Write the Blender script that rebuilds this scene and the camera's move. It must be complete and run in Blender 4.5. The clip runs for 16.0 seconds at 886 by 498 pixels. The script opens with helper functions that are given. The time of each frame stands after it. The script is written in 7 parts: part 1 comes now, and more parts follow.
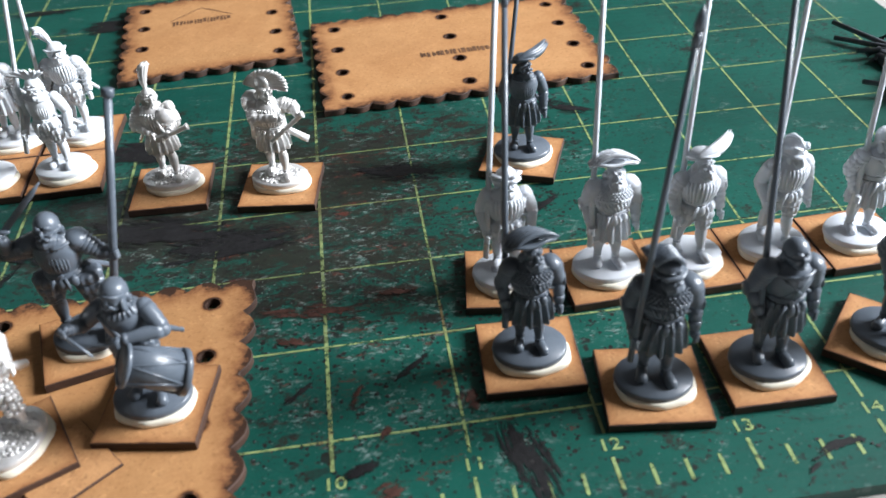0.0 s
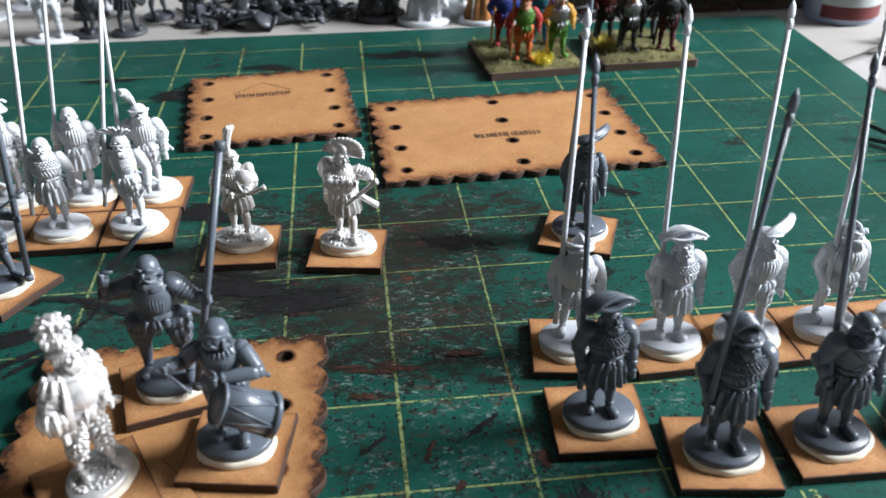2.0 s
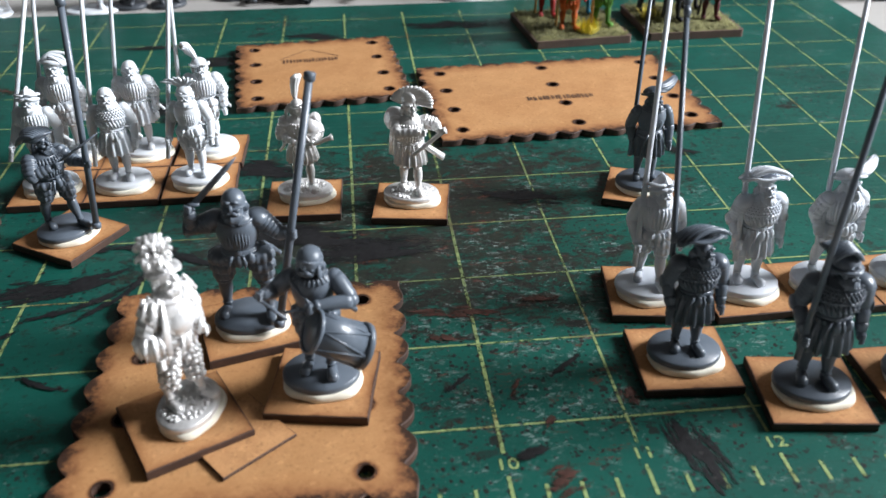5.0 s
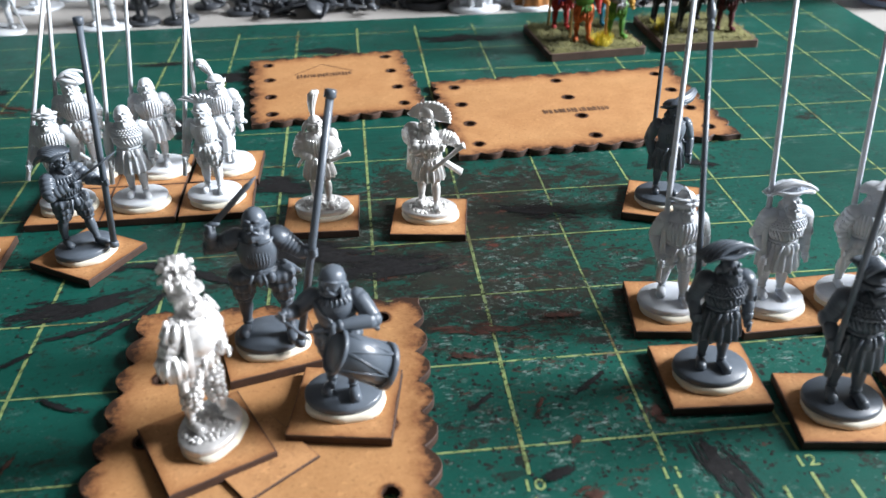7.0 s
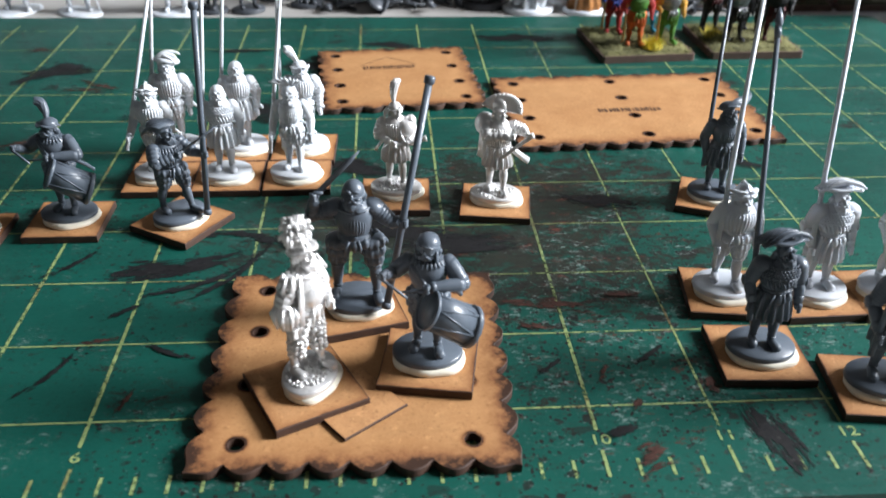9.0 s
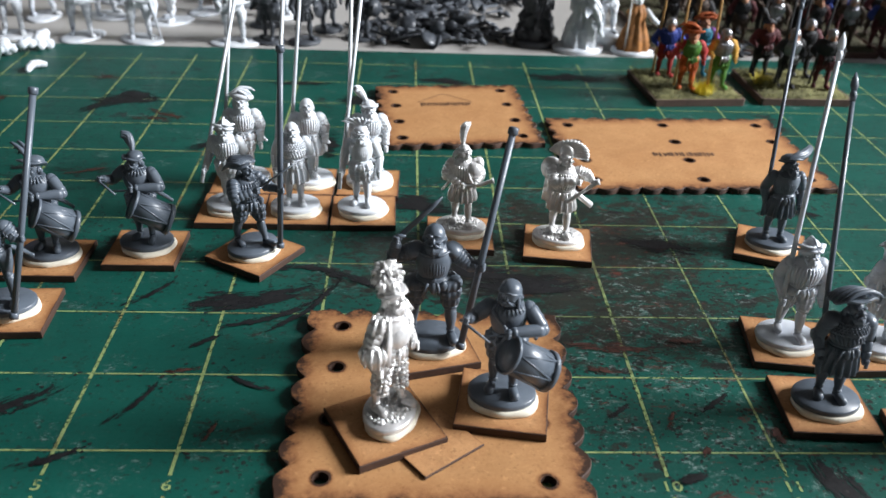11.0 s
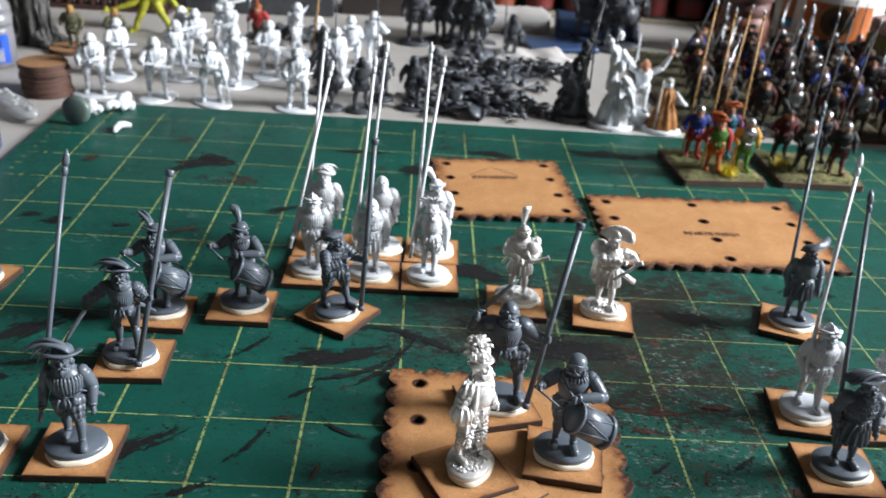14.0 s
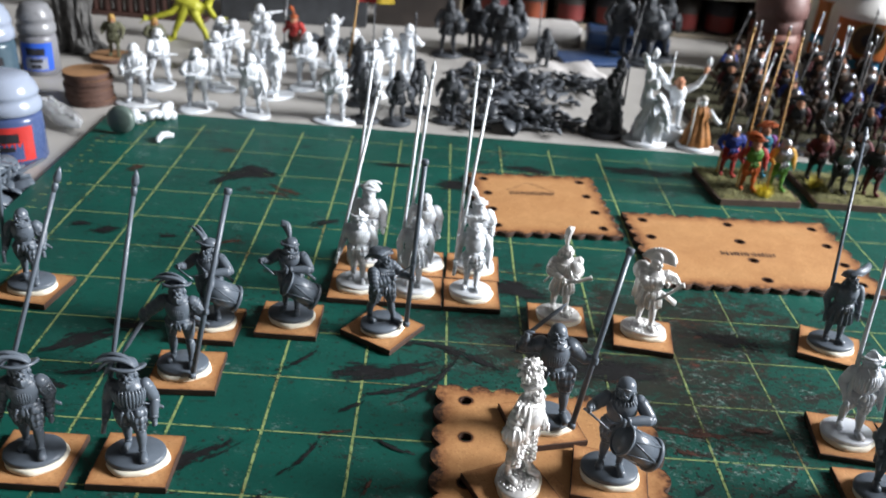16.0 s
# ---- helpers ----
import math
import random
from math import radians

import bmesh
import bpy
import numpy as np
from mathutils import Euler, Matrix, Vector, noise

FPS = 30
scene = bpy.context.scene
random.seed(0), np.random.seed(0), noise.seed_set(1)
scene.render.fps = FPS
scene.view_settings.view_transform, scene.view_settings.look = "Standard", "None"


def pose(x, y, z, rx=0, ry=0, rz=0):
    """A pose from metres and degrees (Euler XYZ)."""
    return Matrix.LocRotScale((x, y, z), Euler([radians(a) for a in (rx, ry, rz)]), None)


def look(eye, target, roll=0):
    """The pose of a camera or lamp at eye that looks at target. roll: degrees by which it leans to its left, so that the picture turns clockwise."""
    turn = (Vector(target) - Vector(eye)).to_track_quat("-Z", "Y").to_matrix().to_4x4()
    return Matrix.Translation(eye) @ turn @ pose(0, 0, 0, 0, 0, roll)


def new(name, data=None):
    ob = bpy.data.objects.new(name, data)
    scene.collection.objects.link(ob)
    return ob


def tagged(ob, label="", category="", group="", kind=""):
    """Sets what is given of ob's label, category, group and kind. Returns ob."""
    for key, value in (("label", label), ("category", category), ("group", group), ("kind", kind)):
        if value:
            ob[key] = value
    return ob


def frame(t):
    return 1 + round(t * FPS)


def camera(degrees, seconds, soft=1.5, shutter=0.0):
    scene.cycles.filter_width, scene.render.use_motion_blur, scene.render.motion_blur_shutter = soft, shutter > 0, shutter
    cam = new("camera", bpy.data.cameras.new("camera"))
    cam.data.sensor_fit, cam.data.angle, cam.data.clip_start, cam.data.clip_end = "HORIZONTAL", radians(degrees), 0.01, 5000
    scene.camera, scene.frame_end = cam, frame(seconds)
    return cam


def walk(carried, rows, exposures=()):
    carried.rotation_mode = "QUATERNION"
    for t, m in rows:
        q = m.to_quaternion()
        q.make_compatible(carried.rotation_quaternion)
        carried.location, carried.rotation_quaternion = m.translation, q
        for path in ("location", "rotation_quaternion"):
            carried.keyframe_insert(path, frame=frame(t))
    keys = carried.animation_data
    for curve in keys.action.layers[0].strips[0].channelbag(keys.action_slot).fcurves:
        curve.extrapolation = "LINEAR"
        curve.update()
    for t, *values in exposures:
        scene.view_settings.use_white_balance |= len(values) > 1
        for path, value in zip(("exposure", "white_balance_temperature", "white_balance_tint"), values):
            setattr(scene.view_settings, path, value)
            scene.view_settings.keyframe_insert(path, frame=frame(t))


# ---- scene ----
# ---- camera ----
U = 0.0254  # one square of the mat, in metres; places below are in squares
cam = camera(53.8, 16.0, shutter=0.5)
cam.data.dof.use_dof = True
cam.data.dof.focus_distance, cam.data.dof.aperture_fstop = 0.228, 25
PATH = [
    (0, (0.26628, -0.10899, 0.13000), (0.28612, 0.08569, -0.02559), -3.44),
    (0.5, (0.26976, -0.10910, 0.13165), (0.28947, 0.08765, -0.02133), -3.60),
    (1, (0.26550, -0.10792, 0.13038), (0.30040, 0.09980, -0.00429), 1.04),
    (1.5, (0.25346, -0.11595, 0.12897), (0.28199, 0.09434, -0.00318), -0.06),
    (2, (0.24798, -0.11697, 0.12992), (0.27148, 0.09271, -0.00418), -0.27),
    (2.5, (0.24519, -0.12167, 0.12861), (0.26324, 0.08993, -0.00331), -0.96),
    (3, (0.23567, -0.12313, 0.12394), (0.24671, 0.08908, -0.00777), -1.55),
    (3.5, (0.24200, -0.12184, 0.12370), (0.25378, 0.08838, -0.01110), -1.75),
    (3.7, (0.23914, -0.12161, 0.12051), (0.25286, 0.08821, -0.01472), -1.62),
    (5.8, (0.22999, -0.12052, 0.11790), (0.25403, 0.08995, -0.01486), 0.08),
    (6, (0.23109, -0.11941, 0.11822), (0.25336, 0.09128, -0.01450), -0.21),
    (6.5, (0.22347, -0.12337, 0.12215), (0.24447, 0.08847, -0.00894), -0.80),
    (7, (0.22796, -0.11872, 0.11830), (0.24869, 0.09320, -0.01271), -0.92),
    (7.5, (0.22374, -0.12604, 0.12313), (0.24236, 0.08547, -0.00884), -1.07),
    (8, (0.21714, -0.12990, 0.12566), (0.23458, 0.08119, -0.00715), -0.54),
    (8.5, (0.21770, -0.12920, 0.12100), (0.23521, 0.08087, -0.01341), 0.29),
    (9, (0.21265, -0.13554, 0.12256), (0.22877, 0.07698, -0.00812), 1.09),
    (9.5, (0.21264, -0.13930, 0.13024), (0.22386, 0.07912, 0.00913), 0.86),
    (10, (0.21129, -0.13897, 0.13371), (0.22119, 0.07879, 0.01130), 1.29),
    (10.2, (0.20799, -0.13784, 0.13061), (0.21749, 0.07949, 0.00741), 1.54),
    (12.3, (0.19597, -0.13954, 0.12948), (0.21030, 0.07564, 0.00301), 3.25),
    (12.5, (0.19666, -0.14241, 0.12969), (0.21118, 0.07363, 0.00472), 3.16),
    (13, (0.19385, -0.16288, 0.15166), (0.21119, 0.05561, 0.03140), 3.68),
    (13.5, (0.17974, -0.16863, 0.15618), (0.19434, 0.05281, 0.04105), 4.06),
    (14, (0.17854, -0.16312, 0.15354), (0.18818, 0.05838, 0.03801), 4.32),
    (14.5, (0.16920, -0.16074, 0.15727), (0.17448, 0.06103, 0.04199), 4.12),
    (15, (0.17266, -0.17003, 0.16495), (0.17717, 0.05285, 0.05180), 4.40),
    (15.5, (0.16463, -0.16841, 0.16675), (0.16864, 0.05447, 0.05358), 5.06),
    (16, (0.16823, -0.16546, 0.15953), (0.17358, 0.05646, 0.04453), 4.86),
]
# the phone's own exposure: seconds, stops, white balance
EXPOSURE = [
    (0, 0.0), (0.5, -0.06), (1, -0.19), (1.5, -0.12), (2, -0.15), (2.5, -0.1), (3, -0.16), (3.5, -0.13), (6, -0.16), (6.5, -0.13),
    (7, 0.09), (7.5, 0.02), (8, -0.03), (8.5, -0.03), (9, 0.03), (9.5, -0.17), (10, -0.2), (12.5, -0.07), (13, 0.16), (13.5, 0.0),
    (14, -0.07), (14.5, -0.1), (15, -0.13), (15.5, -0.1), (16, -0.05),
]
walk(cam, [(t, look(eye, target, roll)) for t, eye, target, roll in PATH], [(t, stops, 6500 if t < 11 else 6650, 13) for t, stops in EXPOSURE])

# ---- world, window light ----
world = bpy.data.worlds.new("overcast")
scene.world = world
world.use_nodes = True
wn = world.node_tree
sky = wn.nodes.new("ShaderNodeTexSky")
sky.sky_type = "NISHITA"
sky.sun_disc = False
sky.sun_elevation, sky.sun_rotation = radians(35), radians(40)
wn.links.new(sky.outputs["Color"], wn.nodes["Background"].inputs["Color"])
wn.nodes["Background"].inputs["Strength"].default_value = 0.08


def window_lamp(name, w, h, m, power, colour):
    data = bpy.data.lights.new(name, "AREA")
    data.shape, data.size, data.size_y = "RECTANGLE", w, h
    data.energy, data.color = power, colour
    ob = new(name, data)
    ob.matrix_world = m
    return ob


window_lamp("window_daylight", 0.6, 0.75, look((1.93, 0.06, 0.94), (0.2, 0.13, 0.0)), 123, (0.925, 0.97, 1.0))
scene.view_settings.exposure = 0.0


# ---- materials ----
def material(name, rough=0.5, metal=0.0, spec=0.5):
    m = bpy.data.materials.new(name)
    m.use_nodes = True
    t = m.node_tree
    b = t.nodes["Principled BSDF"]
    b.inputs["Roughness"].default_value = rough
    b.inputs["Metallic"].default_value = metal
    b.inputs["Specular IOR Level"].default_value = spec
    return m, t, b


def coords(t):
    return t.nodes.new("ShaderNodeTexCoord").outputs["Object"]


def noise_of(t, scale, detail=4.0, rough=0.6, vec=None, dist=0.0):
    n = t.nodes.new("ShaderNodeTexNoise")
    n.inputs["Scale"].default_value = scale
    n.inputs["Detail"].default_value = detail
    n.inputs["Roughness"].default_value = rough
    n.inputs["Distortion"].default_value = dist
    t.links.new(vec if vec is not None else coords(t), n.inputs["Vector"])
    return n.outputs["Fac"]


def ramp(t, fac, stops):
    r = t.nodes.new("ShaderNodeValToRGB")
    e = r.color_ramp.elements
    for i, (p, c) in enumerate(stops):
        el = e[i] if i < 2 else e.new(p)
        el.position = p
        el.color = (*c, 1) if isinstance(c, tuple) else (c, c, c, 1)
    t.links.new(fac, r.inputs["Fac"])
    return r.outputs["Color"]


def mix(t, fac, a, b, kind="MIX"):
    n = t.nodes.new("ShaderNodeMix")
    n.data_type, n.blend_type = "RGBA", kind
    for k, v in ((0, fac), (6, a), (7, b)):
        if hasattr(v, "is_output"):
            t.links.new(v, n.inputs[k])
        elif k == 0:
            n.inputs[0].default_value = v
        else:
            n.inputs[k].default_value = (*v, 1)
    return n.outputs[2]


def calc(t, op, a, b=0.0, c=0.0):
    n = t.nodes.new("ShaderNodeMath")
    n.operation = op
    for k, v in enumerate((a, b, c)):
        if hasattr(v, "is_output"):
            t.links.new(v, n.inputs[k])
        else:
            n.inputs[k].default_value = v
    return n.outputs[0]


def bump(t, b, height, strength, distance=0.0002):
    n = t.nodes.new("ShaderNodeBump")
    n.inputs["Strength"].default_value = strength
    n.inputs["Distance"].default_value = distance
    t.links.new(height, n.inputs["Height"])
    t.links.new(n.outputs["Normal"], b.inputs["Normal"])


def stretched(t, sx, sy, sz, rz=0.0):
    n = t.nodes.new("ShaderNodeMapping")
    n.inputs["Scale"].default_value = (sx, sy, sz)
    n.inputs["Rotation"].default_value = (0, 0, radians(rz))
    t.links.new(coords(t), n.inputs["Vector"])
    return n.outputs["Vector"]


def plain(name, colour, rough=0.5, metal=0.0, vary=0.12, scale=300.0, relief=0.15, spec=0.5):
    """A surface with two scales of variation and a fine relief."""
    m, t, b = material(name, rough, metal, spec)
    low = tuple(v * (1 - 2 * vary) for v in colour)
    high = tuple(min(1.0, v * (1 + vary)) for v in colour)
    fine = noise_of(t, scale, 6, 0.65)
    broad = noise_of(t, scale * 0.12, 3, 0.5)
    c = ramp(t, calc(t, "MULTIPLY_ADD", broad, 0.5, calc(t, "MULTIPLY", fine, 0.5)), ((0.3, low), (0.62, high)))
    t.links.new(c, b.inputs["Base Color"])
    t.links.new(calc(t, "MULTIPLY_ADD", fine, 0.25, rough - 0.12), b.inputs["Roughness"])
    if relief:
        bump(t, b, fine, relief)
    return m


def cast_material(name, colour, cavity, rough, metal=0.0, relief=0.14):
    """Cast plastic or metal: specks of dust and seams, a little uneven in tone."""
    m, t, b = material(name, rough, metal)
    fine = noise_of(t, 900, 5, 0.6)
    broad = noise_of(t, 110, 4, 0.6)
    worn = ramp(t, broad, ((0.35, cavity), (0.6, colour)))
    c = mix(t, calc(t, "MULTIPLY", broad, 0.22), worn, tuple(v * 0.6 for v in colour))
    t.links.new(c, b.inputs["Base Color"])
    t.links.new(calc(t, "MULTIPLY_ADD", fine, 0.3, rough - 0.15), b.inputs["Roughness"])
    bump(t, b, mix(t, 0.5, fine, broad), relief, 0.00025)
    return m


grey_plastic = cast_material("grey_plastic", (0.115, 0.14, 0.172), (0.085, 0.105, 0.13), 0.34)
pale_plastic = cast_material("pale_grey_plastic", (0.77, 0.81, 0.87), (0.62, 0.67, 0.74), 0.36)
white_plastic = cast_material("white_plastic", (0.74, 0.78, 0.82), (0.62, 0.66, 0.71), 0.4)
black_plastic = cast_material("black_plastic", (0.035, 0.038, 0.045), (0.02, 0.022, 0.026), 0.45)
dark_plastic = cast_material("dark_plastic", (0.06, 0.068, 0.08), (0.035, 0.04, 0.048), 0.42)
white_metal = cast_material("white_metal", (0.93, 0.925, 0.92), (0.66, 0.66, 0.66), 0.34, 0.45, 0.7)
steel = plain("steel", (0.62, 0.63, 0.65), 0.28, 1.0, 0.1, 500)
primer = cast_material("white_primer", (0.74, 0.77, 0.8), (0.52, 0.57, 0.63), 0.6)
putty = plain("white_putty", (0.78, 0.74, 0.62), 0.5, 0, 0.06, 500, 0.25)


def make_mdf(name, light, dark, half, reach, power=1.0):
    m, t, b = material(name, 0.72, 0, 0.3)
    fine = noise_of(t, 1400, 6, 0.75)
    broad = noise_of(t, 75, 6, 0.7, dist=0.6)
    wood = ramp(t, calc(t, "MULTIPLY_ADD", broad, 0.6, calc(t, "MULTIPLY", fine, 0.4)), ((0.34, dark), (0.62, light)))
    smudge = ramp(t, noise_of(t, 38, 7, 0.7, dist=0.9), ((0.48, 0.0), (0.7, 0.3)))
    wood = mix(t, smudge, wood, tuple(v * 0.62 for v in dark))
    speck = ramp(t, noise_of(t, 1000, 3, 0.6), ((0.58, 0.0), (0.66, 0.4)))
    wood = mix(t, speck, wood, tuple(v * 0.4 for v in dark))
    pale_speck = ramp(t, noise_of(t, 780, 3, 0.6, stretched(t, 1, 1, 1, 25)), ((0.6, 0.0), (0.68, 0.5)))
    wood = mix(t, pale_speck, wood, tuple(min(1, v * 1.25) for v in light))
    fibre = ramp(t, noise_of(t, 420, 4, 0.7, stretched(t, 1, 5, 1, 30)), ((0.62, 0.0), (0.72, 0.5)))
    wood = mix(t, fibre, wood, tuple(v * 0.45 for v in dark))
    a = t.nodes.new("ShaderNodeAttribute")
    a.attribute_name = "scorch"
    sep = t.nodes.new("ShaderNodeSeparateXYZ")
    t.links.new(coords(t), sep.inputs[0])
    gap = calc(t, "MINIMUM", calc(t, "SUBTRACT", half[0] * U, calc(t, "ABSOLUTE", sep.outputs[0])), calc(t, "SUBTRACT", half[1] * U, calc(t, "ABSOLUTE", sep.outputs[1])))
    toast = calc(t, "POWER", calc(t, "MAXIMUM", calc(t, "MULTIPLY_ADD", gap, -1 / (reach * U), 1.0), 0.0), 1.35)
    s = calc(t, "MAXIMUM", a.outputs["Fac"], calc(t, "MULTIPLY", toast, power))
    smoky = calc(t, "MULTIPLY_ADD", noise_of(t, 170, 7, 0.72), 2.0, -1.0)
    s = calc(t, "MULTIPLY_ADD", calc(t, "ADD", smoky, 0.55), calc(t, "MULTIPLY", s, 1.3), calc(t, "MULTIPLY", s, 0.35))
    burnt = ramp(t, s, ((0.0, 0.0), (1.0, 1.0)))
    c = mix(t, burnt, wood, ramp(t, s, ((0.1, (0.4, 0.17, 0.055)), (0.7, (0.18, 0.06, 0.022)), (1.0, (0.04, 0.018, 0.01)))))
    t.links.new(c, b.inputs["Base Color"])
    bump(t, b, mix(t, 0.35, fine, broad), 0.3)
    return m


mdf = make_mdf("hardboard", (0.54, 0.29, 0.13), (0.36, 0.17, 0.068), (0.3935, 0.3935), 0.13, 0.65)
tray_mdf = [make_mdf("tray_hardboard", (0.52, 0.285, 0.125), (0.4, 0.2, 0.08), h, 0.42, 1.0) for h in ((1.25, 1.31), (1.18, 1.25), (1.8, 1.26))]
mdf_edge = plain("scorched_cut_edge", (0.05, 0.024, 0.015), 0.7, 0, 0.35, 700, 0.3)
engraved = plain("engraved_scorch", (0.13, 0.06, 0.025), 0.8, 0, 0.3, 900, 0.2)


def spots(t, scale, most, vec=None, edge=0.06):
    """Scattered round blots of uneven size: one at most in each cell."""
    v = t.nodes.new("ShaderNodeTexVoronoi")
    v.inputs["Scale"].default_value = scale
    wobble = t.nodes.new("ShaderNodeTexNoise")
    wobble.inputs["Scale"].default_value = scale * 1.7
    wobble.inputs["Detail"].default_value = 3
    shift = t.nodes.new("ShaderNodeVectorMath")
    shift.operation = "MULTIPLY_ADD"
    shift.inputs[1].default_value = (0.9 / scale,) * 3
    src = vec if vec is not None else coords(t)
    t.links.new(src, wobble.inputs["Vector"])
    t.links.new(wobble.outputs["Color"], shift.inputs[0])
    t.links.new(src, shift.inputs[2])
    t.links.new(shift.outputs["Vector"], v.inputs["Vector"])
    sep = t.nodes.new("ShaderNodeSeparateColor")
    t.links.new(v.outputs["Color"], sep.inputs[0])
    size = calc(t, "MULTIPLY", calc(t, "POWER", sep.outputs[0], 3.0), most)
    n = t.nodes.new("ShaderNodeMath")
    n.operation, n.use_clamp = "MULTIPLY", True
    t.links.new(calc(t, "SUBTRACT", size, v.outputs["Distance"]), n.inputs[0])
    n.inputs[1].default_value = 1 / edge
    return n.outputs[0]


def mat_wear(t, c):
    """Dried paint, drops, scuffs, grime and some painted shade of the mat, over a colour; also gives the grime as a
    height.
    """
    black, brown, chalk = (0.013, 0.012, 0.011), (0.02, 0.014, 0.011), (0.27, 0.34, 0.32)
    # how worn each stretch is: most in the middle, darkened for the figures' shade too
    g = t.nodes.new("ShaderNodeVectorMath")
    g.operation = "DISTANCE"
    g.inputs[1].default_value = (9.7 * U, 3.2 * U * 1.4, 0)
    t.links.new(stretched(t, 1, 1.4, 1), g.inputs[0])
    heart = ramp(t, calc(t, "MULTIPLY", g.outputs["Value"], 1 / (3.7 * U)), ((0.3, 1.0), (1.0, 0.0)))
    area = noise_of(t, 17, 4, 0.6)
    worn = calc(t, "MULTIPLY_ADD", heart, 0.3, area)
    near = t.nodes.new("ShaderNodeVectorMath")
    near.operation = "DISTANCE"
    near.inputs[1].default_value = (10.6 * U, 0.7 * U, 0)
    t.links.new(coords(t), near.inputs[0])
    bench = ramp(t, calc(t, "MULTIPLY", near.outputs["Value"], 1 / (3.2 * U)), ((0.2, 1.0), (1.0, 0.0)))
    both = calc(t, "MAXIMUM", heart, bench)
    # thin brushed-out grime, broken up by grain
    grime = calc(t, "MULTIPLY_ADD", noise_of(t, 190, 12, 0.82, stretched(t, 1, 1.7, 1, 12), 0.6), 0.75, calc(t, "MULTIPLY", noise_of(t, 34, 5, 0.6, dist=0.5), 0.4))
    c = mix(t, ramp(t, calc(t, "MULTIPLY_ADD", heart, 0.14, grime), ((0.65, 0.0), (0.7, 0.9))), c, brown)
    # smooth darkening of the middle: grime and the figures' soft shadows, put into the colour
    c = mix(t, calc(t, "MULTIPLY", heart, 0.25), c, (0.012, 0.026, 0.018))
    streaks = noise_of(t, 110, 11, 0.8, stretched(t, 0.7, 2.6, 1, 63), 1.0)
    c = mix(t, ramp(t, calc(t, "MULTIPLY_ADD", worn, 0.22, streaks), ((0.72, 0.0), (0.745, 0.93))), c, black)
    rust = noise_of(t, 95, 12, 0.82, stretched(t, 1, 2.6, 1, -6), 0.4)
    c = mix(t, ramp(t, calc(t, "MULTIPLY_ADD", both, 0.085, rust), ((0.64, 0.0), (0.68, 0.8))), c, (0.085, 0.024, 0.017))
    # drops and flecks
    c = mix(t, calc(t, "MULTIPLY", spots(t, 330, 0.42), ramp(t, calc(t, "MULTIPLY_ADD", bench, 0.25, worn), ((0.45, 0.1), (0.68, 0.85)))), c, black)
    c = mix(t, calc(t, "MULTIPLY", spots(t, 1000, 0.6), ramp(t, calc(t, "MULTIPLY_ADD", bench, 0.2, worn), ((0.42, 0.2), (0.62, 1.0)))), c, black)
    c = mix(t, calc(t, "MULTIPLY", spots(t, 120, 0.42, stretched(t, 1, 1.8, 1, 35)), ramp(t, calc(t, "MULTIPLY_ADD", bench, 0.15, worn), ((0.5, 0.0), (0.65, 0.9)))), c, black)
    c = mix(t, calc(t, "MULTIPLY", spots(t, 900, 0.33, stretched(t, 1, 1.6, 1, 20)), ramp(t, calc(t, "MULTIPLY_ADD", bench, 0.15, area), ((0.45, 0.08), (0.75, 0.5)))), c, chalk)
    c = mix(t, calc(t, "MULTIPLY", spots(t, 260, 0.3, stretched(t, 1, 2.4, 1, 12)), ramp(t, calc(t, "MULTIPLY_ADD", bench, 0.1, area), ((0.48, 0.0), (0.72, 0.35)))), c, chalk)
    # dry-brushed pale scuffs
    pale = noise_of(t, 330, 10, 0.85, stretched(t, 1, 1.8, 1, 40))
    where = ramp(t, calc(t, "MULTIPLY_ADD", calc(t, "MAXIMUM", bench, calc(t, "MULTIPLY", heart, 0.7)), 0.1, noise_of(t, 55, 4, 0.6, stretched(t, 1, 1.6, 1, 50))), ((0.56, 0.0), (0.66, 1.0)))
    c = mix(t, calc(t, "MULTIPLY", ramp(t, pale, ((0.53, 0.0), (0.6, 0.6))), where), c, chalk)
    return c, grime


def make_mat_green():
    m, t, b = material("cutting_mat_vinyl", 0.5, 0, 0.3)
    fine = noise_of(t, 1300, 5, 0.7)
    broad = noise_of(t, 26, 5, 0.6)
    green = ramp(t, broad, ((0.3, (0.002, 0.05, 0.038)), (0.7, (0.0036, 0.082, 0.061))))
    green = mix(t, ramp(t, fine, ((0.4, 0.0), (0.75, 0.25))), green, (0.02, 0.1, 0.08))
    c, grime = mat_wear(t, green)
    t.links.new(c, b.inputs["Base Color"])
    scratch = noise_of(t, 120, 5, 0.7, stretched(t, 0.25, 9, 1, 55))
    t.links.new(calc(t, "MULTIPLY_ADD", scratch, 0.3, 0.3), b.inputs["Roughness"])
    bump(t, b, mix(t, 0.5, mix(t, 0.4, fine, scratch), grime), 0.5, 0.0002)
    return m


mat_green = make_mat_green()


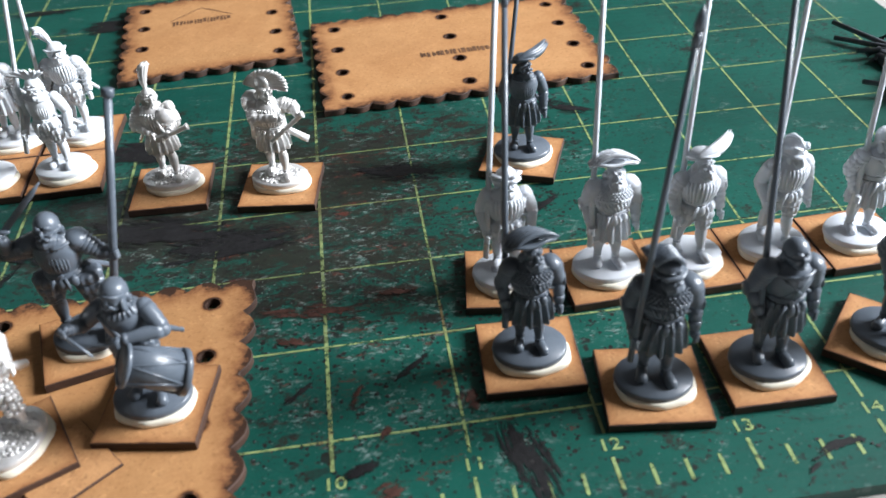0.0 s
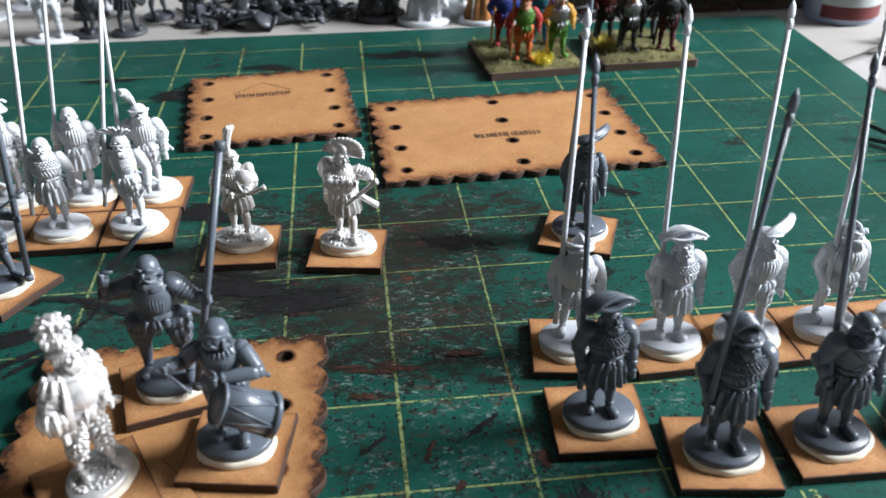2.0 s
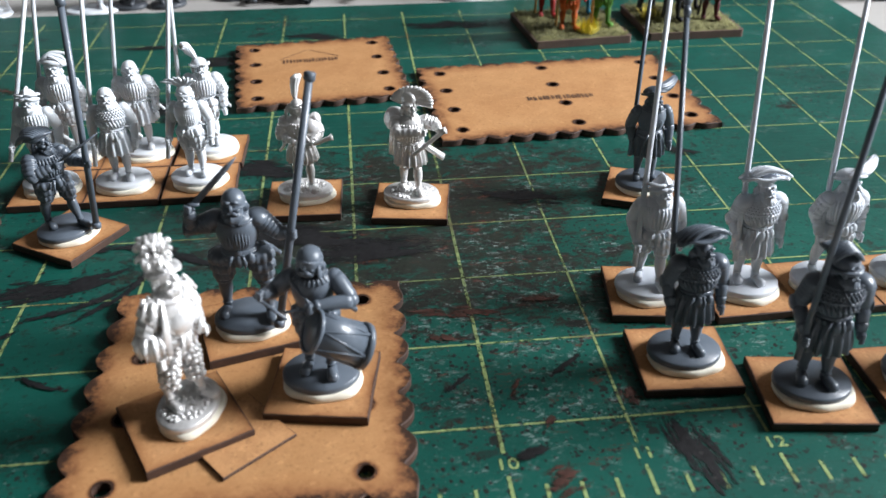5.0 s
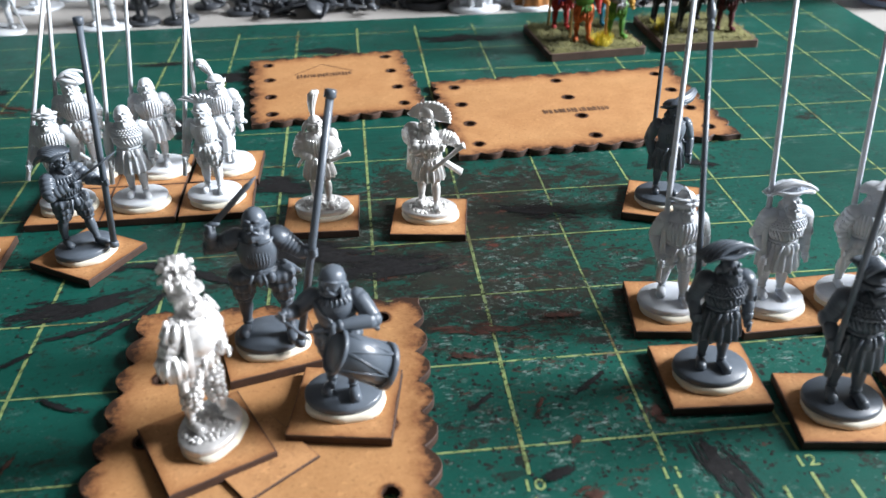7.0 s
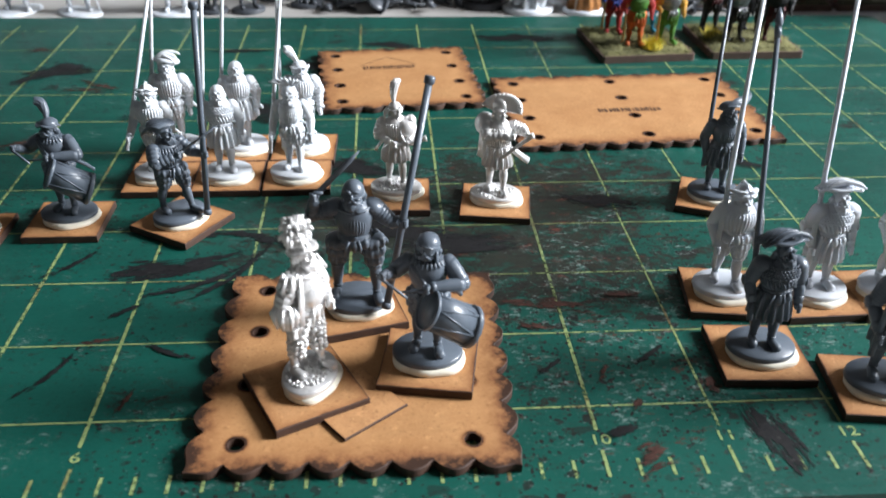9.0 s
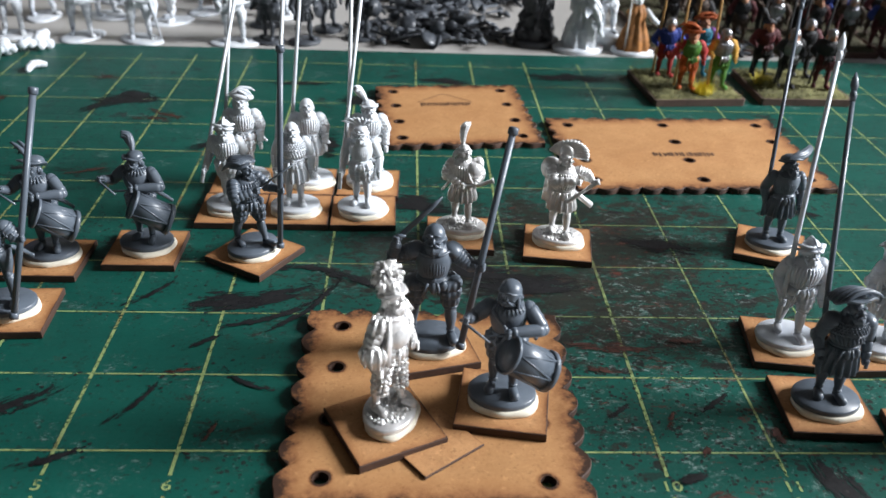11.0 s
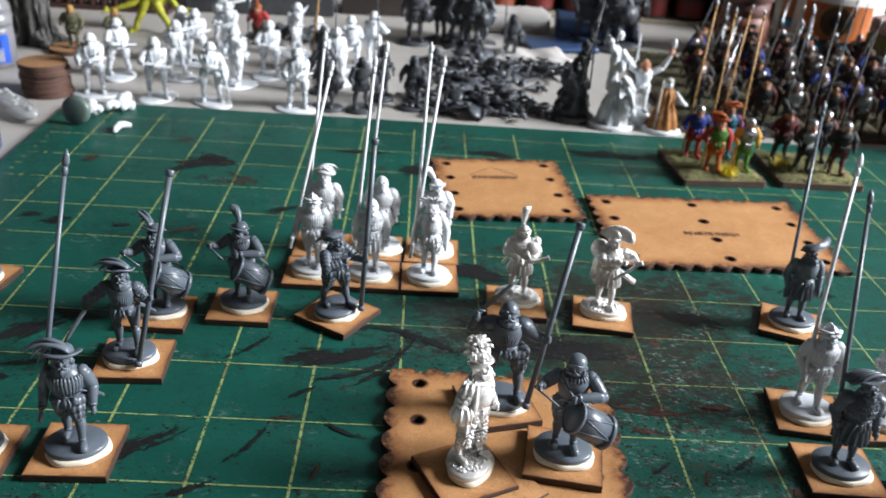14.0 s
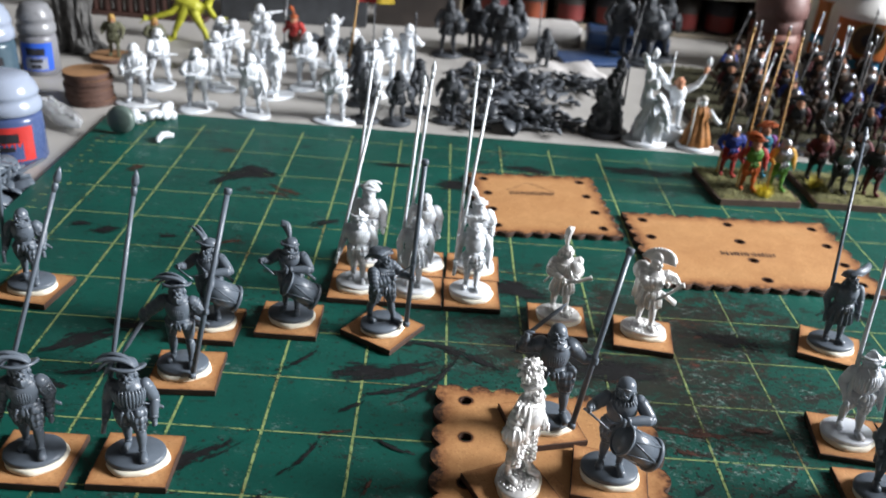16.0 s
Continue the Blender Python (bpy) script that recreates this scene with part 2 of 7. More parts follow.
def make_print():
    m, t, b = material("mat_print", 0.5, 0, 0.35)
    w = noise_of(t, 420, 8, 0.75)
    c = ramp(t, w, ((0.3, (0.13, 0.19, 0.07)), (0.6, (0.27, 0.35, 0.14))))
    c = mix(t, ramp(t, noise_of(t, 45, 5, 0.6), ((0.56, 0.0), (0.66, 0.75))), c, (0.12, 0.05, 0.025))
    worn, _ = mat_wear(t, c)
    c = mix(t, 0.62, c, worn)
    t.links.new(c, b.inputs["Base Color"])
    t.links.new(ramp(t, calc(t, "MULTIPLY_ADD", noise_of(t, 60, 4, 0.6), 0.35, calc(t, "MULTIPLY", w, 0.7)), ((0.43, 0.15), (0.5, 1.0))), b.inputs["Alpha"])
    return m


mat_print = make_print()


def make_dry_paint(name, colour, thin=0.0):
    """Brushed-out paint that breaks up in streaks towards its edges."""
    m, t, b = material(name, 0.5, 0, 0.25)
    streak = calc(t, "MULTIPLY_ADD", noise_of(t, 110, 10, 0.8, stretched(t, 0.5, 2.2, 1), 1.2), 1.7, -0.36)
    a = t.nodes.new("ShaderNodeAttribute")
    a.attribute_name = "thickness"
    body = calc(t, "MULTIPLY_ADD", a.outputs["Fac"], 0.26, streak)
    t.links.new(ramp(t, body, ((0.57 + thin, 0.0), (0.62 + thin, 0.97))), b.inputs["Alpha"])
    t.links.new(ramp(t, noise_of(t, 600, 4, 0.6), ((0.35, tuple(v * 0.7 for v in colour)), (0.7, tuple(v * 1.5 for v in colour)))), b.inputs["Base Color"])
    bump(t, b, streak, 0.2)
    return m


paint_black = make_dry_paint("dried_black_paint", (0.012, 0.012, 0.013))
paint_brown = make_dry_paint("dried_brown_paint", (0.055, 0.026, 0.02), 0.07)
table_white = plain("white_tabletop", (0.4, 0.385, 0.365), 0.55, 0, 0.06, 40, 0.06)
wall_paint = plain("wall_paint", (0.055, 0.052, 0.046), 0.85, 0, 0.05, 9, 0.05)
floor_wood = plain("floor_boards", (0.28, 0.18, 0.1), 0.55, 0, 0.2, 14, 0.1)
ceiling_paint = plain("ceiling_paint", (0.13, 0.126, 0.12), 0.9, 0, 0.03, 9, 0.05)


# ---- mesh tools: all lengths in squares of the mat ----
class Lump:
    """Vertices and faces of a mesh that is put together from closed pieces."""

    def __init__(self):
        self.v, self.f, self.m = [], [], []

    def add(self, verts, faces, mat=0):
        n = len(self.v)
        self.v += [tuple(p) for p in verts]
        self.f += [tuple(i + n for i in q) for q in faces]
        self.m += [mat] * len(faces)
        return self

    def join(self, other, m=Matrix(), shift=0):
        return self.add([m @ Vector(p) for p in other.v], other.f, 0) if not shift else self.add([m @ Vector(p) for p in other.v], other.f, shift)

    def ring_surface(self, rings, mat=0):
        k = len(rings[0])
        verts = [p for r in rings for p in r]
        faces = [(a * k + i, a * k + (i + 1) % k, (a + 1) * k + (i + 1) % k, (a + 1) * k + i) for a in range(len(rings) - 1) for i in range(k)]
        faces.append(tuple(reversed(range(k))))
        faces.append(tuple((len(rings) - 1) * k + i for i in range(k)))
        return self.add(verts, faces, mat)

    def lathe(self, profile, at=(0, 0, 0), sx=1.0, sy=1.0, n=20, ripple=0, amp=0.0, rot=None, mat=0, twist=0.0):
        """Profile rows: radius, height and, if wanted, how much of the ripple they take."""
        q = Euler([radians(a) for a in rot]).to_matrix() if rot else None
        rings = []
        for row in profile:
            r, z, k = (*row, 1.0)[:3]
            ring = []
            for i in range(n):
                a = 2 * math.pi * i / n
                rr = r * (1 + amp * k * math.cos(ripple * a + twist * z))
                p = Vector((rr * math.cos(a) * sx, rr * math.sin(a) * sy, z))
                ring.append((q @ p if q else p) + Vector(at))
            rings.append(ring)
        return self.ring_surface(rings, mat)

    def ball(self, at, r, rot=None, n=12, rings=8, mat=0, ripple=0, amp=0.0):
        r = (r, r, r) if isinstance(r, (int, float)) else r
        prof = [(math.sin(math.pi * (i + 0.15) / (rings - 0.7)), -r[2] * math.cos(math.pi * (i + 0.15) / (rings - 0.7))) for i in range(rings)]
        return self.lathe(prof, at, r[0], r[1], n, ripple, amp, rot, mat)

    def tube(self, points, radii, n=10, flat=1.0, mat=0, side=(1, 0, 0)):
        """A swept tube; flat squeezes it across the side direction."""
        pts = [Vector(p) for p in points]
        radii = [radii] * len(pts) if isinstance(radii, (int, float)) else radii
        rings = []
        for i, p in enumerate(pts):
            d = (pts[min(i + 1, len(pts) - 1)] - pts[max(i - 1, 0)]).normalized()
            s = Vector(side) - d * d.dot(Vector(side))
            if s.length < 0.05:
                s = Vector((0, 1, 0)) - d * d.y
            s.normalize()
            w = d.cross(s)
            rings.append([p + radii[i] * (math.cos(2 * math.pi * k / n) * s + flat * math.sin(2 * math.pi * k / n) * w) for k in range(n)])
        return self.ring_surface(rings, mat)

    def block(self, at, size, rot=None, mat=0, bevel=0.15):
        x, y, z = (s / 2 for s in size)
        b = bevel * min(x, y)
        q = Euler([radians(a) for a in rot]).to_matrix() if rot else Matrix.Identity(3)
        out = [(-x + b, -y), (x - b, -y), (x, -y + b), (x, y - b), (x - b, y), (-x + b, y), (-x, y - b), (-x, -y + b)]
        c = bevel * z * 0.6
        rings = []
        for k, h in ((0.97, -z), (1, -z + c), (1, z - c), (0.97, z)):
            rings.append([q @ Vector((px * k, py * k, h)) + Vector(at) for px, py in out])
        return self.ring_surface(rings, mat)

    def mesh(self, name, mats, smooth=True):
        me = bpy.data.meshes.new(name)
        me.from_pydata([(x * U, y * U, z * U) for x, y, z in self.v], [], self.f)
        for m in mats if isinstance(mats, (list, tuple)) else [mats]:
            me.materials.append(m)
        me.polygons.foreach_set("material_index", self.m)
        me.polygons.foreach_set("use_smooth", [smooth] * len(self.f))
        me.update()
        return me


def fused(lump, voxel, smooth=2, keep=1.0):
    """The pieces melted into one skin, as in a casting."""
    me = bpy.data.meshes.new("rough")
    me.from_pydata(lump.v, [], lump.f)
    ob = new("rough", me)
    r = ob.modifiers.new("fuse", "REMESH")
    r.mode, r.voxel_size = "VOXEL", voxel
    s = ob.modifiers.new("soften", "SMOOTH")
    s.iterations, s.factor = smooth, 0.3
    if keep < 1:
        d = ob.modifiers.new("thin", "DECIMATE")
        d.ratio = keep
    done = ob.evaluated_get(bpy.context.evaluated_depsgraph_get()).to_mesh()
    out = Lump()
    out.add([tuple(v.co) for v in done.vertices], [tuple(p.vertices) for p in done.polygons])
    bpy.data.objects.remove(ob)
    bpy.data.meshes.remove(me)
    return out


def part(name, me, parent=None, label="", at=None):
    ob = new(name, me)
    if parent is not None:
        ob.parent = parent
    if at is not None:
        ob.matrix_basis = at
    if label:
        ob["label"] = label
    return ob


def spot(x, y, z=0.0, rz=0.0, rx=0.0, ry=0.0):
    return pose(x * U, y * U, z * U, rx, ry, rz)


def thing(name, me, label, category, at, group="", kind=""):
    ob = new(name, me)
    ob.matrix_basis = at
    return tagged(ob, label, category, group, kind)


# ---- the room ----
def slab(name, x0, x1, y0, y1, z0, z1, mat, label, category="wall"):
    """A plain slab of the room, in metres."""
    l = Lump()
    l.add([(x / U, y / U, z / U) for z in (z0, z1) for x, y in ((x0, y0), (x1, y0), (x1, y1), (x0, y1))],
          [(3, 2, 1, 0), (4, 5, 6, 7), (0, 1, 5, 4), (1, 2, 6, 5), (2, 3, 7, 6), (3, 0, 4, 7)])
    return thing(name, l.mesh(name, mat, False), label, category, Matrix(), kind="structure")


slab("floor", -1.7, 2.0, -2.3, 1.0, -0.85, -0.76, floor_wood, "brown wooden floor boards under the table", "floor")
slab("ceiling", -1.7, 2.0, -2.3, 1.0, 1.74, 1.84, ceiling_paint, "plain dull painted ceiling of the room", "ceiling")
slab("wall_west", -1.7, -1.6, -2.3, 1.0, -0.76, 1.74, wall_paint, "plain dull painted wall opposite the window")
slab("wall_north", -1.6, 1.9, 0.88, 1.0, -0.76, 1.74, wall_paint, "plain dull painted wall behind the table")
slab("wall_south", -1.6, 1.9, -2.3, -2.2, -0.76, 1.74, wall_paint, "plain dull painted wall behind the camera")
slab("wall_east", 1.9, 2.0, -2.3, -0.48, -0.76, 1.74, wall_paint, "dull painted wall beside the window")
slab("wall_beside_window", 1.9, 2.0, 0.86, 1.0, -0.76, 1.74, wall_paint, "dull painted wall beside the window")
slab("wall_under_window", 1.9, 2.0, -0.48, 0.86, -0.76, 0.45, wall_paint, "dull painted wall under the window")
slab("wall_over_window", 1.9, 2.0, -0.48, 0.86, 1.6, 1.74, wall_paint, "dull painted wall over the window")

TABLE = -0.12  # the tabletop lies under the mat's thickness
desk = tagged(new("work_table"), "white work table covered with hobby figures and paints", "table")
l = Lump()
l.block((8, 4.2, TABLE - 0.55), (66, 42.6, 1.1), bevel=0.004)
part("tabletop", l.mesh("tabletop", table_white, False), desk, "white laminate tabletop")
for x in (-22, 38):
    for y in (-14, 23):
        l = Lump()
        l.block((x, y, TABLE - 1.1 - 14.35), (2, 2, 28.7))
        part("leg", l.mesh("leg", table_white, False), desk)

# ---- the cutting mat ----
LEFT, RIGHT, NEAR, FAR = 0.0, 17.78, -1.04, 10.79
cutting_mat = tagged(new("cutting_mat"), "green self-healing cutting mat with yellow grid, stained with dried paint", "cutting mat")
l = Lump()
l.block(((LEFT + RIGHT) / 2, (NEAR + FAR) / 2, -0.06), (RIGHT - LEFT, FAR - NEAR, 0.12), bevel=0.012)
part("sheet", l.mesh("sheet", mat_green, False), cutting_mat)


def strip(l, x0, y0, x1, y1, z):
    l.add([(x0, y0, z), (x1, y0, z), (x1, y1, z), (x0, y1, z)], [(0, 1, 2, 3)])


def printed_line(x0, y0, x1, y1, z, name="grid_line"):
    l = Lump()
    strip(l, x0, y0, x1, y1, z)
    part(name, l.mesh(name, mat_print, False), cutting_mat)


for n in range(1, 18):
    w = 0.0155 if n < 11 else 0.0115
    printed_line(n - w, -0.28, n + w, 10.3, 0.0024)
for r in range(0, 11):
    printed_line(0.7, r - 0.0105, 17.1, r + 0.0105, 0.0032)
ticks = Lump()
for q in range(3, 70):
    long = q % 4 == 0
    strip(ticks, q / 4 - 0.014, -0.78, q / 4 + 0.014, -0.5 if long else -0.6, 0.0026)
for q in range(-3, 42):
    strip(ticks, 0.26, q / 4 - 0.013, 0.43 if q % 4 == 0 else 0.39 if q % 2 == 0 else 0.33, q / 4 + 0.013, 0.0026)
tagged(part("ruler_scale", ticks.mesh("ruler_scale", mat_print, False), cutting_mat), kind="stuff")


def letters(name, text, size, mat, parent, at, thick=0.0, label="", stretch=1.0):
    c = bpy.data.curves.new("type", "FONT")
    c.body, c.size, c.align_x, c.align_y = text, size * U, "CENTER", "CENTER"
    c.extrude, c.resolution_u = thick * U, 3
    c.offset = 0.01 * size * U
    ob = new("type", c)
    me = bpy.data.meshes.new_from_object(ob.evaluated_get(bpy.context.evaluated_depsgraph_get()))
    bpy.data.objects.remove(ob)
    me.materials.clear()
    me.materials.append(mat)
    return part(name, me, parent, label, at @ Matrix.Diagonal((stretch, 1, 1, 1)))


for n in range(1, 18):
    letters("numeral", str(n), 0.155, mat_print, cutting_mat, spot(n + (0.012 if n > 9 else 0), -0.39, 0.0026), stretch=1.15)
for r in range(0, 10):
    letters("numeral", str(r + 1), 0.14, mat_print, cutting_mat, spot(0.56, r, 0.0026))


specks = Lump()


def paint_patch(x, y, length, width, turn, bend, seed, mat):
    """A dried brush stroke lying on the mat, thick along its middle and thinning to nothing."""
    rnd = random.Random(seed)
    l = Lump()
    n = max(16, int(length * 30))
    rows = 8
    thick = []
    for i in range(n + 1):
        u = i / n - 0.5
        half = width * 0.85 * max(0.04, 1 - (2 * abs(u)) ** 3) ** 0.5 * (1 + 0.5 * noise.noise((seed * 3.1 + u * length * 4, 0, 0)))
        cx, cy = u * length * 1.2, bend * (u * u * 4 - 0.33) * length * 0.25 + width * 0.5 * noise.noise((seed * 1.7 + u * length * 2, 4, 0))
        for k in range(rows + 1):
            v = 2 * k / rows - 1
            l.v.append((cx, cy + half * v, 0.0045 + 0.0002 * seed))
            thick.append(max(0.0, 1 - abs(v) ** 1.4) * max(0.0, 1 - (2 * abs(u)) ** 2.2))
    l.add([], [])
    for i in range(n):
        for k in range(rows):
            a = i * (rows + 1) + k
            l.f.append((a, a + rows + 1, a + rows + 2, a + 1))
            l.m.append(0)
    for _ in range(int(length * 26)):
        u, v, r = rnd.uniform(-0.7, 0.7) * length, rnd.gauss(0, 1) * width * 1.2, rnd.uniform(0.004, 0.018)
        v += bend * ((u / length) ** 2 * 4 - 0.33) * length * 0.25
        k = rnd.randint(5, 8)
        p = Matrix.Rotation(radians(turn), 3, "Z") @ Vector((u, v, 0)) + Vector((x, y, 0))
        specks.add([(p.x + r * rnd.uniform(0.6, 1.6) * math.cos(6.283 * a / k), p.y + r * math.sin(6.283 * a / k), 0.0052) for a in range(k)], [tuple(range(k))])
    me = l.mesh("paint_stroke", mat, False)
    me.attributes.new("thickness", "FLOAT", "POINT").data.foreach_set("value", thick)
    part("paint_stroke", me, cutting_mat, "dried dark paint", spot(x, y, 0, turn))


for row in (
    (6.35, 2.32, 1.35, 0.17, 20, 0.25, 1, paint_black), (6.02, 2.22, 0.62, 0.24, 10, 0.1, 2, paint_black), (6.75, 2.86, 0.9, 0.09, -6, -0.6, 27, paint_black), (7.35, 2.62, 0.8, 0.1, -28, -0.3, 28, paint_black),
    (11.4, -0.38, 0.78, 0.2, 96, 0.1, 3, paint_black), (4.35, 0.45, 1.2, 0.16, 42, -0.25, 4, paint_black),
    (3.4, 7.98, 0.95, 0.34, 12, 0.2, 5, paint_black), (3.45, 8.2, 0.3, 0.5, 60, 0.2, 29, paint_black), (4.0, 7.2, 0.7, 0.16, -5, -0.2, 6, paint_brown), (1.4, 7.87, 0.32, 0.24, 0, 0, 30, paint_brown), (1.73, 5.44, 0.4, 0.16, 10, 0, 31, paint_black), (2.78, 9.0, 0.5, 0.2, -10, 0, 32, paint_brown),
    (2.45, 1.55, 0.5, 0.11, -10, 0.2, 7, paint_black), (2.5, 2.5, 0.95, 0.2, 42, 0.1, 8, paint_black),
    (7.1, 8.15, 0.6, 0.42, 5, 0, 9, paint_black), (8.5, 9.2, 0.8, 0.2, -4, 0, 10, paint_black),
    (5.75, 1.05, 0.55, 0.06, 10, 0.3, 11, paint_brown), (9.95, 1.45, 1.0, 0.17, -8, 0.1, 12, paint_brown), (9.7, 1.12, 0.5, 0.1, -20, 0.1, 33, paint_brown), (10.38, -0.55, 0.34, 0.26, 20, 0, 34, paint_brown), (10.42, -0.02, 0.22, 0.1, 60, 0, 35, paint_brown), (6.6, 6.4, 0.5, 0.6, 0, 0, 36, paint_black),
    (12.95, 4.45, 0.55, 0.14, -32, 0.2, 13, paint_black), (12.6, 4.55, 0.5, 0.07, 30, 0.1, 14, paint_black),
    (10.65, 0.62, 0.5, 0.05, 38, 0.2, 15, paint_black), (10.2, 0.4, 0.4, 0.06, 62, 0.1, 16, paint_brown),
    (8.0, 4.5, 1.0, 0.3, -12, 0.3, 17, paint_black), (9.2, 2.6, 1.2, 0.3, 6, -0.2, 18, paint_black),
    (10.9, 3.5, 0.9, 0.2, -14, 0.2, 19, paint_black), (8.5, 2.95, 1.4, 0.35, -8, 0.2, 20, paint_black),
    (6.1, 8.9, 0.9, 0.12, 4, 0.2, 21, paint_black), (10.8, 9.5, 1.5, 0.25, -4, 0.1, 22, paint_black),
    (13.6, -0.72, 0.6, 0.05, 18, -1.0, 23, paint_black), (5.9, 1.5, 0.4, 0.06, 35, 0.1, 24, paint_black),
    (4.2, 7.35, 0.8, 0.14, -30, 0.3, 37, paint_brown), (3.0, 7.6, 0.5, 0.16, 50, 0.2, 38, paint_black), (6.55, 2.0, 1.0, 0.07, 32, 0.5, 39, paint_black), (6.9, 2.2, 1.1, 0.06, 58, 0.4, 40, paint_black), (5.2, 2.35, 0.6, 0.05, 50, 0.3, 41, paint_black),
    (5.5, 0.6, 0.6, 0.05, 60, 0.4, 42, paint_black), (5.0, -0.1, 0.5, 0.07, 25, 0.3, 43, paint_black), (6.4, 0.9, 0.5, 0.04, -35, 0.4, 44, paint_black), (6.2, 0.2, 0.45, 0.05, 70, 0.2, 45, paint_brown), (2.9, 1.9, 0.8, 0.08, 25, 0.4, 46, paint_black),
    (3.0, 2.85, 0.7, 0.12, -12, 0.3, 47, paint_black), (5.8, 3.9, 0.5, 0.06, 40, 0.2, 48, paint_black), (4.6, 4.4, 0.5, 0.09, -30, 0.2, 49, paint_black), (3.6, 5.3, 0.6, 0.1, 15, 0.2, 50, paint_brown), (5.0, 6.2, 0.5, 0.12, 30, 0.1, 51, paint_black),
    (10.6, 1.6, 0.5, 0.1, -12, 0.1, 52, paint_brown), (11.1, 0.2, 0.3, 0.12, 80, 0.1, 53, paint_brown), (9.75, 0.5, 0.35, 0.05, 40, 0.2, 54, paint_black), (10.2, -0.3, 0.3, 0.08, 15, 0.1, 55, paint_black), (12.2, 2.6, 0.5, 0.06, 35, 0.2, 56, paint_black),
    (1.3, 5.55, 0.35, 0.1, 5, 0, 25, paint_black), (2.7, 5.35, 0.3, 0.1, 0, 0, 26, paint_black),
):
    paint_patch(*row)
speck_paint = plain("dried_specks", (0.014, 0.013, 0.013), 0.5, 0, 0.3, 400)
tagged(part("paint_specks", specks.mesh("paint_specks", speck_paint, False), cutting_mat), kind="stuff")


# ---- laser-cut hardboard ----
def cut_board(board, w, h, thick, waves=(0, 0), amp=0.0, holes=(), rim=(0.02, 0.07), heat=(1.0, 0.6)):
    """A board with a wavy or straight edge and round holes, scorched along the cuts."""
    bm = bmesh.new()
    layer = bm.verts.layers.float.new("scorch")
    per = 12 * max(waves) if amp else 12

    def outline(inset, z, wave, burn):
        out = []
        a, b = w / 2 - inset, h / 2 - inset
        for (x0, y0), (x1, y1), (nx, ny), k in (((-a, -b), (a, -b), (0, -1), waves[0]), ((a, -b), (a, b), (1, 0), waves[1]), ((a, b), (-a, b), (0, 1), waves[0]), ((-a, b), (-a, -b), (-1, 0), waves[1])):
            for i in range(per):
                u = i / per
                o = amp * wave * (abs(math.sin(math.pi * k * u + 0.35)) ** 0.8 - 0.75) * min(1.0, u * 9, (1 - u) * 9) if amp else 0
                v = bm.verts.new(((x0 + (x1 - x0) * u + nx * o) * U, (y0 + (y1 - y0) * u + ny * o) * U, z * U))
                v[layer] = burn
                out.append(v)
        return out

    def circle(x, y, r, z, burn):
        out = []
        for i in range(16):
            v = bm.verts.new(((x + r * math.cos(math.pi * i / 8)) * U, (y + r * math.sin(math.pi * i / 8)) * U, z * U))
            v[layer] = burn
            out.append(v)
        return out

    def bridge(a, b, slot):
        for i in range(len(a)):
            j = (i + 1) % len(a)
            bm.faces.new((a[i], a[j], b[j], b[i])).material_index = slot

    c = 0.006
    bottom, side = outline(c, 0, 1, 1), outline(0, c, 1, 1)
    edge, top = outline(0, thick - c, 1, 1), outline(c, thick, 1, heat[0])
    inner, calm = outline(rim[0], thick, 1, heat[1]), outline(rim[1], thick, 0.5, 0.0)
    for a, b, s in ((bottom, side, 1), (side, edge, 1), (edge, top, 1), (top, inner, 0), (inner, calm, 0)):
        bridge(a, b, s)
    low, high = [bottom], [calm]
    for x, y in holes:
        r = [circle(x, y, 0.07, 0, 1), circle(x, y, 0.066, thick, 1), circle(x, y, 0.08, thick, 1.0), circle(x, y, 0.096, thick, 0.6), circle(x, y, 0.112, thick, 0.25)]
        bridge(r[1], r[0], 1)
        bridge(r[2], r[1], 0)
        bridge(r[3], r[2], 0)
        bridge(r[4], r[3], 0)
        low.append(r[0])
        high.append(r[4])
    for loops, slot in ((high, 0), (low, 1)):
        edges = [e for lp in loops for i in range(len(lp)) if (e := bm.edges.get((lp[i], lp[(i + 1) % len(lp)])))]
        made = bmesh.ops.triangle_fill(bm, edges=edges, use_beauty=True)
        for f in made["geom"]:
            if isinstance(f, bmesh.types.BMFace):
                f.material_index = slot
    bmesh.ops.recalc_face_normals(bm, faces=bm.faces)
    me = bpy.data.meshes.new("board")
    bm.to_mesh(me)
    bm.free()
    me.materials.append(board)
    me.materials.append(mdf_edge)
    return me


THICK = 0.08
tray = thing("movement_tray", cut_board(tray_mdf[0], 2.5, 2.62, THICK, (8, 7), 0.115, [(x, y) for x in (-0.9, 0.9) for y in (1.03, 0.38, -0.34, -1.03)], (0.045, 0.12)),
             "laser-cut brown hardboard tray with wavy scorched edges and holes", "movement tray", spot(8.12, 0.63, 0.001, -1), "hardboard trays")
square_tray = thing("movement_tray", cut_board(tray_mdf[1], 2.36, 2.5, THICK, (8, 8), 0.09, [(x, y) for x in (-0.9, 0.9) for y in (0.97, 0.33, -0.34, -0.97)], (0.045, 0.12)),
                    "square laser-cut hardboard tray with engraved mark, lying flat on the mat", "movement tray", spot(8.6, 7.5, 0.001, 5), "hardboard trays")
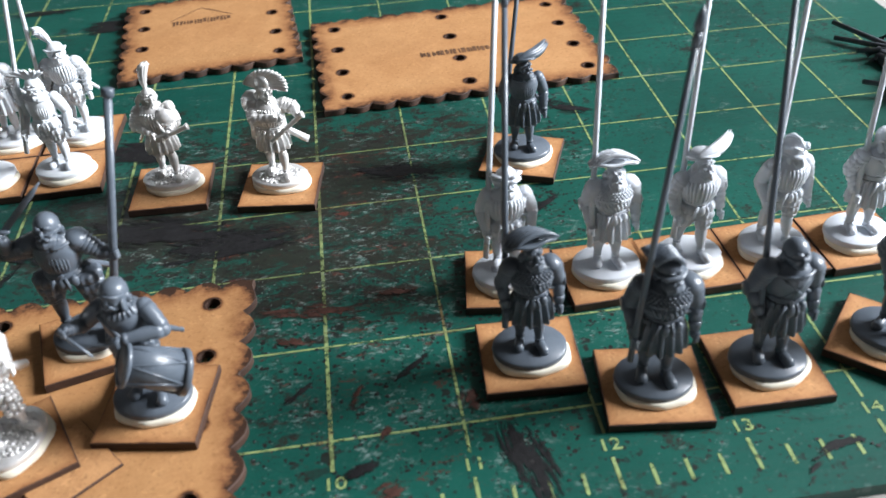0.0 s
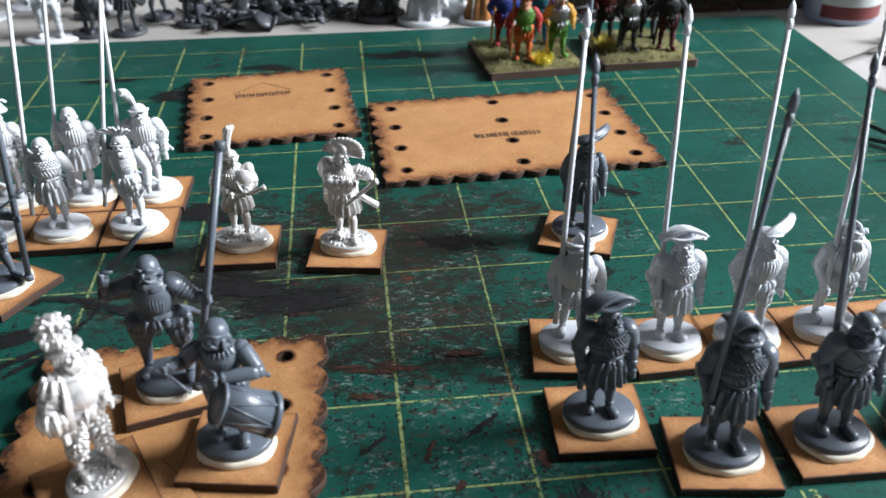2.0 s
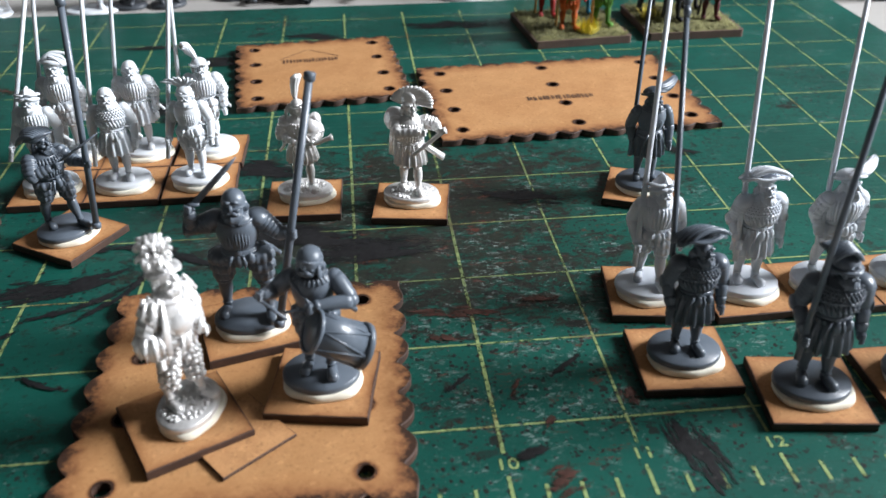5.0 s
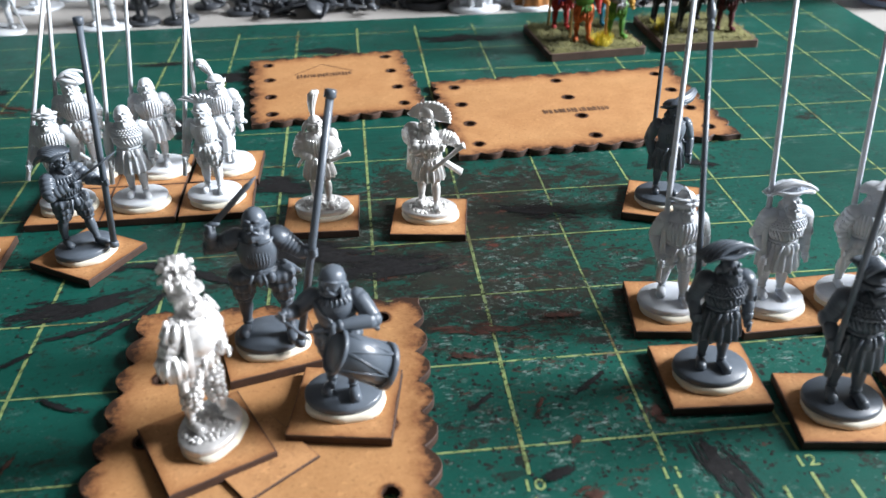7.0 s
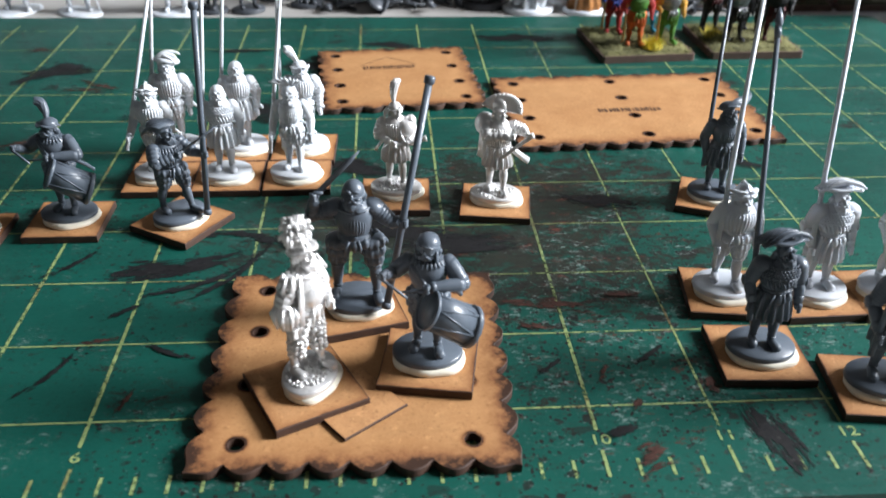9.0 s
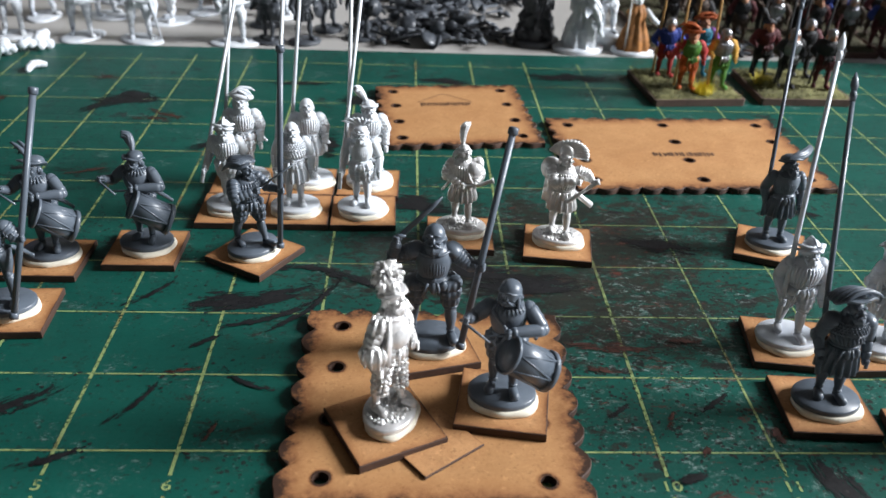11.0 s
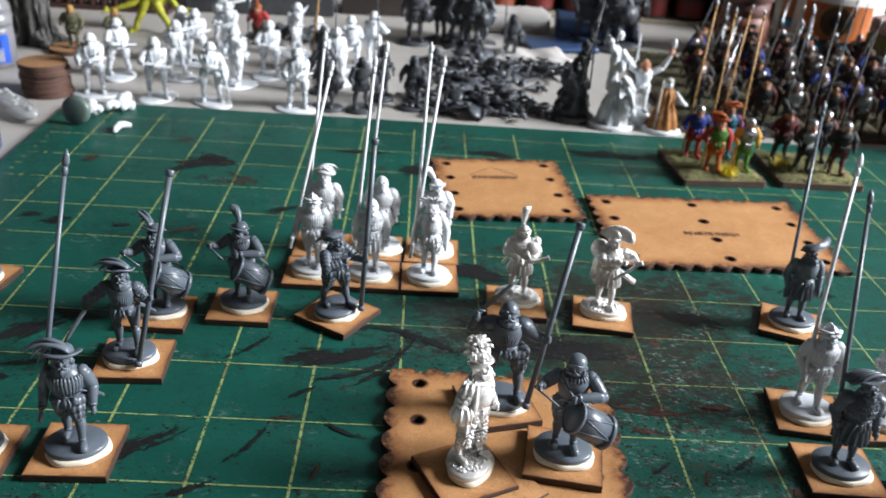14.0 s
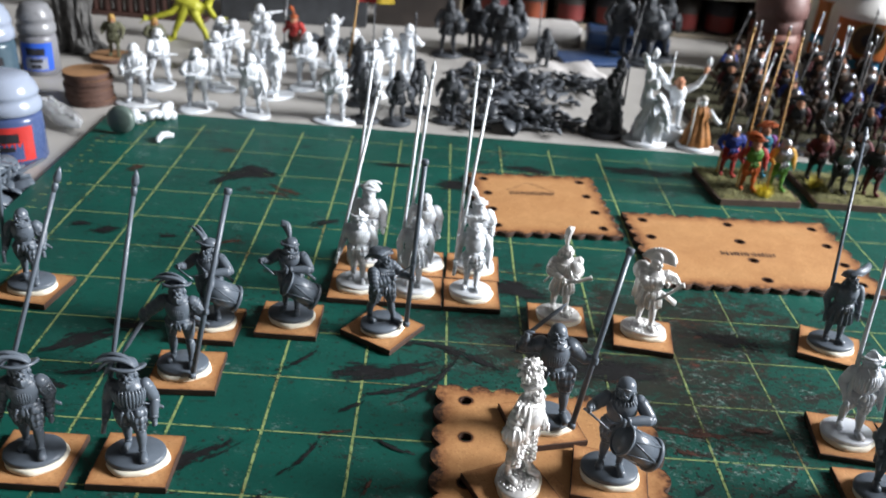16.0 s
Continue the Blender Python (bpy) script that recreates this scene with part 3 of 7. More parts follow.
wide_tray = thing("movement_tray", cut_board(tray_mdf[2], 3.6, 2.52, THICK, (12, 8), 0.09, [(x, y) for x in (-1.5, 0, 1.5) for y in (0.97, 0.33, -0.33, -0.97)], (0.045, 0.12)),
                  "wide laser-cut hardboard tray with two rows of holes", "movement tray", spot(11.86, 6.18, 0.001, 2.5), "hardboard trays")


def engraving(parent, x, y, w, h, roof):
    """Burnt-in writing too small to read, as bars, under a gable line."""
    rnd = random.Random(w)
    l = Lump()
    u = -w / 2
    while u < w / 2:
        k = rnd.uniform(0.03, 0.075)
        for _ in range(2):
            a, b = rnd.uniform(-h / 2, 0), rnd.uniform(0.1, h / 2)
            strip(l, x + u, y + a, x + u + k * rnd.uniform(0.4, 0.8), y + b, THICK + 0.003 + rnd.uniform(0, 0.002))
        u += k
    if roof:
        for s in (-1, 1):
            l.add([(x + s * w * 0.55, y + 0.1, THICK + 0.003), (x + s * w * 0.55, y + 0.125, THICK + 0.003), (x, y + 0.5, THICK + 0.003), (x, y + 0.48, THICK + 0.003)], [(0, 1, 2, 3) if s < 0 else (3, 2, 1, 0)])
    part("engraving", l.mesh("engraving", engraved, False), parent, "dark burnt engraving")


engraving(square_tray, -0.1, 0.35, 0.8, 0.13, True)
engraving(wide_tray, -0.02, -0.16, 0.9, 0.1, False)
thing("hardboard_scrap", cut_board(mdf, 0.62, 0.62, 0.03, rim=(0.01, 0.03), heat=(0.6, 0.2)), "thin square hardboard offcut under a figure base", "offcut", spot(8.08, 0.03, THICK + 0.0015, 38))

square_mesh = cut_board(mdf, 0.787, 0.787, THICK, rim=(0.02, 0.075), heat=(0.85, 0.35))


def square_base(x, y, turn, z=0.0015):
    return thing("figure_base", square_mesh, "small square laser-cut hardboard figure base with dark scorched edges", "figure base", spot(x, y, z, turn), "square figure bases")


# ---- the figures ----
def limb(l, pts, radii, n=10):
    l.tube(pts, radii, n)


def bezier(a, b, c, n=9):
    a, b, c = Vector(a), Vector(b), Vector(c)
    return [a * (1 - u) ** 2 + b * 2 * u * (1 - u) + c * u * u for u in (i / (n - 1) for i in range(n))]


def puffed(l, a, b, r0, r1, rings, fat=0.13):
    """A slashed sleeve or hose: soft rings from a to b, parted by tight cords."""
    a, b = Vector(a), Vector(b)
    pts, rad = [], []
    for i in range(rings * 5 + 1):
        u = i / (rings * 5)
        pts.append(a.lerp(b, u))
        rad.append((r0 + (r1 - r0) * u) * (1 - fat + fat * 1.5 * abs(math.sin(math.pi * rings * u)) ** 0.6))
    l.tube(pts, rad, 14)


def lames(l, a, b, r0, r1, count, n=14):
    """Overlapping plates round an arm, each flaring over the next."""
    a, b = Vector(a), Vector(b)
    pts, rad = [], []
    for i in range(count):
        r = r0 + (r1 - r0) * i / max(1, count - 1)
        for u, k in ((0.0, 0.9), (0.12, 0.97), (0.9, 1.06), (0.99, 1.0)):
            pts.append(a.lerp(b, (i + u) / count))
            rad.append(r * k)
    l.tube(pts, rad, n)


def band(l, at, r, z, half, thick, sx=1.0, sy=1.0, n=28, ripple=0, amp=0.0):
    """A belt, cuff or rim: a raised ring."""
    l.lathe([(r - thick, z - half), (r + thick * 0.5, z - half * 0.9), (r + thick, z), (r + thick * 0.5, z + half * 0.9), (r - thick, z + half)], at, sx, sy, n, ripple, amp)


def legs_and_feet(l, spread=0.08, stride=0.0, hose="plain"):
    for s in (-1, 1):
        y = -stride * s
        x = s * spread
        kx, ky = x * 0.92, y * 0.5 - 0.012
        l.tube([(x, y + 0.05, 0.03), (x * 1.03, y + 0.02, 0.036), (x + s * 0.014, y - 0.05, 0.034), (x + s * 0.028, y - 0.1, 0.026), (x + s * 0.034, y - 0.128, 0.02)], [0.02, 0.036, 0.042, 0.046, 0.026], 12, 0.75)
        limb(l, [(x, y + 0.012, 0.03), (x, y + 0.008, 0.085), (x * 0.99, y * 0.85 + 0.02, 0.16), (x * 0.97, y * 0.72 + 0.018, 0.21), (kx, ky, 0.29)], [0.035, 0.032, 0.05, 0.054, 0.043], 14)
        band(l, (x, y + 0.008, 0), 0.034, 0.078, 0.008, 0.008, n=16)
        l.ball((kx, ky - 0.012, 0.295), (0.044, 0.046, 0.042), n=12)
        if hose == "puffed":
            top, low = (x * 0.8, 0.0, 0.5), (kx, ky, 0.31)
            for z, r in ((0.335, 0.082), (0.395, 0.1), (0.46, 0.108)):
                u = (z - 0.3) / 0.2
                c = Vector(low).lerp(Vector(top), u)
                l.lathe([(r * 0.72, z - 0.042, 0.2), (r * 0.97, z - 0.024), (r, z), (r * 0.97, z + 0.024), (r * 0.72, z + 0.042, 0.2)], (c.x, c.y, 0), 1, 1.02, 54, 11, 0.075)
            band(l, (kx, ky, 0), 0.056, 0.286, 0.014, 0.012, ripple=8, amp=0.06)
        elif hose == "pleated":
            l.lathe([(0.05, 0.275, 0.3), (0.074, 0.29), (0.088, 0.38), (0.092, 0.46), (0.075, 0.53, 0.2)], (x * 0.86, y * 0.25, 0), 1, 1.05, 60, 10, 0.1)
            band(l, (x * 0.86, y * 0.25, 0), 0.088, 0.385, 0.014, 0.012)
            band(l, (kx, ky, 0), 0.05, 0.285, 0.012, 0.012)
        else:
            limb(l, [(kx, ky, 0.29), (x * 0.86, y * 0.3, 0.38), (x * 0.72, 0, 0.5)], [0.047, 0.07, 0.09], 14)
            band(l, (kx, ky, 0), 0.044, 0.262, 0.009, 0.008, n=18)


CHEST = [(0.1, 0.49), (0.13, 0.53), (0.132, 0.56), (0.15, 0.61), (0.163, 0.67), (0.165, 0.72), (0.15, 0.77), (0.105, 0.815), (0.06, 0.84)]


def chest_at(a, z, fat, lift=0.0):
    """A place on the chest's skin, the angle counted from the front."""
    for (r0, z0), (r1, z1) in zip(CHEST, CHEST[1:]):
        if z0 <= z <= z1:
            r = r0 + (r1 - r0) * (z - z0) / (z1 - z0)
            break
    else:
        r = 0.1
    r += lift
    return Vector((r * 1.04 * fat * math.sin(a), -r * 0.9 * fat * math.cos(a) - 0.012, z))


def trunk(l, coat="breastplate", fat=0.92):
    l.lathe(CHEST, (0, -0.012, 0), 1.04 * fat, 0.9 * fat, 40)
    l.ball((0, 0, 0.5), (0.128 * fat, 0.105 * fat, 0.07), n=18)
    if coat == "breastplate":
        l.ball((0, -0.052, 0.655), (0.125 * fat, 0.105 * fat, 0.125), n=26, rings=16)
        for i in range(9):
            a = -0.8 + 0.2 * i
            path = [Vector((0.128 * fat * math.sin(a) * math.sin(v), -0.052 - 0.108 * fat * math.cos(a) * math.sin(v), 0.655 - 0.128 * math.cos(v))) for v in (0.6, 0.95, 1.3, 1.65, 2.0, 2.35)]
            l.tube(path, [0.004, 0.009, 0.0105, 0.0105, 0.009, 0.004], 7)
        l.tube([chest_at(a / 5 * 1.2, 0.775 + 0.012 * abs(a) / 5, fat, 0.008) for a in range(-5, 6)], 0.013, 8)
        for z, r in ((0.545, 0.138), (0.515, 0.152), (0.487, 0.162)):
            band(l, (0, -0.008, 0), r - 0.008, z, 0.017, 0.008, 1.02 * fat, 0.9 * fat, 36)
    elif coat == "doublet":
        for i in range(21):
            a = -1.9 + 0.21 * i
            l.tube([chest_at(a, z, fat, 0.005) for z in (0.545, 0.6, 0.66, 0.72, 0.765)], [0.01, 0.016, 0.0185, 0.0175, 0.008], 8)
        for i in range(5):
            l.ball(chest_at(0.02, 0.57 + 0.045 * i, fat, 0.018), 0.009, n=7, rings=5)
    elif coat == "cross":
        for s in (-1, 1):
            l.tube([chest_at(s * 0.6, 0.58, fat, 0.006), chest_at(0, 0.665, fat, 0.008), chest_at(-s * 0.6, 0.745, fat, 0.006)], 0.008, 6)
        l.tube([chest_at(0, z, fat, 0.005) for z in (0.56, 0.66, 0.76)], 0.006, 6)
        l.tube([chest_at(a / 6 * 1.3, 0.77, fat, 0.006) for a in range(-6, 7)], 0.013, 8)
        l.tube([chest_at(a / 6 * 1.3, 0.56, fat, 0.008) for a in range(-6, 7)], 0.011, 8)
    elif coat == "mail":
        for r in range(5):
            for i in range(19):
                a = -1.8 + 0.2 * (i + 0.5 * (r % 2))
                l.ball(chest_at(a, 0.69 + 0.024 * r, fat, 0.012), (0.0135, 0.0135, 0.012), n=6, rings=4)
        l.tube([chest_at(a / 8 * 1.9, 0.675 + 0.01 * math.cos(a * 0.4), fat, 0.01) for a in range(-8, 9)], 0.013, 8)
        for i in range(12):
            a = -1.3 + 0.235 * i
            l.tube([chest_at(a - 0.12, 0.66, fat, 0.006), chest_at(a, 0.61, fat, 0.012), chest_at(a + 0.14, 0.56, fat, 0.006)], [0.01, 0.016, 0.01], 7)
    band(l, (0, -0.01, 0), 0.13, 0.535, 0.014, 0.014, 1.04 * fat, 0.92 * fat, 30)
    l.block((0.0, -0.138 * fat, 0.535), (0.045, 0.02, 0.036))
    l.ball((0, -0.128, 0.475), (0.036, 0.036, 0.05), n=10)
    l.ball((0.085, -0.118, 0.488), (0.033, 0.03, 0.042), n=9)
    l.tube([(-0.05, -0.135, 0.52), (-0.075, -0.145, 0.46), (-0.085, -0.14, 0.39)], [0.016, 0.013, 0.006], 7)
    l.tube([(0.03, -0.14, 0.525), (0.045, -0.15, 0.47), (0.04, -0.15, 0.43)], [0.01, 0.014, 0.007], 7)


def skirt(l, hem=0.275, wide=0.185):
    l.lathe([(0.1, 0.545, 0.0), (0.128, 0.515, 0.3), (wide * 0.86, 0.44, 0.8), (wide * 0.97, hem + 0.07), (wide, hem + 0.015), (wide * 0.98, hem), (wide * 0.86, hem + 0.012)], (0, 0.002, 0), 0.98, 0.84, 112, 15, 0.14)
    for i in range(9):
        a = -1.2 + 0.3 * i
        l.block((0.136 * math.sin(a), -0.118 * math.cos(a), 0.485), (0.03, 0.018, 0.065), rot=(10, 0, math.degrees(a)))


def fist(l, s, elbow, hand):
    d = (hand - elbow).normalized()
    l.ball(hand, (0.031, 0.035, 0.036), n=10)
    for i in range(4):
        c = hand + d * 0.012 + Vector((0.0, -0.02, 0.026 - 0.017 * i))
        l.tube([c + Vector((s * 0.03, 0.016, 0)), c + Vector((s * 0.016, -0.012, 0)), c + Vector((-s * 0.014, -0.014, -0.002))], [0.0095, 0.011, 0.008], 6)
    l.tube([hand + Vector((-s * 0.024, 0.005, 0.02)), hand + Vector((-s * 0.034, -0.022, 0.008))], [0.012, 0.009], 6)


def arm(l, s, elbow, hand, sleeve="puffed"):
    sh = Vector((s * 0.158, 0.006, 0.752))
    elbow, hand = Vector(elbow), Vector(hand)
    if sleeve == "puffed":
        l.ball(sh, (0.074, 0.078, 0.064), n=16)
        puffed(l, sh, elbow, 0.08, 0.072, 4)
        puffed(l, elbow + (sh - elbow).normalized() * 0.02, elbow.lerp(hand, 0.84), 0.062, 0.042, 4)
        l.ball(elbow, 0.056)
        for i in range(7):
            a = 6.2832 * i / 7
            o = Vector((math.cos(a), math.sin(a), 0)) * 0.07
            l.tube([sh.lerp(elbow, 0.1) + o, sh.lerp(elbow, 0.5) + o * 1.1, sh.lerp(elbow, 0.92) + o * 0.9], [0.008, 0.011, 0.008], 6)
    elif sleeve == "plate":
        l.ball(sh + Vector((0, 0, 0.012)), (0.086, 0.094, 0.066), rot=(0, s * 18, 0), n=20, rings=12)
        lames(l, sh + Vector((s * 0.006, 0, -0.005)), elbow.lerp(sh, 0.12), 0.08, 0.06, 5, 16)
        l.ball(elbow, (0.058, 0.062, 0.056), n=14)
        l.lathe([(0.01, 0.012), (0.05, 0.006), (0.056, -0.004), (0.01, -0.004)], elbow + Vector((s * 0.048, 0, 0)), n=16, rot=(0, s * 90, 0))
        limb(l, [elbow, elbow.lerp(hand, 0.35), elbow.lerp(hand, 0.8)], [0.048, 0.052, 0.036], 14)
        limb(l, [elbow.lerp(hand, 0.62), elbow.lerp(hand, 0.7), elbow.lerp(hand, 0.9)], [0.05, 0.047, 0.034], 14)
    else:
        l.ball(sh, (0.064, 0.07, 0.064), n=14)
        pts = [sh.lerp(elbow, u / 6) for u in range(7)]
        l.tube(pts, [0.064, 0.07, 0.066, 0.069, 0.062, 0.063, 0.054], 14)
        l.ball(elbow, 0.055, n=12)
        pts = [elbow.lerp(hand, u / 6 * 0.9) for u in range(7)]
        l.tube(pts, [0.055, 0.059, 0.052, 0.053, 0.045, 0.043, 0.034], 14)
        limb(l, [elbow.lerp(hand, 0.78), elbow.lerp(hand, 0.8), elbow.lerp(hand, 0.92)], [0.036, 0.046, 0.042], 12)
    fist(l, s, elbow, hand)


def head(l, beard=1.0, turn=0.0, at=(0, -0.03, 0.885), collar=True):
    q = Matrix.Rotation(radians(turn), 3, "Z") @ Matrix.Rotation(radians(-13), 3, "X")
    c = Vector(at)

    def off(x, y, z):
        return c + q @ Vector((x, y, z))

    limb(l, [(0, 0.005, 0.78), c - Vector((0, 0, 0.02))], [0.06, 0.052])
    if collar:
        l.lathe([(0.06, 0.785), (0.094, 0.795), (0.1, 0.818), (0.065, 0.832)], (0, -0.008, 0), 1, 0.95, 60, 15, 0.07)
    h = Lump()
    h.ball(off(0, 0.004, 0.012), (0.063, 0.072, 0.08), n=18, rings=12)
    h.ball(off(0, -0.022, -0.022), (0.052, 0.052, 0.05), n=14)
    h.tube([off(0, -0.068, 0.024), off(0, -0.085, -0.002), off(0, -0.086, -0.01), off(0, -0.07, -0.018)], [0.008, 0.013, 0.014, 0.009], 8)
    for s in (-1, 1):
        h.tube([off(s * 0.006, -0.074, 0.03), off(s * 0.03, -0.07, 0.036), off(s * 0.052, -0.05, 0.026)], [0.01, 0.012, 0.008], 7)
        h.ball(off(s * 0.026, -0.063, 0.013), (0.012, 0.009, 0.007), n=8, rings=5)
        h.ball(off(s * 0.035, -0.056, -0.015), (0.022, 0.02, 0.016), n=10, rings=6)
        h.ball(off(s * 0.066, 0.0, 0.0), (0.01, 0.018, 0.024), n=8, rings=5)
        h.tube([off(s * 0.058, 0.0, 0.03), off(s * 0.066, 0.03, -0.01), off(s * 0.052, 0.05, -0.06)], [0.02, 0.026, 0.016], 8)
    if beard:
        for i in range(11):
            a = (i - 5) / 5
            h.tube([off(a * 0.052, -0.05 + abs(a) * 0.035, -0.022), off(a * 0.047, -0.082 + abs(a) * 0.032, -0.026 - 0.036 * beard), off(a * 0.034, -0.08 + abs(a) * 0.02, -0.026 - 0.066 * beard), off(a * 0.02 + 0.004 * (i % 2), -0.074 + abs(a) * 0.012, -0.026 - (0.086 - 0.01 * (i % 3)) * beard)], [0.013, 0.015, 0.012, 0.004], 6)
        for s in (-1, 1):
            h.tube([off(0, -0.084, -0.026), off(s * 0.022, -0.084, -0.032), off(s * 0.046, -0.07, -0.046)], [0.009, 0.012, 0.005], 7)
    else:
        h.ball(off(0, -0.055, -0.052), (0.03, 0.026, 0.024))
        h.tube([off(-0.02, -0.074, -0.032), off(0, -0.079, -0.031), off(0.02, -0.074, -0.032)], [0.005, 0.008, 0.005], 7)
    l.add([c + (Vector(p) - c) * 1.16 for p in h.v], h.f)
    return off


def feather(l, spine, spread, r, strands=8, flare=1.0):
    """A plume of barbs packed round a curved spine, parting at the tips."""
    pts = [Vector(p) for p in spine]
    fine = []
    for i in range(len(pts) - 1):
        p0, p1, p2, p3 = pts[max(i - 1, 0)], pts[i], pts[i + 1], pts[min(i + 2, len(pts) - 1)]
        for k in range(3):
            u = k / 3
            fine.append(0.5 * (2 * p1 + (p2 - p0) * u + (2 * p0 - 5 * p1 + 4 * p2 - p3) * u * u + (3 * p1 - p0 - 3 * p2 + p3) * u ** 3))
    fine.append(pts[-1])
    n = len(fine) - 1
    for k in range(strands):
        a = 6.2832 * k / strands
        q = [0.0, 1.0, 0.7][k % 3] * 0.08
        path, rad = [], []
        for i, p in enumerate(fine):
            u = i / n
            d = (fine[min(i + 1, n)] - fine[max(i - 1, 0)]).normalized()
            side = d.cross(Vector((0, 0, 1))).normalized()
            up = side.cross(d)
            w = spread * math.sin(min(1.0, u * 1.25 + 0.1) * 1.9) * (1 + flare * max(0.0, u - 0.7) * (0.5 + q * 8))
            path.append(p + side * math.cos(a + u * 0.5) * w * 0.8 + up * math.sin(a + u * 0.5) * w)
            rad.append(r * (0.55 + 0.6 * math.sin(min(1.0, u * 1.1) * 2.6)) * (1 - 0.75 * max(0.0, u - 0.75) * 4))
        l.tube(path, rad, 7)


def ostrich(l, root, crest, tip, strands=6, fan=0.05, r=0.02):
    """Single curled feathers side by side, from one root over a crest to spread tips."""
    root, crest, tip = Vector(root), Vector(crest), Vector(tip)
    side = (tip - root).cross(Vector((0, 0, 1)))
    side = side.normalized() if side.length > 0.01 else Vector((0, 1, 0))
    along = (tip - root) * 0.12
    for k in range(strands):
        s = (k - (strands - 1) / 2) / max(1, strands - 1) * 2
        up = Vector((0, 0, fan))
        path = bezier(root + side * s * fan * 0.5, crest + side * s * fan * 0.8 + up * (0.5 - 0.9 * abs(s)), tip + side * s * fan * 1.5 + up * (1.0 - 1.1 * (k % 3)) - along * (k % 3), 10)
        path[-1] = path[-1] - up * 0.3
        l.tube(path, [r * v for v in (0.5, 0.75, 0.9, 1.0, 1.05, 1.05, 1.0, 0.9, 0.7, 0.25)], 8)


def headgear(l, off, kind, rnd, k=1.1):
    g = Lump()
    make_headgear(g, off, kind, rnd)
    c = off(0, 0, 0)
    if kind in ("slashed_hat", "wide_hat", "bonnet", "swept", "beret", "feather_hat", "hat_plume"):
        lift = Matrix.Rotation(radians(-12), 3, off(1, 0, 0) - c)
        g.v = [tuple(c + lift @ (Vector(p) - c) + Vector((0, 0.03 if kind == "slashed_hat" else 0.012, 0.008))) for p in g.v]
    l.add([c + (Vector(p) - c) * k for p in g.v], g.f)


def brim(l, off, rx, ry, z, lift, thick, waves):
    """A hat brim that turns up at both sides, with a wavy rim."""
    c = off(0, 0, 0)
    ex, ey = off(1, 0, 0) - c, off(0, 1, 0) - c
    rings = []
    for k, up in ((0.45, 0), (0.8, 0), (1.0, 0), (1.02, 0.5), (0.98, 1), (0.78, 1), (0.45, 1)):
        ring = []
        for i in range(48):
            a = 2 * math.pi * i / 48
            h = lift * (math.cos(a) ** 2) * max(0.0, k - 0.5) * 2 + 0.012 * math.sin(waves * a + 1) * max(0.0, k - 0.6) * 2
            ring.append(c + ex * rx * k * math.cos(a) + ey * ry * k * math.sin(a) + Vector((0, 0, z + h + thick * up)))
        rings.append(ring)
    l.ring_surface(rings)


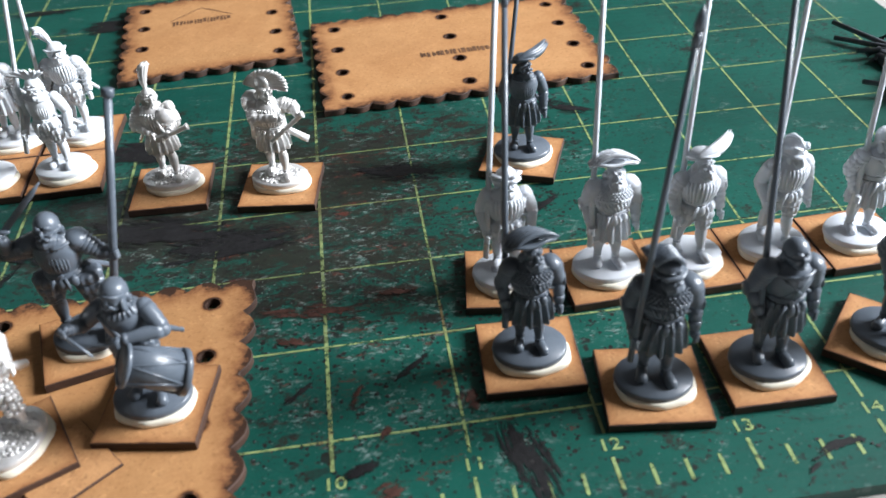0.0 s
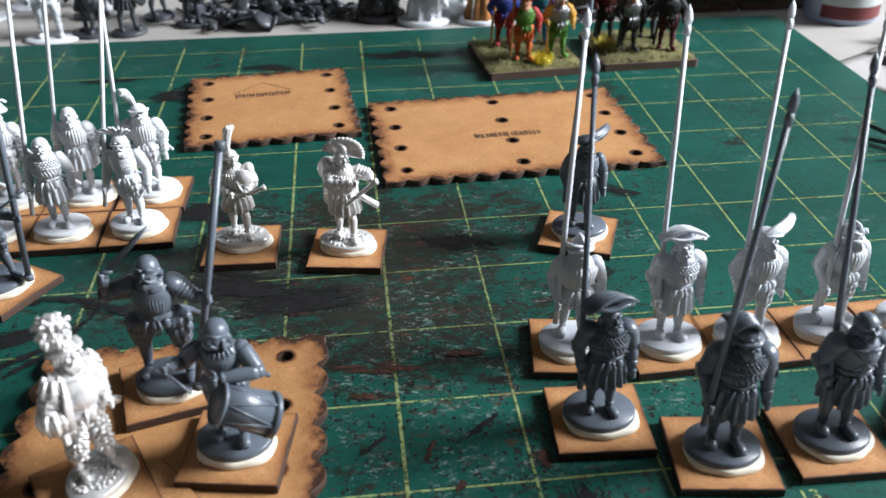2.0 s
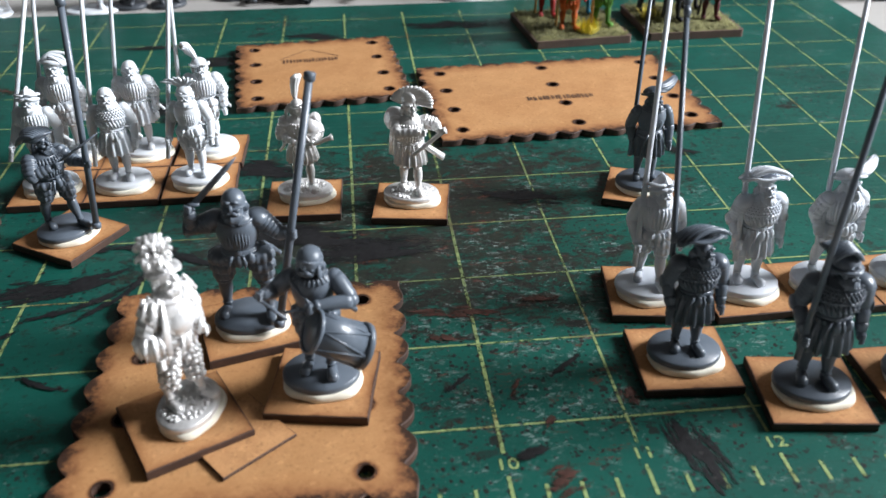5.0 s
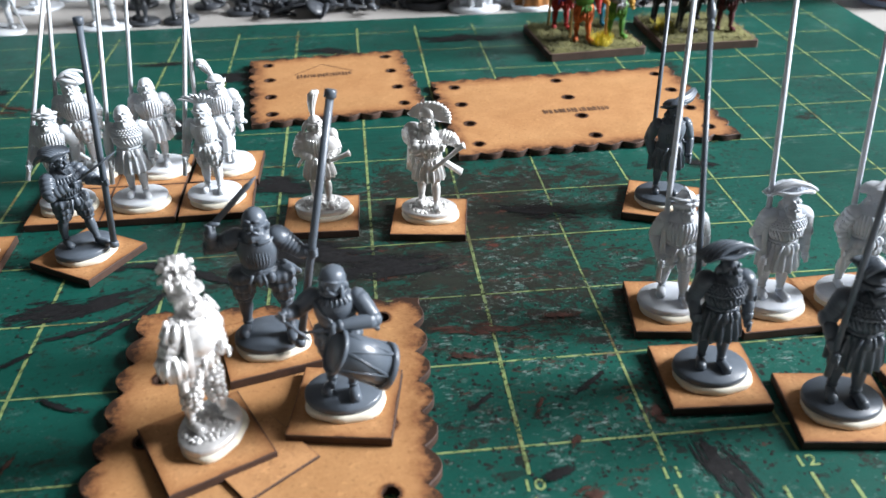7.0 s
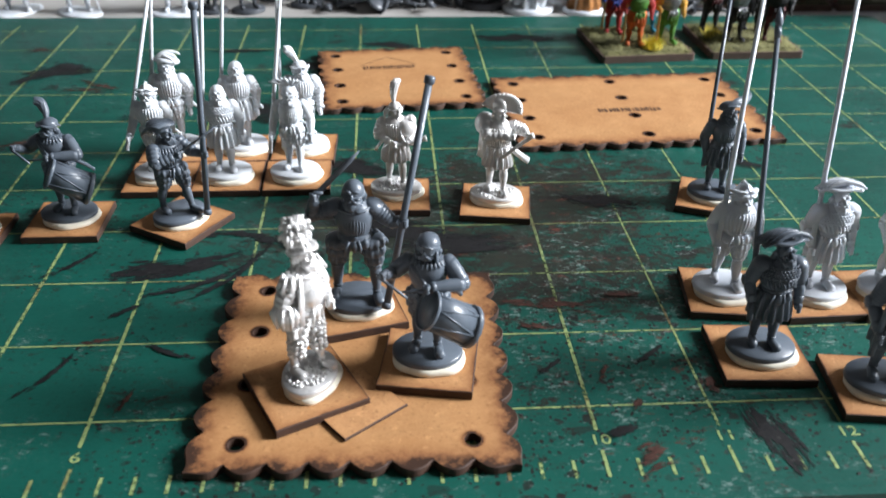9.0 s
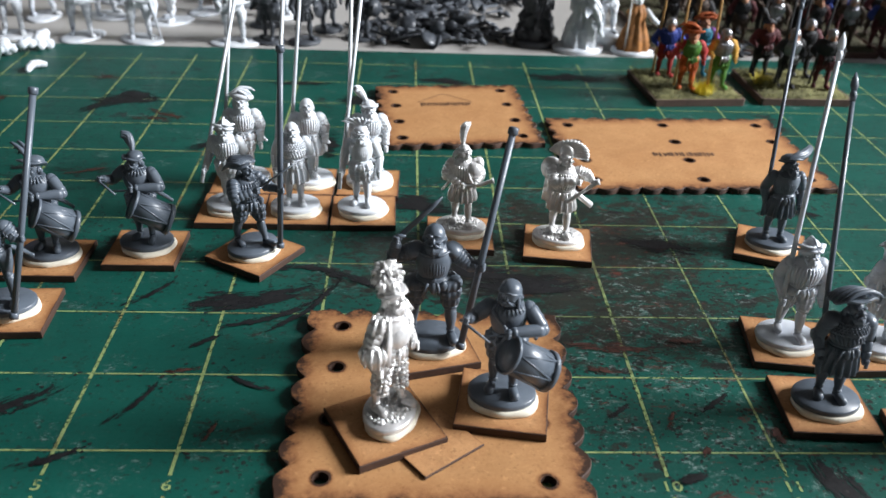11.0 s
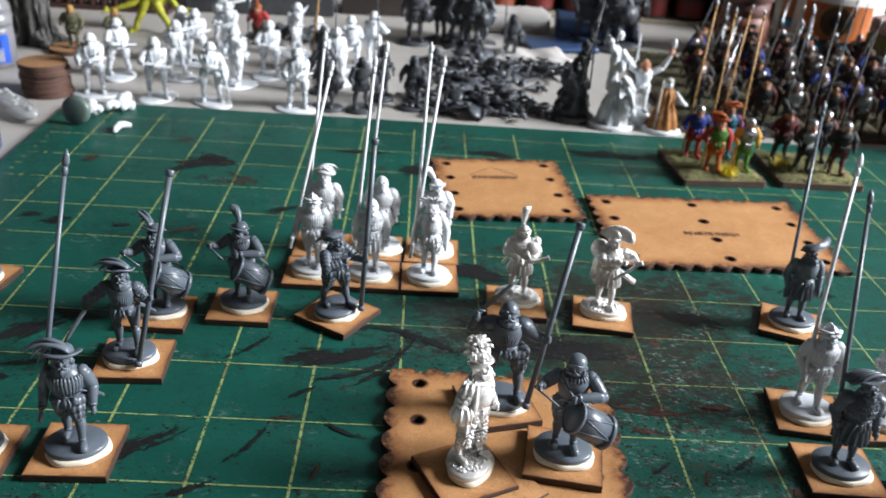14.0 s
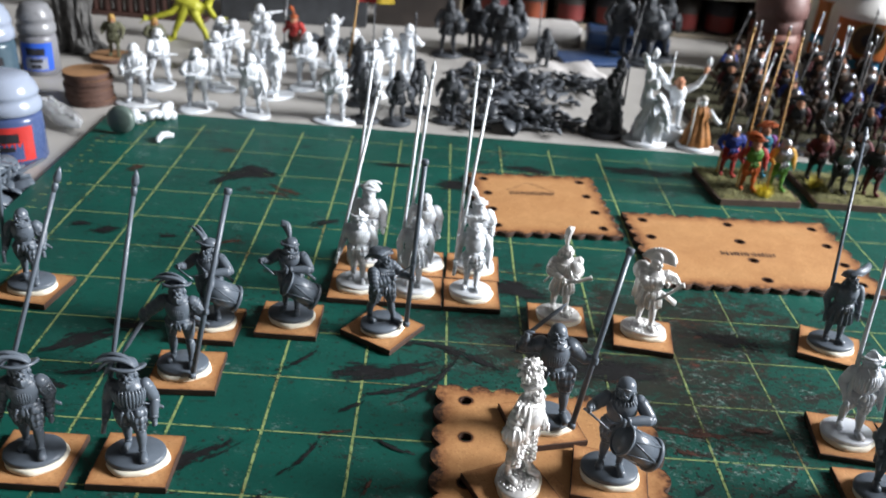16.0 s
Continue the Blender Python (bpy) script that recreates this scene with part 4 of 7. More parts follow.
def make_headgear(l, off, kind, rnd):
    if kind == "slashed_hat":
        l.ball(off(0.0, 0.015, 0.08), (0.11, 0.11, 0.05), n=22, rings=12)
        brim(l, off, 0.195, 0.13, 0.058, 0.0, 0.022, 5)
        for i in range(7):
            y = -0.115 + 0.043 * i
            h = max(0.0, 1 - (y / 0.18) ** 2)
            l.tube(bezier(off(0.175 - 0.014 * i, y * 1.05, 0.078), off(0.02, y * 0.95, 0.135 + h * 0.1), off(-0.195 + 0.014 * abs(i - 3), y * 0.95 + 0.02, 0.075), 10), [0.008, 0.015, 0.02, 0.022, 0.023, 0.023, 0.022, 0.019, 0.015, 0.007], 9)
    elif kind == "wide_hat":
        l.lathe([(0.1, 0.04), (0.095, 0.07), (0.09, 0.1), (0.075, 0.128), (0.04, 0.142), (0.01, 0.145)], off(0.005, 0.012, 0), 1, 1.05, 26)
        brim(l, off, 0.168, 0.16, 0.046, 0.016, 0.02, 2)
        ostrich(l, off(0.09, -0.1, 0.075), off(-0.06, -0.09, 0.25), off(-0.27, 0.0, 0.08), 8, 0.058, 0.019)
    elif kind == "feather_hat":
        l.ball(off(0, 0.015, 0.078), (0.092, 0.096, 0.05), rot=(0, -8, 0), n=18)
        brim(l, off, 0.135, 0.125, 0.046, 0.022, 0.02, 3)
        feather(l, [off(-0.11, -0.08, 0.075), off(0.0, -0.1, 0.095), off(0.1, -0.08, 0.1), off(0.2, -0.05, 0.125), off(0.28, -0.02, 0.16)], 0.034, 0.021, 9, 0.4)
    elif kind == "bonnet":
        l.ball(off(0, 0.015, 0.08), (0.108, 0.104, 0.05), rot=(0, 10, 0), n=20)
        brim(l, off, 0.15, 0.135, 0.044, 0.02, 0.02, 4)
        ostrich(l, off(0.1, -0.09, 0.075), off(-0.02, -0.06, 0.21), off(-0.22, 0.03, 0.1), 7, 0.05, 0.02)
    elif kind == "swept":
        l.ball(off(0.0, 0.03, 0.085), (0.11, 0.13, 0.07), rot=(14, 0, 0), n=22, rings=12)
        for i in range(9):
            x = -0.11 + 0.028 * i
            l.tube(bezier(off(x * 0.8, -0.1, 0.05), off(x * 1.1, 0.0, 0.2 - 4 * x * x), off(x * 0.9, 0.2, 0.06), 9), [0.012, 0.018, 0.021, 0.023, 0.023, 0.022, 0.02, 0.016, 0.009], 8)
        brim(l, off, 0.125, 0.15, 0.04, 0.02, 0.02, 3)
    elif kind == "cuffed":
        l.lathe([(0.084, 0.0), (0.088, 0.04), (0.078, 0.085), (0.05, 0.118), (0.012, 0.13)], off(0, 0.012, 0), 1, 1.08, 24)
        for s in (-1, 1):
            l.tube([off(s * 0.012, -0.1, 0.075), off(s * 0.06, -0.075, 0.07), off(s * 0.1, -0.01, 0.075), off(s * 0.095, 0.06, 0.06)], [0.018, 0.026, 0.03, 0.02], 10, 0.55)
            l.tube([off(0, -0.115, 0.045), off(s * 0.055, -0.085, 0.03), off(s * 0.1, -0.02, 0.026), off(s * 0.09, 0.06, 0.02)], [0.012, 0.016, 0.018, 0.014], 8)
        l.tube([off(0, -0.1, 0.08), off(0, -0.05, 0.13), off(0, 0.02, 0.145), off(0, 0.08, 0.11)], [0.008, 0.012, 0.014, 0.009], 8)
    elif kind == "cap_plume":
        l.ball(off(0, 0.005, 0.055), (0.084, 0.088, 0.058), n=18)
        brim(l, off, 0.112, 0.112, 0.026, 0.012, 0.02, 4)
        feather(l, [off(-0.02, 0.0, 0.09), off(-0.05, 0.03, 0.15), off(-0.085, 0.04, 0.2), off(-0.11, 0.03, 0.24), off(-0.16, 0.0, 0.25)], 0.032, 0.018, 9, 0.6)
    elif kind == "hat_plume":
        l.ball(off(0.01, 0.012, 0.075), (0.094, 0.094, 0.055), n=18)
        brim(l, off, 0.14, 0.135, 0.04, 0.02, 0.02, 3)
        ostrich(l, off(-0.02, -0.04, 0.09), off(-0.1, 0.0, 0.2), off(-0.22, 0.02, 0.2), 6, 0.04, 0.021)
    elif kind == "spiky":
        l.ball(off(0, 0.005, 0.05), (0.08, 0.086, 0.06), n=18)
        for i in range(9):
            a = -1.1 + 0.27 * i
            l.tube(bezier(off(0, 0.01, 0.08), off(0.1 * math.sin(a), -0.02, 0.15), off(0.2 * math.sin(a) - 0.04, -0.04 + 0.03 * (i % 2), 0.11 + 0.09 * math.cos(a)), 7), [0.012, 0.017, 0.019, 0.019, 0.017, 0.013, 0.006], 7)
        band(l, off(0, 0, 0), 0.084, 0.025, 0.012, 0.014)
    elif kind == "top_plume":
        l.ball(off(0, 0.005, 0.045), (0.086, 0.09, 0.065), n=20)
        band(l, off(0, 0, 0), 0.088, 0.02, 0.014, 0.014, ripple=6, amp=0.03)
        for i in range(8):
            y = -0.07 + 0.02 * i
            l.tube(bezier(off(0.06, y, 0.075), off(-0.02, y, 0.26 - abs(i - 3) * 0.02), off(-0.12 - 0.006 * i, y * 0.7, 0.08 + 0.012 * i), 9), [0.01, 0.016, 0.019, 0.02, 0.02, 0.019, 0.017, 0.014, 0.007], 8)
    elif kind == "helmet":
        l.lathe([(0.082, -0.02), (0.086, 0.01), (0.086, 0.045), (0.073, 0.085), (0.045, 0.108), (0.012, 0.116)], off(0, 0.008, 0), 0.98, 1.1, 28)
        l.tube([off(-0.084, -0.02, 0.028), off(-0.056, -0.078, 0.036), off(0, -0.1, 0.038), off(0.056, -0.078, 0.036), off(0.084, -0.02, 0.028)], 0.009, 8)
        for s in (-1, 1):
            l.ball(off(s * 0.074, -0.018, -0.035), (0.014, 0.04, 0.052), n=12)
        l.tube([off(-0.07, 0.05, -0.03), off(0, 0.096, -0.045), off(0.07, 0.05, -0.03)], [0.018, 0.024, 0.018], 8)
    elif kind == "sallet":
        l.ball(off(0, 0.01, 0.035), (0.09, 0.102, 0.085), n=22, rings=14)
        l.lathe([(0.08, 0.0), (0.104, -0.006), (0.108, 0.006), (0.088, 0.022)], off(0, 0.008, 0), 0.92, 1.2, 28)
        l.tube([off(0, -0.1, 0.05), off(0, -0.06, 0.115), off(0, 0.01, 0.142), off(0, 0.075, 0.115), off(0, 0.115, 0.04)], [0.008, 0.015, 0.018, 0.015, 0.008], 8, 1.0)
        for s in (-1, 1):
            l.ball(off(s * 0.076, -0.02, -0.03), (0.014, 0.04, 0.05), n=12)
            l.tube([off(s * 0.03, -0.108, 0.05), off(s * 0.07, -0.07, 0.06), off(s * 0.1, 0.0, 0.05)], [0.014, 0.016, 0.01], 8)
    elif kind == "hood":
        l.ball(off(0, 0.008, 0.026), (0.08, 0.088, 0.088), n=22, rings=14)
        band(l, off(0, 0.004, 0), 0.08, 0.012, 0.006, 0.006, 1, 1.08)
    elif kind == "beret":
        l.ball(off(0.015, 0.0, 0.082), (0.145, 0.13, 0.05), rot=(0, 10, 0), n=24)
        band(l, off(0, 0, 0), 0.082, 0.04, 0.016, 0.014)
        ostrich(l, off(-0.1, -0.06, 0.1), off(0.0, -0.08, 0.2), off(0.17, -0.04, 0.1), 6, 0.045, 0.018)
    elif kind == "bush":
        brim(l, off, 0.135, 0.135, 0.036, 0.012, 0.018, 3)
        l.ball(off(0, 0, 0.055), (0.085, 0.085, 0.055))
        l.ball(off(-0.01, 0, 0.14), (0.06, 0.06, 0.08))
        for i in range(80):
            a, b = 2.399963 * i + rnd.uniform(-0.3, 0.3), -0.9 + 2.3 * i / 79
            d = Vector((math.cos(a) * math.cos(b), math.sin(a) * math.cos(b), math.sin(b)))
            w = (0.105 + (0.035 if b > 0.3 else 0.0)) * rnd.uniform(0.75, 1.12)
            c = Vector((-0.012, 0, 0.16))
            p, e = c + d * 0.04, c + Vector((d.x * w, d.y * w, d.z * w * 1.05))
            t = e + Vector((d.x * 0.012 + rnd.uniform(-0.02, 0.02), d.y * 0.012 + rnd.uniform(-0.02, 0.02), -0.03))
            l.tube(bezier(off(*p), off(*(e + Vector((0, 0, 0.02)))), off(*t), 6), [0.01, 0.015, 0.018, 0.019, 0.016, 0.008], 7)
    elif kind == "tall_plume":
        l.ball(off(0, 0, 0.05), (0.076, 0.08, 0.05))
        band(l, off(0, 0, 0), 0.082, 0.02, 0.014, 0.014, ripple=6, amp=0.05)
        for k in range(10):
            a = 6.2832 * k / 10
            l.tube([off(0.0, 0.02, 0.07), off(0.022 * math.cos(a), 0.02 + 0.022 * math.sin(a), 0.16), off(0.02 + 0.036 * math.cos(a), 0.02 + 0.036 * math.sin(a), 0.25), off(0.045 + 0.046 * math.cos(a), 0.02 + 0.04 * math.sin(a), 0.32), off(0.075 + 0.03 * math.cos(a), 0.015 + 0.03 * math.sin(a), 0.35), off(0.1 + 0.015 * math.cos(a), 0.01, 0.325)], [0.014, 0.016, 0.018, 0.02, 0.018, 0.01], 7)
        for k in range(5):
            l.tube(bezier(off(-0.03, 0.03, 0.05), off(-0.1, 0.05, 0.06 - 0.01 * k), off(-0.15, 0.04, -0.02 - 0.02 * k), 6), [0.012, 0.016, 0.016, 0.014, 0.011, 0.005], 6)
    elif kind == "fan_plume":
        l.ball(off(0, 0, 0.04), (0.086, 0.086, 0.055))
        for i in range(17):
            a = 2.75 - 3.1 * i / 16
            w = 0.235
            l.tube(bezier(off(-0.02, 0.04, 0.03), off(0.11 * math.cos(a) - 0.02, 0.03 - 0.1 * math.cos(a), 0.11 + 0.1 * math.sin(a)), off(w * 0.8 * math.cos(a) + 0.02, -0.02 - 0.17 * math.cos(a), 0.05 + 0.18 * math.sin(a)), 7), [0.018, 0.022, 0.025, 0.028, 0.028, 0.024, 0.014], 8)
        l.ball(off(0.0, 0.03, 0.1), (0.13, 0.06, 0.1), rot=(0, 0, -42), n=20)


def scabbard(l, s=1, y=0.06):
    l.tube([(s * 0.14, y - 0.09, 0.55), (s * 0.165, y - 0.02, 0.5), (s * 0.215, y + 0.1, 0.4), (s * 0.25, y + 0.17, 0.33)], [0.015, 0.024, 0.021, 0.016], 10)
    l.tube([(s * 0.1, y - 0.1, 0.53), (s * 0.145, y - 0.09, 0.545), (s * 0.185, y - 0.08, 0.53)], 0.01, 7)
    l.ball((s * 0.13, y - 0.12, 0.575), 0.019, n=9)
    l.ball((s * 0.252, y + 0.175, 0.325), 0.02, n=9)


def pike_piece(butt, tip, r=0.025, blade=0.2):
    """A pike with a leaf-shaped point; ends in squares."""
    l = Lump()
    a, b = Vector(butt), Vector(tip)
    d = (b - a).normalized()
    neck = b - d * blade
    l.tube([a, a.lerp(neck, 0.5), neck], [r, r * 0.96, r * 0.86], 10)
    l.tube([neck - d * 0.05, neck, neck + d * 0.04], [r * 0.9, r * 1.25, r * 0.95], 10)
    l.tube([neck + d * 0.03, neck + d * blade * 0.4, neck + d * blade * 0.7, b], [r * 0.75, r * 1.5, r * 1.15, r * 0.12], 10, 0.65)
    return l


def oval(l, rx, ry, z0, z1, mat, at=(0, 0), n=36, turn=0.0, lip=0.02):
    q = Matrix.Rotation(radians(turn), 3, "Z")
    rings = []
    for k, z in ((0.985, z0), (1, z0 + 0.2 * (z1 - z0)), (1 - lip * 0.4, z1 - 0.25 * (z1 - z0)), (1 - lip * 1.6, z1)):
        rings.append([q @ Vector((rx * k * math.cos(6.2832 * i / n), ry * k * math.sin(6.2832 * i / n), z)) + Vector((at[0], at[1], 0)) for i in range(n)])
    l.ring_surface(rings, mat)


PUCK, DISC = 0.055, 0.048
SLIM = 0.92  # width of the castings against the built shape


def taller(z):
    """Longer legs and a shorter trunk than the built shape."""
    return z * 1.1 if z < 0.5 else 0.55 + (z - 0.5) * 0.93


def standing(body, height, mats, disc=(0.3, 0.25, 0), puck=(0.31, 0.265, 0.015, -0.02), extras=(), rough=0.0, seed=1, slim=SLIM):
    """A figure on its oval foot and putty disc. Extras are in squares above the hardboard."""
    k = height
    z = PUCK + DISC - 0.006
    out = Lump()
    if rough:
        body.v = [tuple(Vector(p) + rough * Vector(noise.noise_vector(Vector(p) * 34 + Vector((seed, 0, 0))))) for p in body.v]
    out.add([(x * k * slim, y * k * slim, taller(zz) * k + z) for x, y, zz in body.v], body.f, 0)
    oval(out, disc[0], disc[1], PUCK - 0.004, PUCK + DISC, 0, n=40, turn=disc[2], lip=0.03)
    rnd = random.Random(seed)
    w = rnd.uniform(0, 6.28)
    n = len(out.v)
    oval(out, puck[0], puck[1], 0.0, PUCK, 1, (puck[2], puck[3]), 40, disc[2], 0.05)
    for i in range(n, len(out.v)):
        x, y, zz = out.v[i]
        g = 1 + 0.035 * math.sin(3 * math.atan2(y, x) + w) + 0.02 * math.sin(7 * math.atan2(y, x) + 2 * w)
        out.v[i] = (x * g, y * g, zz)
    for e in extras:
        out.join(e)
    return out.mesh("figure", mats)


def pikeman(hat, coat, lower, sleeve, height, butt, tip, mats, beard=True, stride=0.04, turn=0.0, seed=1, free_hand=(0.222, -0.05, 0.375), spread=0.075):
    rnd = random.Random(seed)
    l = Lump()
    legs_and_feet(l, spread, stride, "plain" if lower == "skirt" else lower)
    if lower == "skirt":
        skirt(l)
    trunk(l, coat)
    off = head(l, beard, turn)
    headgear(l, off, hat, rnd)
    z = PUCK + DISC
    a, b = Vector(butt), Vector(tip)
    k = (0.44 * height + z - a.z) / (b.z - a.z)
    grip = (a.lerp(b, max(0.0, k)) - Vector((0, 0, z))) / height
    arm(l, -1, (-0.222, 0.05, 0.565), (grip.x / SLIM + 0.008, grip.y / SLIM - 0.005, 0.4), sleeve)
    arm(l, 1, (0.226, 0.035, 0.565), free_hand, sleeve)
    scabbard(l)
    return standing(l, height, mats, extras=[pike_piece(butt, tip)], seed=seed)


def drummer(hat, height, mats, beard=True, seed=1, turn=-20):
    rnd = random.Random(seed)
    l = Lump()
    legs_and_feet(l, 0.085, 0.03, "puffed")
    skirt(l, 0.42, 0.15)
    trunk(l, "plain")
    off = head(l, beard, turn)
    headgear(l, off, hat, rnd)
    arm(l, -1, (-0.28, -0.03, 0.645), (-0.32, -0.2, 0.735), "plain")
    arm(l, 1, (0.285, -0.1, 0.63), (0.015, -0.225, 0.65), "plain")
    for i in range(15):
        a = -1.9 + 0.27 * i
        l.tube([(0.09 * math.sin(a), -0.01 - 0.085 * math.cos(a), 0.81), (0.14 * math.sin(a), -0.02 - 0.13 * math.cos(a), 0.765)], [0.02, 0.008], 6)
    l.tube([(-0.13, -0.1, 0.78), (0.02, -0.17, 0.6), (0.14, -0.15, 0.47)], 0.016, 8)
    c = Vector((0.185, -0.215, 0.4))
    ax = Vector((-0.76, -0.34, 0.5)).to_track_quat("Z", "Y").to_matrix() * 1.26
    def rings(prof):
        return [[c + ax @ Vector((r * math.cos(6.2832 * i / 28), r * math.sin(6.2832 * i / 28), z)) for i in range(28)] for r, z in prof]

    l.ring_surface(rings([(0.116, -0.185), (0.126, -0.18), (0.126, -0.15), (0.114, -0.145)]))
    l.ring_surface(rings([(0.114, 0.145), (0.126, 0.15), (0.126, 0.172), (0.117, 0.172), (0.115, 0.155)]))
    l.ring_surface(rings([(0.108, -0.172), (0.112, 0.0), (0.108, 0.162)]))
    for i in range(6):
        u, v = 6.2832 * i / 6, 6.2832 * (i + 0.5) / 6
        for p, q in ((u, v), (u + 1.0472, v)):
            l.tube([c + ax @ Vector((0.114 * math.cos(p), 0.114 * math.sin(p), -0.15)), c + ax @ Vector((0.113 * math.cos(q), 0.113 * math.sin(q), 0.15))], 0.0085, 6)
    scabbard(l, 1, 0.08)
    z = PUCK + DISC
    sticks = Lump()
    k = height
    sticks.tube([(-0.35 * k, -0.18 * k, 0.75 * k + z), (-0.12 * k, -0.31 * k, 0.66 * k + z)], [0.014, 0.01], 8)
    sticks.tube([(0.06 * k, -0.19 * k, 0.665 * k + z), (-0.2 * k, -0.23 * k, 0.65 * k + z)], [0.014, 0.01], 8)
    return standing(l, height, mats, extras=[sticks], seed=seed)


def pole_piece(a, b, r=0.032):
    l = Lump()
    a, b = Vector(a), Vector(b)
    d = (b - a).normalized()
    l.tube([a, b], r, 12)
    l.tube([b - d * 0.06, b - d * 0.05, b + d * 0.005, b + d * 0.012], [r, r * 1.45, r * 1.45, r * 1.1], 12)
    l.tube([a - d * 0.01, a + d * 0.04, a + d * 0.05], [r * 1.4, r * 1.4, r], 12)
    return l


def ensign(hat, height, mats, foot, top, sword, coat="breastplate", lower="pleated", seed=1, turn=10.0, stride=0.05, spread=0.12, sleeve="puffed", lean=0.0, elbow=None):
    """A standard bearer: one hand on a bare pole, the other with a sword. Ends in squares above the hardboard."""
    rnd = random.Random(seed)
    l = Lump()
    legs_and_feet(l, spread, stride, lower)
    trunk(l, coat)
    off = head(l, True, turn)
    headgear(l, off, hat, rnd)
    z = PUCK + DISC
    a, b = Vector(foot), Vector(top)
    u = (0.68 * height + z - a.z) / (b.z - a.z)
    g = (a.lerp(b, u) - Vector((0, 0, z))) / height
    g = Vector((g.x / SLIM, g.y / SLIM, 0.5 + (g.z - 0.55) / 0.93))
    s = 1 if g.x > 0 else -1
    g.x -= lean * g.z
    arm(l, s, Vector((s * 0.2, 0, 0.72)).lerp(g, 0.55) + Vector((0, 0.02, -0.05)), g, sleeve)
    hand, point = Vector(sword[0]), Vector(sword[1])
    hu = hand / height
    hu = Vector((hu.x / SLIM, hu.y / SLIM, 0.5 + (hu.z - 0.55) / 0.93 if hu.z > 0.55 else hu.z / 1.1))
    hu.x -= lean * hu.z
    arm(l, -s, elbow or Vector((-s * 0.2, 0, 0.74)).lerp(hu, 0.5) + Vector((-s * 0.13, 0.0, -0.1)), hu, sleeve)
    blade = Lump()
    h, p = hand + Vector((0, 0, z)), point + Vector((0, 0, z))
    d = (p - h).normalized()
    blade.tube([h - d * 0.06, h + d * 0.04], 0.018, 8)
    blade.ball(h + d * 0.045, (0.05, 0.025, 0.02))
    blade.tube([h + d * 0.04, h.lerp(p, 0.8), p], [0.026, 0.022, 0.004], 8, 0.4)
    scabbard(l, s, 0.08)
    l.v = [(px + lean * pz, py, pz) for px, py, pz in l.v]
    return standing(l, height, mats, extras=[pole_piece(foot, top), blade], seed=seed)


def set_figure(me, x, y, turn, z, label, category="figurine", group="", name="figurine"):
    return thing(name, me, label, category, spot(x, y, z + 0.0015, turn), group)


G, L, W, S = [grey_plastic, putty], [pale_plastic, putty], [white_plastic, putty], [white_metal, putty]
ON, UP = THICK + 0.0015, 2 * THICK + 0.003  # on a base on the mat; on a base on the tray


def rel(x, y, turn, X, Y, Z, z=ON):
    """A place of the room as seen from a figure that stands at x, y with that turn."""
    p = Matrix.Rotation(radians(-turn), 3, "Z") @ Vector((X - x, Y - y, 0))
    return (p.x, p.y, Z - z)


# dark front rank
for args in (
    (11.62, 0.55, -3, "slashed_hat", "mail", "skirt", "plate", 1.03, (11.4, 0.42, 0.52), (11.63, 1.59, 2.82), 11, 18, "grey plastic pikeman in a slashed hat and pleated skirt"),
    (12.47, 0.06, -7, "top_plume", "mail", "skirt", "plate", 1.14, (12.22, -0.06, 0.5), (12.50, 0.18, 3.06), 12, 12, "grey plastic pikeman with a plumed cap, carrying a long pike"),
    (13.39, 0.1, -1, "hood", "cross", "skirt", "plate", 1.12, (13.18, -0.04, 0.5), (13.4, 0.85, 3.02), 13, 5, "grey plastic pikeman in a close hood and pleated skirt"),
    (14.45, 0.2, -40, "helmet", "breastplate", "puffed", "puffed", 1.08, (14.25, 0.1, 0.5), (14.75, 0.8, 2.95), 14, 5, "grey plastic pikeman striding with an upright pike"),
):
    x, y, turn, hat, coat, lower, sleeve, h, butt, tip, seed, look_turn, label = args
    square_base(x, y, turn if seed != 14 else 48)
    set_figure(pikeman(hat, coat, lower, sleeve, h, rel(x, y, turn, *butt), rel(x, y, turn, *tip), G, beard=seed != 13, seed=seed, turn=look_turn, stride=0.03), x, y, turn, ON, label, group="dark grey pikemen")

